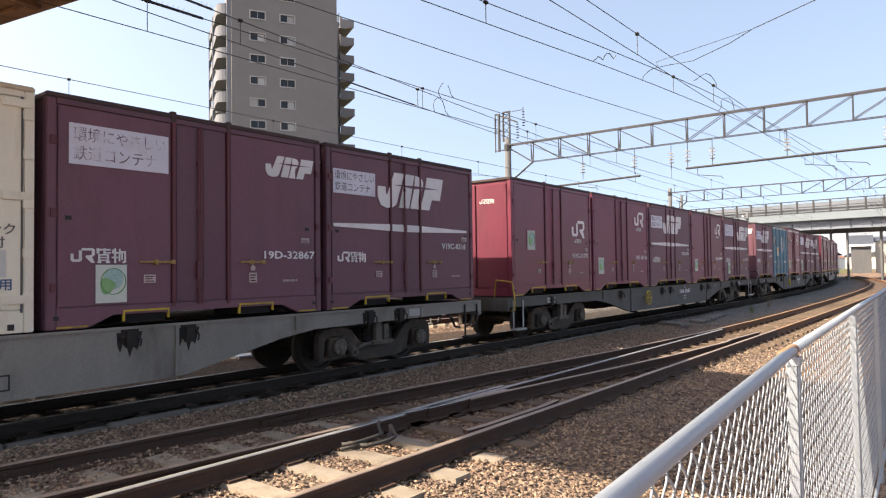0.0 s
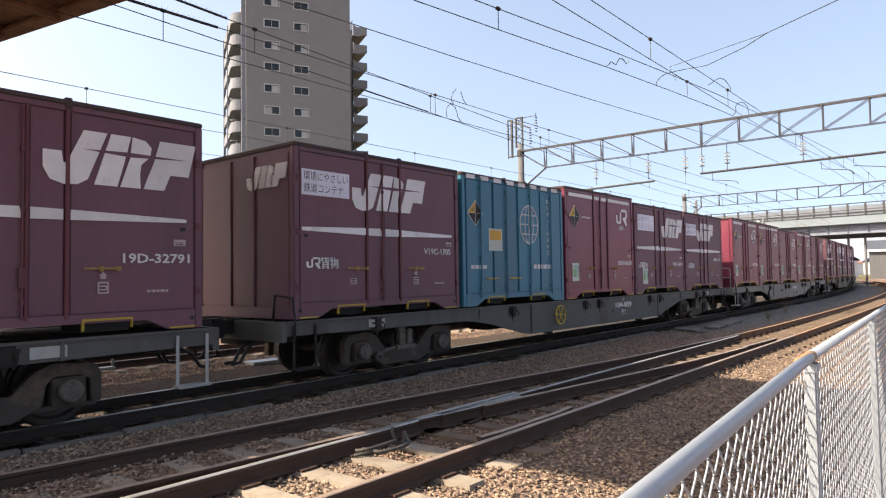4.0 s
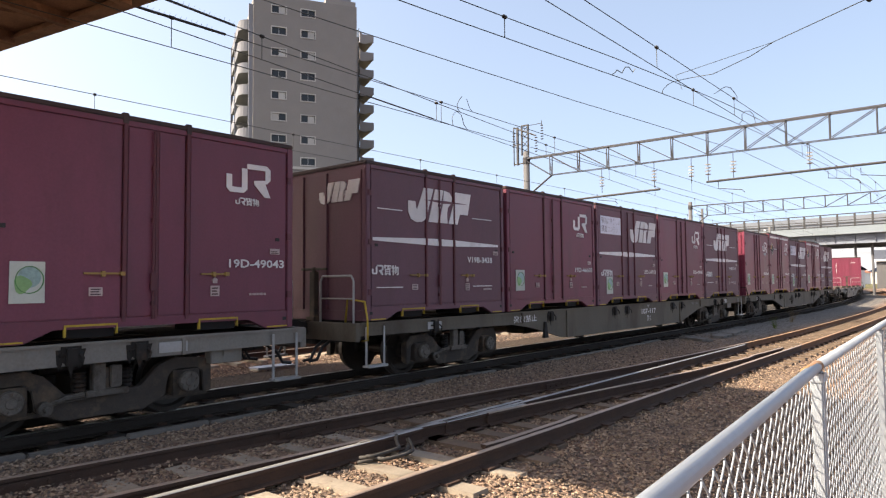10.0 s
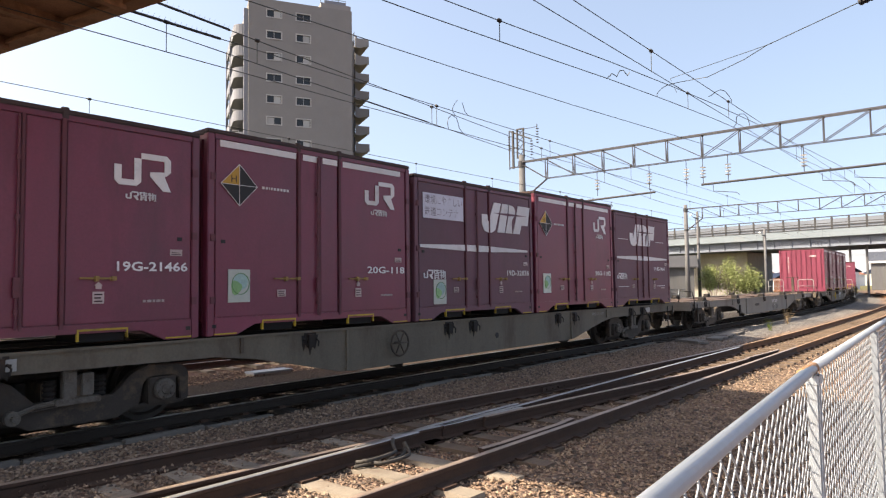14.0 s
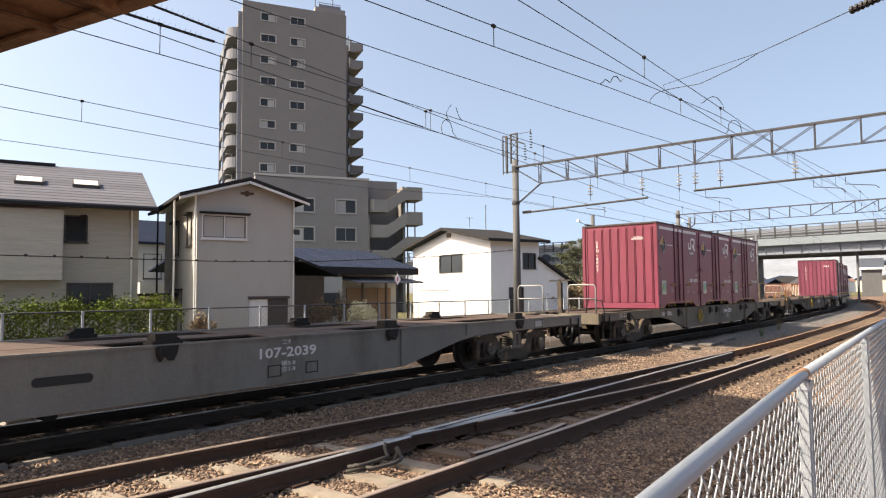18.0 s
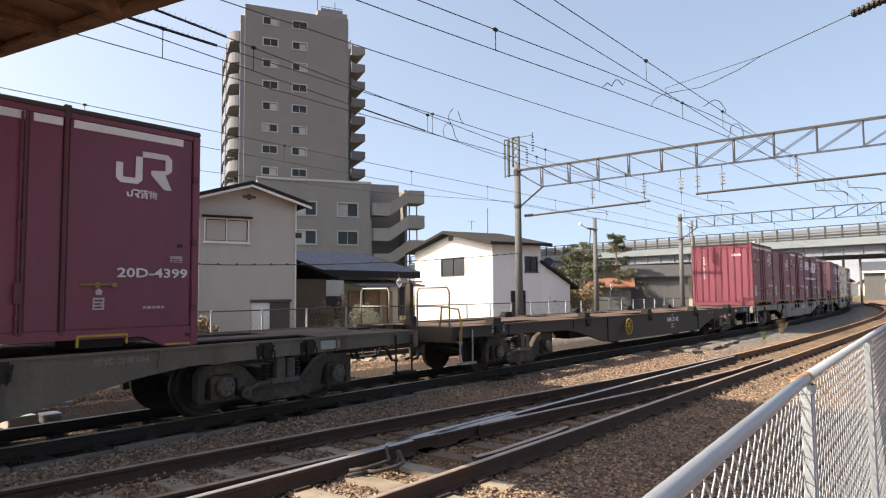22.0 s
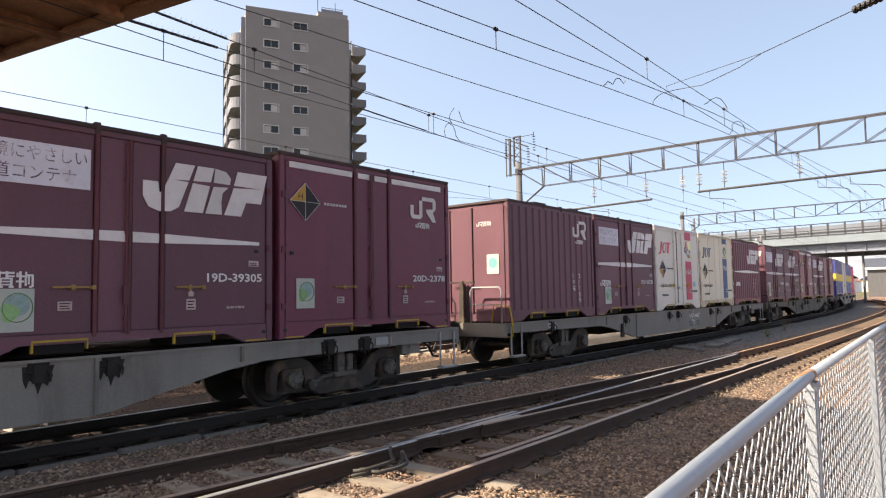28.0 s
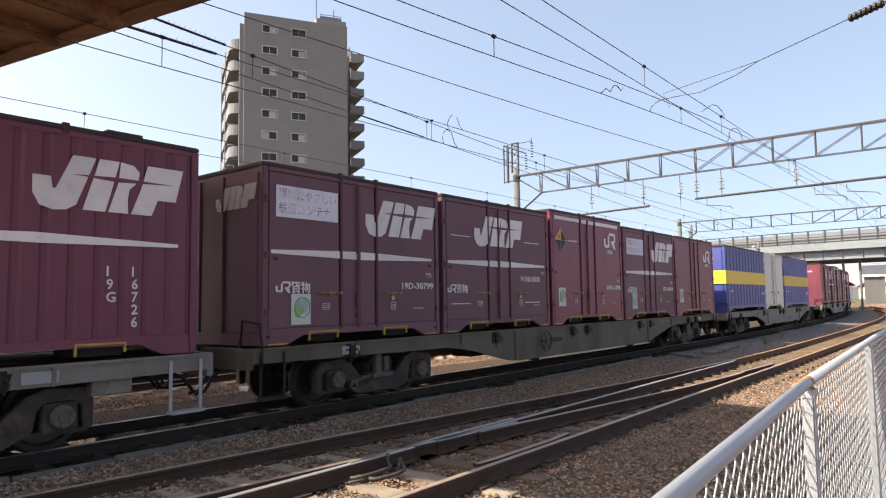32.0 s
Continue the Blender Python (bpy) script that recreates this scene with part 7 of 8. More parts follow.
def road_bridge():
    b = thing("road_bridge", "road overpass with a pale edge beam, grey girders and barred parapet", "bridge", at=pose(85.0, 11.3, 0, 0, 0, 82))
    X0, X1 = -70.0, 75.0
    part("deck", Shape().box(X0, X1, -12.7, -0.02, 6.62, 7.20), M["concrete"], b)
    part("edge_beam", Shape().box(X0, X1, 0.0, 0.30, 6.60, 7.43).mesh("edge_beam", M["bridge_pale"]), None, b, "pale grey edge beam")
    for y in (-0.45, -3.4, -6.4, -9.4, -12.4):
        part("girder", Shape().box(X0, X1, y - 0.04, y + 0.04, 5.57, 6.62).box(X0, X1, y - 0.25, y + 0.25, 5.53, 5.60), M["bridge_grey"], b, "grey steel girder")
    me = Shape().box(-0.03, 0.03, 0.06, 0.22, 5.60, 6.58).mesh("stiffener", M["bridge_grey"])
    for i in range(72):
        part("stiffener", me, None, b, at=pose(X0 + 1 + i * 2.0, -0.45, 0))
    for y in (0.12, -12.6):
        for z, h in ((8.87, 0.07), (8.14, 0.05), (7.55, 0.05)):
            part("parapet_rail", Shape().box(X0, X1, y - 0.05, y + 0.05, z - h, z + 0.03), M["parapet_grey"], b)
    me = Shape().box(-0.09, 0.09, -0.07, 0.07, 7.40, 8.90).mesh("parapet_post", M["parapet_grey"])
    for i in range(84):
        part("parapet_post", me, None, b, at=pose(0.79 + 1.72 * (i - 40), 0.12, 0))
    part("parapet_kerb", Shape().box(X0, X1, -0.3, 0.02, 7.20, 7.62), M["bridge_grey"], b)
    part("noise_screen", Shape().box(X0, X1, -12.75, -12.68, 7.2, 9.7), M["screen_grey"], b, "pale grey screen on the far side")
    for x, r in ((-0.35, 0.13), (1.3, 0.13), (-3.6, 0.15)):
        part("pier", Shape().lathe([(r, -0.6), (r, 5.53)], 12, (x, -1.5, 0)), M["mast_concrete"], b)
    part("abutment", Shape().box(14.0, X1 - 0.5, -12.4, -4.6, -0.9, 5.50), M["concrete"], b, "grey concrete abutment wall")
    for x in (-22.0,):
        for y in (-1.2, -6.4, -11.6):
            part("pier", Shape().lathe([(0.45, -0.6), (0.45, 5.0)], 14, (x, y, 0)), M["concrete"], b)
        part("pier_cap", Shape().box(x - 0.6, x + 0.6, -12.6, -0.2, 4.95, 5.52), M["concrete"], b)
    return b


M["bridge_pale"] = surface("pale_bridge_edge_paint", (0.150, 0.188, 0.218), 0.7, 0, 0.12, 0.6, 15, (0.19, 0.185, 0.175), 0.15, 0.4)
M["roof_far"] = surface("blue_grey_sheet_roof", (0.055, 0.065, 0.085), 0.6, 0, 0.12, 1.0, 20)
M["roof_slate"] = surface("dark_slate_roof", (0.042, 0.044, 0.050), 0.8, 0, 0.15, 1.0, 20)
road_bridge()


# ---- plants ----
def leaves(blobs, n, size, seed, mat_, name="crown", flat_=0.6):
    """A crown of n small leaf clumps, scattered in and on ellipsoids (x, y, z, rx, ry, rz)."""
    rng = np.random.default_rng(seed)
    vol = np.array([b[3] * b[4] * b[5] for b in blobs])
    pick = rng.choice(len(blobs), n, p=vol / vol.sum())
    V, Fc = [], []
    for i in pick:
        b = blobs[i]
        d = rng.normal(size=3)
        d /= np.linalg.norm(d)
        r = rng.random() ** 0.45 * (1 + 0.16 * math.sin(5 * d[0] + 3 * d[2] + i))
        c = np.array(b[:3]) + d * r * np.array(b[3:])
        u = rng.normal(size=3)
        u /= np.linalg.norm(u)
        w = np.cross(u, rng.normal(size=3))
        w /= np.linalg.norm(w) + 1e-9
        s = size * rng.uniform(0.5, 1.3)
        k = len(V)
        V += [c - u * s, c + w * s * flat_ - u * s * 0.1, c + u * s, c - w * s * flat_ + u * s * 0.15]
        Fc.append((k, k + 1, k + 2, k + 3))
    me = bpy.data.meshes.new(name)
    me.from_pydata([tuple(v) for v in V], [], Fc)
    me.materials.append(mat_)
    return me


def twigs(parent, n, h, spread, seed, r=0.02, mat_="bark"):
    rng = np.random.default_rng(seed)
    s = Shape()
    for i in range(n):
        a, k = rng.uniform(0, 6.28), rng.uniform(0.3, 1.0) * spread
        p = Vector((rng.normal() * 0.08, rng.normal() * 0.08, -0.1))
        q = Vector((math.cos(a) * k * 0.5, math.sin(a) * k * 0.5, h * rng.uniform(0.4, 0.7)))
        e = Vector((math.cos(a) * k, math.sin(a) * k, h * rng.uniform(0.75, 1.1)))
        s.tube(p, q, r, 5, r * 0.7).tube(q, e, r * 0.7, 5, r * 0.25)
        for _ in range(3):
            f = q.lerp(e, rng.uniform(0.2, 0.9))
            s.tube(f, f + Vector((rng.normal() * 0.25, rng.normal() * 0.25, rng.uniform(0.1, 0.4))) * spread * 0.6, r * 0.35, 4, r * 0.15)
    tagged(part("brushwood", s, M[mat_], parent), kind="stuff")


def shrub(label, x, y, h, rx, n, size, leaf, seed, stems=9, z=GZ):
    b = thing("shrub", label, "shrub", at=pose(x, y, z))
    twigs(b, stems, h * 0.85, rx * 0.8, seed, 0.018)
    rng = np.random.default_rng(seed + 50)
    blobs = [(rng.normal() * rx * 0.35, rng.normal() * rx * 0.3, h * rng.uniform(0.45, 0.8), rx * rng.uniform(0.35, 0.6), rx * rng.uniform(0.3, 0.5), h * rng.uniform(0.2, 0.35)) for _ in range(7)]
    part("crown", leaves(blobs, n, size, seed, M[leaf]), None, b)
    return b


def hedge():
    h = thing("hedge", "dense green clipped hedge behind the wire fence", "hedge", at=pose(0, 0, GZ))
    rng = np.random.default_rng(8)
    blobs = []
    for i in range(64):
        x = 1.0 + i * 0.172
        blobs.append((x, 21.4 + rng.normal() * 0.12, 0.75, 0.36, 0.40, 0.65))
        blobs.append((x, 21.4 + rng.normal() * 0.15, 1.62 + rng.normal() * 0.10, 0.36, 0.42, 0.52))
        if rng.random() < 0.35:
            blobs.append((x, 21.2 + rng.normal() * 0.2, 2.15 + rng.normal() * 0.08, 0.10, 0.12, 0.22))
    part("foliage", leaves(blobs, 34000, 0.047, 3, M["leaf"], "foliage"), None, h)
    s = Shape()
    for i in range(30):
        x = 1.2 + i * 0.36
        s.tube((x, 21.4, -0.1), (x + rng.normal() * 0.1, 21.4, 1.5), 0.025, 5, 0.012)
    tagged(part("brushwood", s, M["bark"], h), kind="stuff")


def pine(x, y, h, seed):
    t = thing("pine_tree", "dark green pine tree with ragged layered boughs", "tree", at=pose(x, y, GZ))
    rng = np.random.default_rng(seed)
    part("trunk", Shape().tube((0, 0, -0.3), (0.1, 0, h * 0.5), 0.16, 8, 0.11).tube((0.1, 0, h * 0.5), (0.25, 0.1, h * 0.97), 0.11, 8, 0.03), M["bark"], t)
    limb, blobs = Shape(), []
    for i in range(26):
        z = h * rng.uniform(0.22, 0.97)
        a = rng.uniform(0, 6.28)
        k = (1.25 - z / h) * h * 0.34 * rng.uniform(0.6, 1.15)
        e = (math.cos(a) * k, math.sin(a) * k, z + 0.25 * k)
        limb.tube((0.1, 0, z - 0.1), e, 0.05, 5, 0.015)
        for f in (0.55, 0.95):
            blobs.append((e[0] * f, e[1] * f, z + 0.25 * k * f + 0.1, 0.55, 0.55, 0.22))
    part("limb", limb, M["bark"], t)
    part("crown", leaves(blobs, 5200, 0.16, seed, M["leaf_pine"], flat_=0.22), None, t)


hedge()
shrub("bare brown shrub with red-tipped twigs in front of the shed", 18.2, 24.6, 3.0, 1.3, 900, 0.05, "leaf_dry", 11, 16)
shrub("dry brown bush beside the fence", 18.6, 21.6, 1.9, 0.8, 1500, 0.05, "leaf_dry", 12, 12)
shrub("round bush with pale yellow blossom beside the fence", 19.9, 20.5, 1.9, 0.85, 5200, 0.05, "leaf_flower", 13)
shrub("small dry bush before the wooden doors", 22.0, 24.0, 2.2, 0.6, 900, 0.05, "leaf_dry", 14)
shrub("tall dry reeds and brush along the fence", 40.5, 24.5, 3.4, 2.2, 3800, 0.09, "leaf_dry", 15, 22)
shrub("tall dry reeds and brush along the fence", 44.5, 23.5, 3.0, 2.0, 3400, 0.09, "leaf_dry", 16, 22)
shrub("tall dry reeds and brush along the fence", 37.5, 26.5, 2.8, 1.8, 2600, 0.09, "leaf_dry", 17, 20)
shrub("yellow-green spring bush beside the line", 70.1, 22.2, 4.2, 2.2, 4000, 0.08, "leaf_yellow", 18, 18)
shrub("yellow-green spring bush beside the line", 71.3, 20.8, 4.6, 2.2, 4000, 0.08, "leaf_yellow", 19, 18)
shrub("yellow-green spring bush beside the line", 72.4, 19.4, 3.9, 2.0, 4200, 0.09, "leaf_yellow", 20, 18)
shrub("dry brown brush at the wall's foot", 12.9, 21.2, 1.5, 0.7, 1600, 0.05, "leaf_dry", 21, 12)
pine(57.5, 29.5, 7.4, 31)
pine(63.5, 29.0, 8.0, 32)
pine(60.5, 32.5, 7.0, 33)


def small_house(x, y, rz, w, d, e, r, wall, roof, label, windows=2):
    h = thing("house", label, "house", at=pose(x, y, GZ, 0, 0, rz))
    part("wall", Shape().box(0, w, 0, d, 0, e), M[wall], h)
    gable_roof(h, -0.4, w + 0.4, -0.4, d + 0.4, e, r, "x", M[roof], 0.12)
    for i in range(windows):
        window(h, w * (0.2 + 0.4 * i), w * (0.2 + 0.4 * i) + 1.2, e - 1.7, e - 0.6, pose(0, 0, 0), M["alu"], curtain=False)
    return h


small_house(64.8, 28.2, 115, 3.8, 3.0, 2.75, 3.6, "mast_concrete", "roof_orange", "low house with an orange tiled roof near the bridge")
small_house(71.0, 24.6, 112, 6.2, 4.0, 3.8, 5.0, "mast_concrete", "roof_slate", "low grey house with a dark roof near the bridge")
# buildings seen under the bridge
h = small_house(149.0, 18.0, -83.7, 3.3, 5.0, 5.7, 7.7, "mast_concrete", "roof_far", "distant grey building with a blue-grey roof and a white eave", 0)
part("eave_board", Shape().box(-0.4, 3.7, -0.50, -0.42, 5.60, 5.98), M["white_wall"], h, "white eave board")
small_house(151.3, 14.2, -83.7, 6.0, 5.0, 6.5, 7.4, "stucco_grey", "roof_far", "distant pale building under the road bridge", 1)
for x, y, w, e, r, wall, roof, label in (
        (168, 22.5, 5, 4.2, 5.6, "white_wall", "roof_blue", "distant white house seen under the bridge"),
        (176, 27.0, 6, 3.2, 4.6, "stucco", "roof_slate", "distant beige house seen under the bridge"),
        (190, 33.5, 7, 3.6, 5.0, "stucco_grey", "roof_brown", "distant pale house with a brown roof"),
        (184, 39.0, 6, 3.0, 4.4, "white_wall", "roof_blue", "distant white house seen under the bridge"),
        (205, 47.0, 8, 3.8, 5.4, "stucco_grey", "roof_orange", "distant pale house with an orange roof"),
        (198, 54.0, 7, 3.4, 5.0, "stucco", "roof_slate", "distant beige house seen under the bridge"),
        (215, 63.0, 9, 4.0, 5.8, "white_wall", "roof_slate", "distant white house seen under the bridge"),
        (222, 74.0, 9, 4.4, 6.2, "stucco_grey", "roof_blue", "distant pale house with a blue roof")):
    small_house(x, y, 60, w, 6, e, r, wall, roof, label)


def rust_fence():
    """Red-brown steel fence beyond the road bridge."""
    f = thing("steel_fence", "rust-red upright steel fence beyond the road bridge", "fence", at=pose(108.0, 20.6, -0.4, 0, 0, 27))
    for z in (0.5, 2.2):
        part("fence_rail", Shape().box(0, 20, -0.03, 0.03, z, z + 0.08), M["roof_orange"], f)
    me = Shape().box(-0.07, 0.07, -0.06, 0.06, -0.2, 2.7).mesh("pale", M["roof_orange"])
    for i in range(26):
        part("pale", me, None, f, at=pose(i * 0.78, 0, 0))


def distant_town():
    """Rows of small houses far off, too many to count."""
    rng = np.random.default_rng(21)
    mats = [M[n] for n in ("white_wall", "stucco", "stucco_grey", "roof_slate", "roof_brown", "roof_blue", "roof_orange")]
    V, Fc, idx = [], [], []
    for _ in range(150):
        a, d = radians(rng.uniform(66, 88)), rng.uniform(270, 1000)
        x, y = d * math.sin(a), d * math.cos(a)
        z = GZ + max(0.0, (d - 880) * 0.30)
        w, e, r, c = rng.uniform(4, 9), rng.uniform(3, 6.5), rng.uniform(1.2, 2.6), rng.uniform(-0.6, 0.6)
        s = Shape().box(-w, w, -4, 4, 0, e).prism([(-4.6, e), (4.6, e), (0, e + r)], "x", -w - 0.5, w + 0.5)
        n = len(V)
        V += [(x + p * math.cos(c) - q * math.sin(c), y + p * math.sin(c) + q * math.cos(c), z + h) for p, q, h in s.v]
        Fc += [tuple(i + n for i in q) for q in s.f]
        idx += [int(rng.integers(0, 3))] * 6 + [int(rng.integers(3, 7))] * 5
    me = bpy.data.meshes.new("distant_town")
    me.from_pydata(V, [], Fc)
    for m in mats:
        me.materials.append(m)
    me.polygons.foreach_set("material_index", idx)
    tagged(new("distant_town", me), "far pale houses of a town below the hills", "town", kind="stuff")


rust_fence()
distant_town()


def hills():
    """Wooded hills far off."""
    xs = np.linspace(-1.9, 1.75, 90)
    V, Fc = [], []
    for i, a in enumerate(xs):
        top = 46 + 26 * noise.fractal(Vector((a * 3.0, 0.2, 0)), 1, 2, 4)
        for d, z in ((880, -2), (930, top * 0.45), (1010, top * 0.85), (1100, top), (1300, -5)):
            V.append((d * math.sin(a + 0.6), d * math.cos(a + 0.6), z))
    for i in range(len(xs) - 1):
        for j in range(4):
            Fc.append((i * 5 + j, (i + 1) * 5 + j, (i + 1) * 5 + j + 1, i * 5 + j + 1))
    me = bpy.data.meshes.new("hills")
    me.from_pydata(V, [], Fc)
    me.polygons.foreach_set("use_smooth", [True] * len(me.polygons))
    me.materials.append(M["hill"])
    tagged(new("backdrop_hills", me), "hazy wooded hills on the horizon", "hill", kind="structure")


hills()


# ---- fences ----
def link_mesh(x0, x1, z0, z1, pitch, r, y=0.0, sides=4):
    """Woven wire: zigzag wires, each hooked into its neighbour."""
    V, Fc = [], []
    n = int((x1 - x0) / pitch)
    rows_ = int((z1 - z0) / pitch)
    for i in range(n + 1):
        pts = []
        for j in range(rows_ + 1):
            side = 1 if (i + j) % 2 else -1
            pts.append((x0 + i * pitch + side * pitch * 0.56, y, z0 + j * pitch))
            if j < rows_ and sides > 3:
                bow = 0.0012 if j % 2 else -0.0012
                pts += [(x0 + i * pitch + side * pitch * 0.36, y + bow, z0 + (j + 0.22) * pitch), (x0 + i * pitch - side * pitch * 0.36, y + bow, z0 + (j + 0.78) * pitch)]
        for a, b in zip(pts, pts[1:]):
            d = (Vector(b) - Vector(a)).normalized()
            u = d.orthogonal().normalized() * r
            w = d.cross(u)
            k = len(V)
            for q in (a, b):
                V += [tuple(Vector(q) + u * math.cos(t) + w * math.sin(t)) for t in [6.2832 * m / sides for m in range(sides)]]
            Fc += [(k + m, k + (m + 1) % sides, k + sides + (m + 1) % sides, k + sides + m) for m in range(sides)]
    return V, Fc


def near_fence():
    """Galvanised fence beside the camera, nearly along the line, with a slight bend at one post."""
    f = thing("wire_fence", "galvanised tube fence with woven wire mesh beside the track", "fence", at=pose(0.0, 0.325, 0, 0, 0, 2.5))
    Z0, Z1 = -0.15, 1.32
    joint = 2.20

    def side(x):
        return (x - joint) * 0.030 if x < joint else 0.0
    for a, b in ((-4.0, joint - 0.02), (joint + 0.02, 12.0)):
        part("top_rail", Shape().tube((a, side(a), Z1), (b, side(b), Z1), 0.0150, 16), M["galv"], f, smooth=True)
        part("bottom_rail", Shape().tube((a, side(a), Z0 + 0.12), (b, side(b), Z0 + 0.12), 0.012, 8), M["galv"], f, smooth=True)
    part("rail_sleeve", Shape().lathe([(0.0152, -0.16), (0.0158, -0.15), (0.0160, 0.035), (0.0152, 0.04)], 16, (0, 0, 0), "x"), M["sleeve_rust"], f, "rust-stained rail joint", smooth=True, at=pose(joint - 0.03, 0, Z1))
    for i in range(-3, 5):
        x = joint + i * 2.02
        part("post", Shape().box(x - 0.022, x + 0.022, side(x) - 0.016, side(x) + 0.016, Z0 - 0.4, Z1 - 0.015).mesh("post", M["galv"], 0.005), None, f)
        part("post_bracket", Shape().box(x - 0.025, x + 0.025, side(x) - 0.019, side(x) + 0.018, Z1 - 0.045, Z1 - 0.020), M["galv"], f)
    V, Fc = link_mesh(-3.9, 11.8, Z0 + 0.13, Z1 - 0.008, 0.035, 0.0021)
    V = [(x, y + side(x) + 0.020, z) for x, y, z in V]
    me = bpy.data.meshes.new("wire_mesh")
    me.from_pydata(V, [], Fc)
    me.polygons.foreach_set("use_smooth", [True] * len(me.polygons))
    me.materials.append(M["galv"])
    tagged(part("wire_mesh", me, None, f), kind="stuff")
    return f


M["sleeve_rust"] = surface("rust_stained_tube", (0.30, 0.16, 0.075), 0.75, 0.1, 0.35, 20, 60, (0.42, 0.40, 0.38), 0.30, 16)
near_fence()


def far_fence():
    f = thing("wire_fence", "low grey wire fence between the line and the houses", "fence", at=pose(0, 20.0, 0))
    Z0, Z1 = -0.45, 1.08
    part("top_rail", Shape().tube((-6, 0, Z1), (58, 0, Z1), 0.024, 8), M["galv_dull"], f, smooth=True)
    part("bottom_rail", Shape().tube((-6, 0, -0.30), (58, 0, -0.30), 0.018, 6), M["galv_dull"], f)
    me = Shape().box(-0.03, 0.03, -0.03, 0.03, -0.75, Z1 + 0.02).mesh("post", M["galv"], 0.005)
    for i in range(32):
        part("post", me, None, f, at=pose(-5.63 + i * 2.0, -0.05, 0))
    V, Fc = link_mesh(-5.6, 57, -0.3, Z1 - 0.02, 0.10, 0.0026, 0, 3)
    m = bpy.data.meshes.new("wire_mesh")
    m.from_pydata(V, [], Fc)
    m.materials.append(M["galv_dull"])
    tagged(part("wire_mesh", m, None, f), kind="stuff")


far_fence()


# ---- masts, gantries and lines ----
def insulator(s, x, y, z, n=4, axis="z", r=0.07, step=0.075):
    for i in range(n):
        prof = [(0.02, 0.0), (r, 0.015), (r * 0.9, 0.03), (0.02, 0.055)]
        if axis == "z":
            s.lathe([(a, -b - i * step) for a, b in prof][::-1], 10, (x, y, z))
        else:
            s.lathe([(a, b + i * step) for a, b in prof], 10, (x, y, z), axis)
    return s


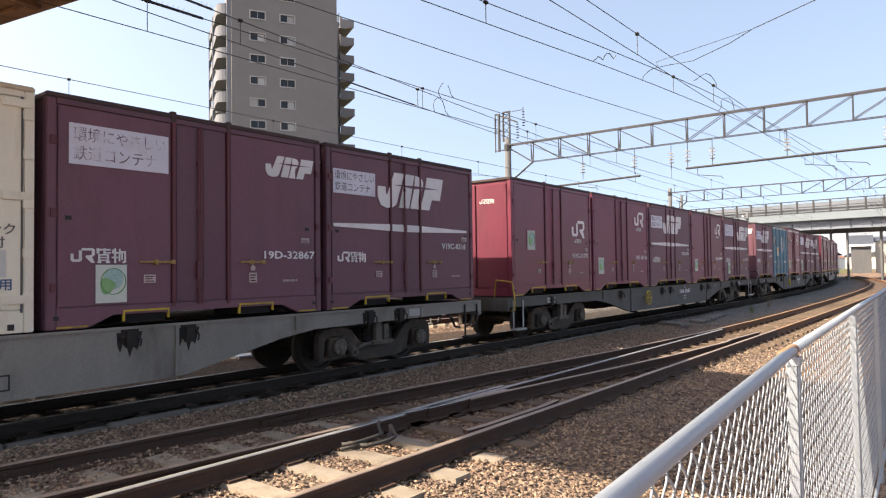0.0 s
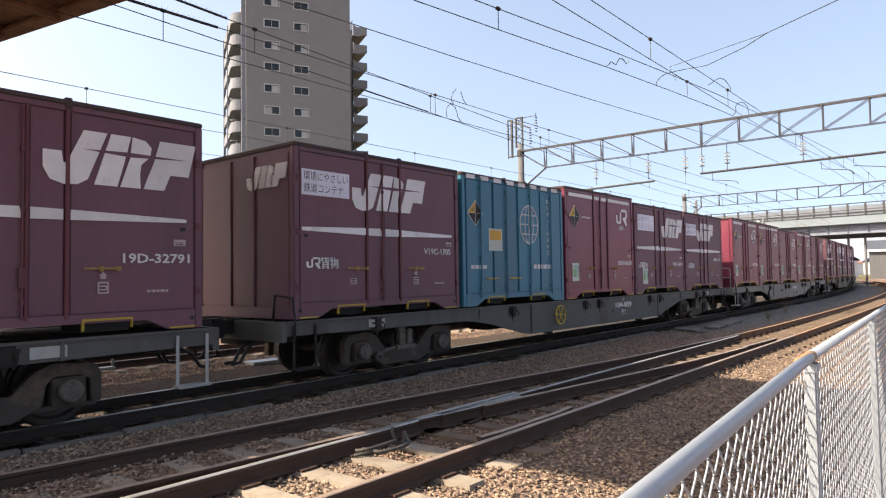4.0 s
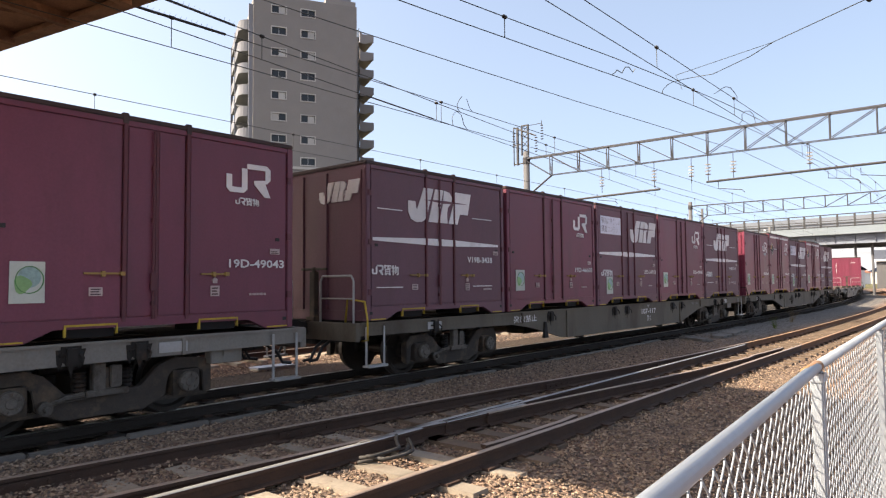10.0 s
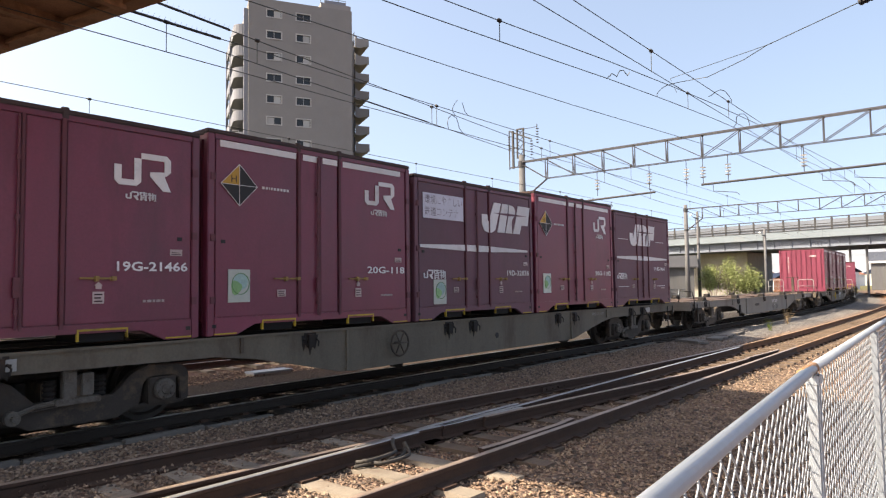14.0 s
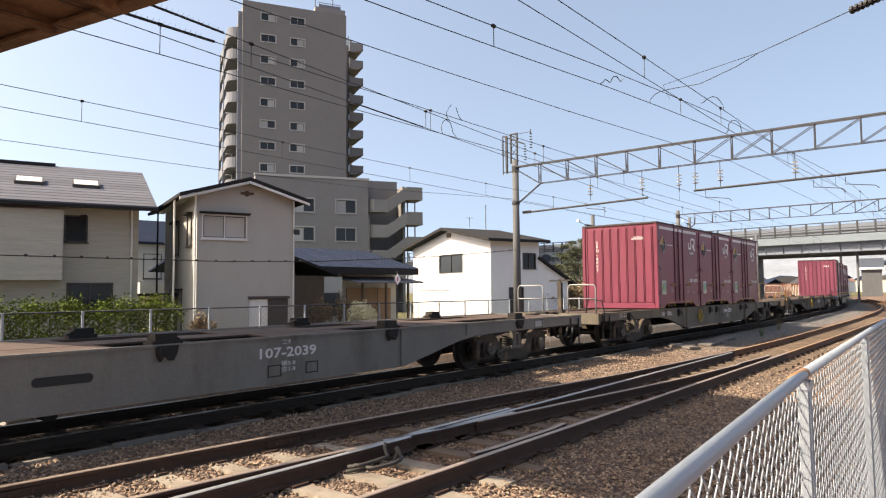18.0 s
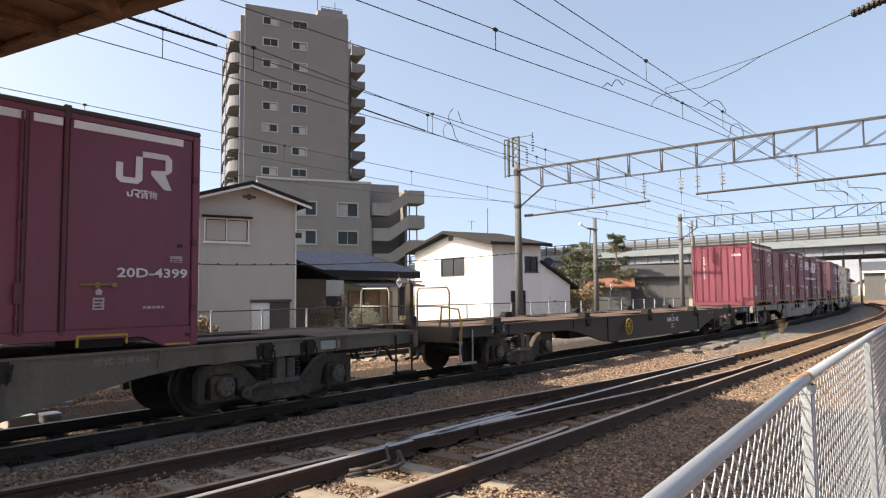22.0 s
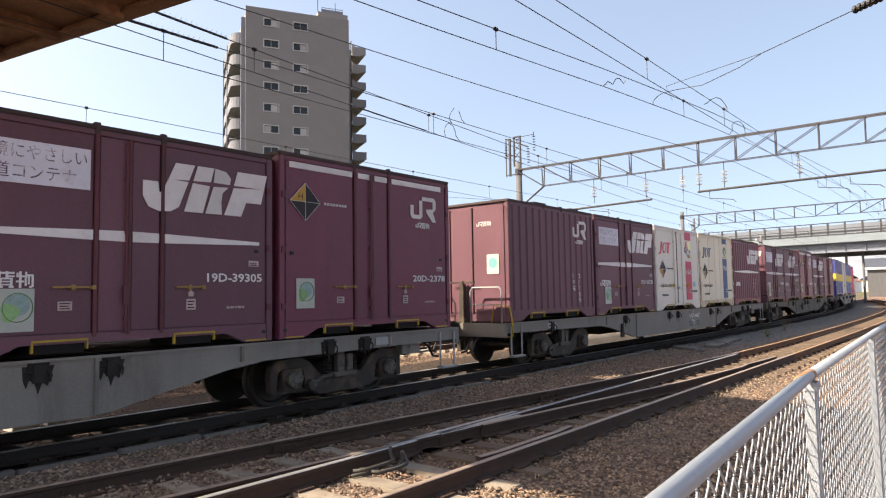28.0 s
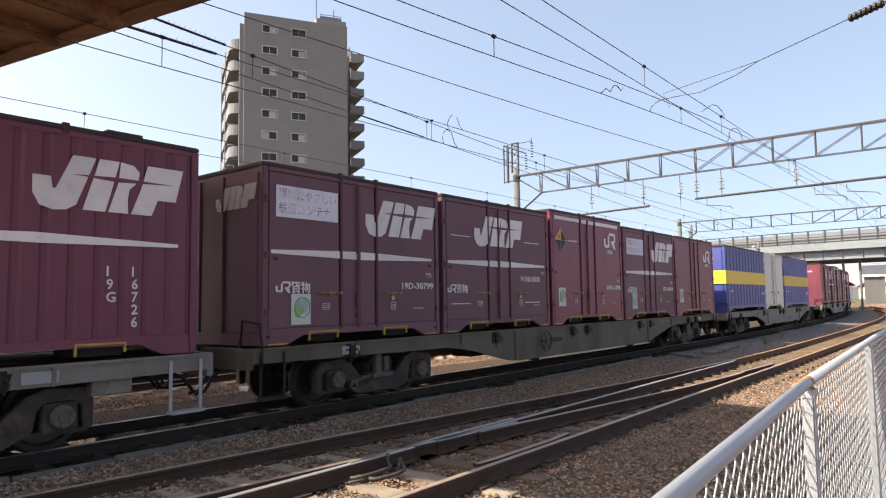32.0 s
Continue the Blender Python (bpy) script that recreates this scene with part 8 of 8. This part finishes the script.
def gantry(label, x, y0, y1, top, depth, panels, head):
    """A concrete mast on the far side, a lattice beam across the lines, a second mast behind the camera's side."""
    g = thing("overhead_line_gantry", label, "gantry", "line gantries", at=pose(x, 0, 0))
    for y in (y0, y1):
        part("mast", Shape().lathe([(0.20, -0.6), (0.145, top + 0.35)], 16, (0, y, 0)), M["mast_concrete"], g, "round concrete mast", smooth=True)
    w = 0.11
    for dx in (-w, w):
        part("upper_chord", Shape().box(dx - 0.03, dx + 0.03, y1, y0, top - 0.03, top + 0.03), M["galv_dull"], g)
        low = [(y1 + 1.2, top - 0.05), (y1 + 1.9, top - depth), (y0 - 1.35, top - depth), (y0 - 0.1, top - 0.15)]
        s = Shape()
        for (ya, za), (yb, zb) in zip(low, low[1:]):
            s.tube((dx, ya, za), (dx, yb, zb), 0.017, 6)
        part("lower_chord", s, M["galv_dull"], g)
    step = (y0 - 1.35 - (y1 + 1.9)) / panels
    mid = round(panels * 0.57)
    for i in range(panels + 1):
        y = y1 + 1.9 + i * step
        s = Shape()
        for dx in (-w, w):
            s.box(dx - 0.016, dx + 0.016, y - 0.016, y + 0.016, top - depth, top)
        s.box(-w, w, y - 0.03, y + 0.03, top - 0.05, top).tube((-w, y, top - 0.08), (0.0, y, top - depth), 0.014, 5).tube((w, y, top - 0.08), (0.0, y, top - depth), 0.014, 5)
        part("lattice_post", s, M["galv_dull"], g)
        if i < panels:
            a, b = (top - 0.05, top - depth + 0.03) if i < mid else (top - depth + 0.03, top - 0.05)
            part("lattice_brace", Shape().tube((w, y, a), (w, y + step, b), 0.016, 6).tube((-w, y, a), (-w, y + step, b), 0.016, 6), M["galv_dull"], g)
    part("knee_brace", Shape().tube((0.05, y0 - 0.1, top - 1.75), (0.05, y0 - 1.35, top - depth), 0.045, 8), M["galv_dull"], g)
    part("mast_band", Shape().lathe([(0.185, top - 1.82), (0.185, top - 1.68)], 14, (0, y0, 0)).lathe([(0.175, top - 0.25), (0.175, top + 0.05)], 14, (0, y0, 0)), M["steel_dark"], g)
    if head:
        # crown of the mast: a small lattice frame with strings of insulators
        s = Shape()
        a, b = y0 - 0.12, y0 + 0.24
        for y in (a, b):
            s.box(-0.035, 0.035, y - 0.03, y + 0.03, top + 0.2, top + 1.62)
        for k in range(4):
            z = top + 0.22 + k * 0.35
            s.tube((0, a, z), (0, b, z + 0.35), 0.016, 5).tube((0, b, z), (0, a, z + 0.35), 0.016, 5)
        s.box(-0.04, 0.04, a - 0.03, b + 0.03, top + 1.60, top + 1.66)
        part("mast_head", s, M["steel_dark"], g, "dark lattice frame on the mast")
        part("side_frame", Shape().box(-0.045, 0.045, y0 + 0.44, y0 + 0.53, top - 0.25, top + 1.6).box(-0.02, 0.02, y0 + 0.68, y0 + 0.72, top - 0.27, top + 1.62).box(-0.02, 0.02, y0, y0 + 0.70, top - 0.22, top - 0.17).box(-0.02, 0.02, y0 + 0.24, y0 + 0.70, top + 0.72, top + 0.76), M["steel_dark"], g)
        part("slanting_arm", Shape().tube((0, y0 + 0.70, top + 1.62), (0, y0 - 0.56, top + 1.05), 0.034, 8), M["steel_dark"], g)
        part("thin_arm", Shape().tube((0, y0 + 0.13, top + 1.60), (0, y0 - 0.89, top + 1.60), 0.014, 6).tube((0, y0 - 0.88, top + 1.72), (0, y0 - 0.88, top + 1.50), 0.02, 6), M["steel_dark"], g)
        for y, z in ((y0 - 0.56, top + 0.98), (y0 - 0.89, top + 1.52), (y0 + 0.70, top + 1.35)):
            part("insulator", insulator(Shape(), 0, y, z, 6, r=0.075, step=0.13), M["insulator_grey"], g, "string of dark grey insulators")
    return g


M["insulator_grey"] = surface("dusty_insulator_grey", (0.13, 0.13, 0.135), 0.6, 0, 0.1, bump=0)
GX, GTOP = 27.0, 7.50
g1 = gantry("tall lattice gantry over the tracks on round concrete masts", GX, 17.28, -3.13, GTOP, 0.93, 12, True)
gantry("farther lattice gantry over the curving tracks", 55.0, 19.4, -3.5, 7.70, 0.85, 14, False)


def hung_beams(g):
    """Insulated beams under the first gantry that carry the lines."""
    for ya, yb, z0, z1 in ((10.75, 16.4, 5.40, 5.27), (0.2, 8.85, 5.58, 5.50)):
        part("hung_beam", Shape().tube((0.0, ya, z0), (0.0, yb, z1), 0.045, 8), M["steel_dark"], g)
    part("insulator", insulator(Shape(), 0, 16.45, 5.28, 5, "y", 0.085, 0.10), M["brown_porcelain"], g, "string of brown insulators")
    for y in (13.37, 10.99, 9.44, 8.78, 7.82, 5.17, 2.1):
        s = insulator(Shape(), 0, y, 6.21, 4, "z", 0.12, 0.13)
        part("insulator", s, M["porcelain"], g, "white disc insulators")
        part("hanger", Shape().tube((0, y, GTOP - 0.9), (0, y, 5.5), 0.014, 5), M["steel_dark"], g)
    for y in (13.6, 8.4, 4.6, 3.6):
        part("steady_arm", Shape().pipe([(0, y, 5.45), (0, y, 5.2), (-0.1, y - 0.9, 5.05), (-0.1, y - 1.0, 4.95)], 0.014, 5), M["steel_dark"], g)


hung_beams(g1)


def pole(x, y, top, label, arm):
    p = thing("utility_pole", label, "utility pole", at=pose(x, y, 0))
    part("mast", Shape().lathe([(0.17, -0.7), (0.125, top)] if arm else [(0.045, -0.7), (0.035, top)], 14), M["mast_concrete"] if arm else M["galv_dull"], p, smooth=True)
    if arm:
        part("cross_arm", Shape().box(-1.0, 0.3, -0.05, 0.05, top - 0.75, top - 0.65).pipe([(-0.6, 0, top - 0.7), (-0.75, 0, top - 1.6), (-0.55, 0, top - 2.2)], 0.03, 6).tube((-1.0, 0, top - 0.7), (-1.9, 0, top - 0.55), 0.02, 5), M["galv_dull"], p)
        part("insulator", Shape().lathe([(0.0, -0.1), (0.09, -0.08), (0.09, 0.08), (0.0, 0.1)], 10, (-1.95, 0, top - 0.5), "x"), M["porcelain"], p)
    if arm:
        part("band", Shape().lathe([(0.17, top - 3.4), (0.17, top - 3.3)], 14), M["galv_dull"], p)
    return p


pole(39.2, 19.3, 6.35, "short concrete pole with a bracket arm beside the fence", True)
pole(14.8, 28.0, 5.2, "slender grey pole between the houses", False)
pole(70.0, 23.5, 9.0, "concrete pole near the road bridge", True)
pole(77.8, 19.0, 7.35, "concrete pole near the road bridge", True)
pole(49.0, 34.6, 9.3, "thin steel pole behind the white house", False)


def line_wire(label, pts, r, material="wire", droppers=()):
    """A line along places, with clamps and droppers as (x, y, z above, z below)."""
    w = thing("overhead_wire", label, "overhead wire", "overhead wires")
    part("strand", Shape().pipe(pts, r, 6), M[material], w)
    for x, y, za, zb in droppers:
        part("dropper", Shape().tube((x, y, za), (x, y, zb), 0.006, 4), M["wire"], w)
        part("clamp", Shape().lathe([(0.0, -0.04), (0.028, -0.028), (0.028, 0.028), (0.0, 0.04)], 8, (x, y, za), "x"), M["wire_cover"], w)
    return w


def along(off, z0, z1, s0=-16.0, s1=112.0, sag=0.0, span=28.0):
    """Places of a line over a track; it hangs between gantries at 27 m and every 28 m."""
    out, s = [], s0
    while s <= s1:
        x, y, _ = on_line(s, off)
        u = ((s - 27.0) / span) % 1.0
        z = z0 + (z1 - z0) * min(max((s + 3) / 30.0, 0.0), 1.0)
        out.append((x, y, z - sag * 4 * u * (1 - u)))
        s += 2.0
    return out


def at_line(pts, x):
    return [float(np.interp(x, [p[0] for p in pts], [p[i] for p in pts])) for i in (1, 2)]


def catenary(off, contact, mess0, mess1, label, shift=None, drops_at=()):
    c = along(off, contact, contact)
    m = along(off, mess0, mess1, sag=0.015)
    if shift:
        c, m = ([(x, y + shift(x), z) for x, y, z in q] for q in (c, m))
    drops = []
    for x in list(drops_at or np.arange(-9.2, 20, 5.0)) + list(np.arange(20.0, 100, 5.0)):
        ya, za = at_line(m, x)
        yb, zb = at_line(c, x)
        drops.append((x, (ya + yb) / 2, za, zb))
    line_wire("contact wire of " + label, c, 0.0065)
    line_wire("hanging carrier wire of " + label, m, 0.007, "wire", drops)


catenary(TRACK_Y + 0.03, 4.885, 5.31, 5.34, "the main track", drops_at=(-5.4, -0.4, 4.6, 10.44, 15.0))
catenary(8.0, 4.88, 5.235, 5.25, "the second overlapping main line", lambda x: 0.1 * (min(x, 27.0) - 3.6), (-4.0, 1.0, 5.72, 10.2, 15.3))
catenary(14.1, 5.08, 5.50, 5.55, "the rear track")
catenary(4.0, 4.90, 5.19, 5.31, "the straight near track", drops_at=(-4.6, 0.2, 5.2, 10.05, 14.0))
catenary(4.0, 4.90, 5.165, 5.27, "the diverging near track", lambda x: float(np.interp(x, (-10, 5.2, 7.49, 9.02, 10.01, 11.53, 12.72, 13.7, 14.93, 27, 60), (3.1, 1.36, 1.04, 0.82, 0.67, 0.48, 0.36, 0.26, 0.14, -0.5, -0.5))), (-3.0, 2.5, 7.4, 12.7))
line_wire("feeder wire slung above the main track", [(-12, 11.0, 6.45), (0, 10.1, 6.45), (5.9, 9.61, 6.47), (9.1, 9.34, 6.47), (11.7, 9.11, 6.47), (16.1, 8.65, 6.47), (21.8, 7.95, 6.47), (27, 7.4, 6.5), (55, 7.6, 6.8)], 0.009)
line_wire("black covered line near the footbridge", [(0.5, 8.733, 5.308), (4.0, 8.733, 5.309), (5.44, 8.733, 5.308)], 0.020, "wire_cover")
line_wire("black covered line near the footbridge", [(0.5, 7.69, 5.232), (5.23, 8.163, 5.233)], 0.017, "wire_cover")
line_wire("black covered line near the footbridge", [(8.05, 8.445, 4.882), (10.1, 8.65, 4.882)], 0.013, "wire_cover")
bristle = thing("bird_guard", "row of thin bristles on the covered line", "bird guard")
sb = Shape()
for k in range(46):
    x = 1.6 + k * 0.08
    sb.tube((x, 8.733, 5.31), (x + 0.02, 8.72, 5.37), 0.0018, 3).tube((x, 7.69 + 0.1 * (x - 0.5), 5.232), (x + 0.02, 7.68 + 0.1 * (x - 0.5), 5.29), 0.0018, 3)
tagged(part("bristles", sb, M["wire"], bristle), kind="stuff")
line_wire("telephone line along the fence", [(-12, 20.6, 5.7), (6.2, 20.6, 5.79), (12.6, 20.5, 5.85), (20, 20.0, 5.95), (27, 17.5, 6.0), (55, 19.6, 6.4)], 0.008)
line_wire("signal cable with clips hung on the masts", [(-8, 17.3, 3.0), (0, 17.3, 2.6), (5.5, 17.3, 2.48), (11.3, 17.3, 2.50), (15, 17.3, 2.62), (19.2, 17.3, 2.86), (23, 17.3, 3.15), (26.9, 17.2, 3.5)], 0.014, "wire_cover",
          [(x, 17.3, float(np.interp(x, (0, 5.5, 11.3, 15, 19.2, 23, 26.9), (2.6, 2.48, 2.5, 2.62, 2.86, 3.15, 3.5))) + 0.02, float(np.interp(x, (0, 5.5, 11.3, 15, 19.2, 23, 26.9), (2.6, 2.48, 2.5, 2.62, 2.86, 3.15, 3.5))) - 0.03) for x in np.arange(1.0, 26.5, 0.62)])
line_wire("slanting pull-off wire beside the near track", [(11.50, 4.49, 4.90), (11.52, 4.50, 4.95), (11.59, 4.50, 5.01), (11.79, 4.50, 5.13), (12.02, 4.50, 5.23), (12.35, 4.42, 5.34), (12.42, 4.27, 5.36), (12.26, 3.85, 5.30), (11.83, 3.10, 5.34), (11.53, 2.66, 5.40), (10.49, 1.25, 5.36)], 0.0065)
line_wire("slanting pull-off wire beside the near track", [(12.5, 4.50, 5.2), (12.81, 4.73, 5.59), (11.53, 2.66, 5.40)], 0.005)
pull = line_wire("pull-off wire beyond its string of insulators", [(10.07, 0.81, 5.31), (9.19, 0.0, 5.19), (7.2, -2.4, 5.0)], 0.008)
s_ = Shape()
for i in range(7):
    c = Vector((10.49, 1.25, 5.36)).lerp(Vector((10.07, 0.81, 5.31)), (i + 0.5) / 7)
    s_.tube(c, c + Vector((-0.022, -0.023, -0.003)), 0.058, 10, 0.04).tube(c, c + Vector((-0.06, -0.064, -0.008)), 0.014, 6)
part("insulator", s_, M["steel_dark"], pull, "string of dark insulators")
for pts in ([(10.81, 8.72, 4.88), (10.80, 8.74, 5.03), (10.84, 8.74, 5.13), (10.95, 8.74, 5.22), (11.11, 8.74, 5.18), (11.17, 8.74, 5.07), (11.20, 8.74, 4.98), (11.32, 8.733, 4.885)],
            [(11.07, 8.74, 5.23), (10.99, 8.74, 5.29), (10.98, 8.74, 5.37), (11.05, 8.74, 5.48), (11.15, 8.74, 5.58)], [(11.51, 8.733, 5.31), (11.41, 8.74, 5.38), (11.37, 8.74, 5.46), (11.31, 8.74, 5.56)],
            [(9.87, 4.66, 4.90), (9.94, 4.65, 4.94), (10.01, 4.65, 5.0), (10.11, 4.65, 5.0), (10.20, 4.65, 4.99), (10.27, 4.65, 5.07), (10.34, 4.65, 5.13), (10.47, 4.65, 5.16), (10.56, 4.65, 5.13), (10.63, 4.65, 5.11), (10.65, 4.62, 5.17)],
            [(13.10, 4.1, 5.17), (13.24, 4.1, 5.22), (13.54, 4.1, 5.36), (13.84, 4.1, 5.47), (14.14, 4.1, 5.51), (14.40, 4.1, 5.47), (14.43, 4.06, 5.38), (14.19, 4.0, 5.24)],
            [(14.83, 4.14, 4.90), (14.97, 4.12, 5.0), (14.94, 4.12, 5.11), (15.21, 4.12, 5.24), (15.56, 4.12, 5.31), (15.83, 4.12, 5.28), (15.85, 4.10, 5.17), (15.70, 4.05, 5.05)]):
    line_wire("bond wire looped between two lines", pts, 0.0075)


# ---- footbridge over the tracks, just beside the view ----
def footbridge():
    """Runs across the line; its rusty underside enters the view above."""
    b = thing("footbridge", "old covered footbridge with a rusty steel underside over the tracks", "footbridge", at=pose(3.62, 7.6, 0, 0, 0, 100.6))
    # local x runs across the lines, away from the camera; local y towards the near end of the line
    U0, U1, WID = -11.5, 13.0, 2.6
    Z0 = 4.95
    part("floor_plate", Shape().box(U0, U1, 0.05, WID - 0.05, Z0 + 0.06, Z0 + 0.12), M["rusty_plate"], b, "rusty floor plate seen from below")
    for y in (0.0, WID):
        part("edge_girder", Shape().box(U0, U1, y - 0.04, y + 0.04, Z0 - 0.02, Z0 + 0.62).box(U0, U1, y - 0.10, y + 0.10, Z0 - 0.04, Z0).mesh("edge_girder", M["rusty_plate"]), None, b)
        # closed walls and roof stay out of view, sized for the shadow they cast
        part("side_wall", Shape().box(U0, U1, y - 0.03, y + 0.03, Z0 + 0.62, Z0 + 4.55), M["rusty_plate"], b)
    n = 20
    me = Shape().box(-0.05, 0.05, 0.05, WID - 0.05, Z0 - 0.10, Z0 + 0.06).mesh("floor_beam", M["rusty_plate"])
    for i in range(n):
        part("floor_beam", me, None, b, at=pose(U0 + 0.6 + i * (U1 - U0 - 1.2) / (n - 1), 0, 0))
        if i < n - 1:
            u, v = U0 + 0.6 + i * (U1 - U0 - 1.2) / (n - 1), U0 + 0.6 + (i + 1) * (U1 - U0 - 1.2) / (n - 1)
            part("wind_brace", Shape().tube((u, 0.1, Z0 - 0.02), (v, WID - 0.1, Z0 - 0.02), 0.03, 6), M["rusty_plate"], b)
    for i in range(9):
        u = U0 + 0.2 + i * (U1 - U0 - 0.4) / 8
        for y in (0.0, WID):
            part("post", Shape().box(u - 0.05, u + 0.05, y - 0.05, y + 0.05, Z0 + 4.55, Z0 + 4.75), M["rusty_plate"], b)
    part("roof", Shape().prism([(-0.35, Z0 + 4.70), (WID / 2, Z0 + 5.1), (WID + 0.35, Z0 + 4.70), (WID + 0.35, Z0 + 4.76), (WID / 2, Z0 + 5.17), (-0.35, Z0 + 4.76)][::-1], "x", U0, U1), M["roof_grey"], b)
    for u in (U0 + 0.5, U1 - 0.5):
        for y in (0.1, WID - 0.1):
            part("leg", Shape().box(u - 0.1, u + 0.1, y - 0.1, y + 0.1, -0.6, Z0), M["rusty_plate"], b)
    return b


footbridge()


# ---- small things along the line ----
def marker(x, y, z, label):
    p = thing("line_sign", label, "sign", at=pose(x, y, 0))
    part("post", Shape().tube((0, 0, -0.5), (0, 0, z + 0.05), 0.03, 8), M["galv_dull"], p)
    part("plate", Shape().prism([(0, z + 0.22), (0.19, z), (0, z - 0.22), (-0.19, z)][::-1], "y", -0.05, -0.035), M["paint_white"], p, "white diamond plate")
    part("plate_mark", Shape().box(-0.03, 0.03, -0.058, -0.05, z - 0.08, z + 0.08), M["red_mark"], p)
    part("reflector", Shape().lathe([(0.0, -0.05), (0.05, -0.04), (0.05, 0.0)], 10, (0, 0, z + 0.28), "y"), M["steel_dark"], p)


marker(19.9, 18.5, 2.07, "white diamond-shaped line sign on a thin post")
marker(39.6, 18.5, 1.97, "white diamond-shaped line sign on a thin post")


def trough_lids():
    """Concrete cable trough lids lying between the tracks, some displaced."""
    for x, y, rz, l in ((19.25, 6.75, 58, 1.0), (19.75, 6.95, 52, 0.9), (20.9, 6.55, 4, 1.1), (22.1, 6.62, 7, 1.2), (23.4, 6.75, 5, 1.2)):
        t = thing("trough_lid", "pale concrete cable trough lid lying on the ballast", "concrete lid", "trough lids", at=pose(x, y, ground_height(x, y) + 0.005, 2, 0, rz))
        part("slab", Shape().box(-l / 2, l / 2, -0.19, 0.19, 0.0, 0.07).mesh("slab", M["kerb_dirty"], 0.01), None, t)
        part("slot", Shape().box(-0.06, 0.06, -0.2, -0.19, 0.02, 0.05), M["black_mark"], t)
    t = thing("pebble", "single white stone lying on the ballast", "stone", at=pose(13.5, 7.35, -0.22))
    s = Shape().lathe([(0.0, -0.08), (0.10, -0.05), (0.16, 0.0), (0.12, 0.06), (0.05, 0.09), (0.0, 0.095)], 9)
    part("stone", s, M["paint_white"], t)


trough_lids()


def kerb_line():
    """Low concrete edge that holds the main track's ballast."""
    e = thing("edge_kerb", "low weathered concrete kerb along the ballast edge", "kerb", kind="structure")
    me = Shape().box(-0.49, 0.49, -0.05, 0.05, -0.45, 0.0).mesh("kerb_stone", M["kerb_dirty"], 0.012)
    for i in range(30):
        x = -4 + i
        if x in (6, 11) or x > 18:
            continue
        part("kerb_stone", me, None, e, at=pose(x, 7.53 + 0.02 * random.uniform(-1, 1), -0.078 + random.uniform(-0.015, 0.01), 0, 0, random.uniform(-1.5, 1.5)))


kerb_line()


def weeds():
    rng = np.random.default_rng(77)
    for i, (x, y, h, label) in enumerate(((3.05, 1.35, 0.28, "tuft of dry straw-coloured grass by the fence"), (3.4, 1.15, 0.2, "tuft of dry straw-coloured grass by the fence"), (26.0, 6.3, 0.5, "green weed between the tracks"),
                                          (30.0, 6.6, 0.7, "tall dry weed between the tracks"), (2.5, 1.0, 0.15, "tuft of dry straw-coloured grass by the fence"), (4.2, 1.5, 0.16, "tuft of dry straw-coloured grass by the fence"))):
        w = thing("grass_tuft", label, "grass", at=pose(x, y, ground_height(x, y)))
        s = Shape()
        for _ in range(26):
            a, k = rng.uniform(0, 6.28), rng.uniform(0.05, 0.5) * h
            q = Vector((math.cos(a) * k, math.sin(a) * k, h * rng.uniform(0.4, 1.0)))
            s.tube((rng.normal() * 0.03, rng.normal() * 0.03, -0.02), q, 0.0025 + h * 0.003, 4, 0.001)
        part("blades", s, M["leaf_dry"] if i != 2 else M["leaf"], w)


weeds()


def dry_grass():
    """Low dry grass along the foot of the near fence, too thin to pick apart."""
    rng = np.random.default_rng(12)
    s = Shape()
    for _ in range(1500):
        x = rng.uniform(1.2, 9.0)
        y = 0.30 + 0.05 * x + abs(rng.normal(0, 0.5)) * (1.0 if x < 5 else 0.5)
        if noise.noise(Vector((x * 1.5, y * 1.5, 4))) < -0.05:
            continue
        z, h = ground_height(x, y), rng.uniform(0.02, 0.11)
        s.tube((x, y, z - 0.01), (x + rng.normal() * h * 0.7, y + rng.normal() * h * 0.7, z + h), 0.0022, 3, 0.0007)
    g = tagged(new("dry_grass", s.mesh("dry_grass", M["leaf_dry"])), "thin dry straw-coloured grass along the fence", "grass", kind="stuff")
    return g


dry_grass()


BOXES = ((3.58, 10.6, 0.34, 0.30, 0.12, 4), (4.02, 10.65, 0.22, 0.26, 0.10, -6), (4.4, 12.3, 1.0, 0.42, 0.06, 3), (8.6, 11.9, 0.9, 0.35, 0.05, -4))


def lineside_boxes():
    """Pale boxes and cable covers on the far side of the main track."""
    for x, y, l, w, h, rz in BOXES:
        b = thing("lineside_box", "pale grey concrete cable box beside the main track", "cable box", "lineside boxes", at=pose(x, y, ground_height(x, y), 0, 0, rz))
        part("box", Shape().box(-l / 2, l / 2, -w / 2, w / 2, -0.03, h).mesh("box", M["concrete"], 0.012), None, b)
        part("lid", Shape().box(-l / 2 - 0.015, l / 2 + 0.015, -w / 2 - 0.015, w / 2 + 0.015, h, h + 0.035).mesh("lid", M["galv"], 0.006), None, b, "light metal lid")


lineside_boxes()


motions()
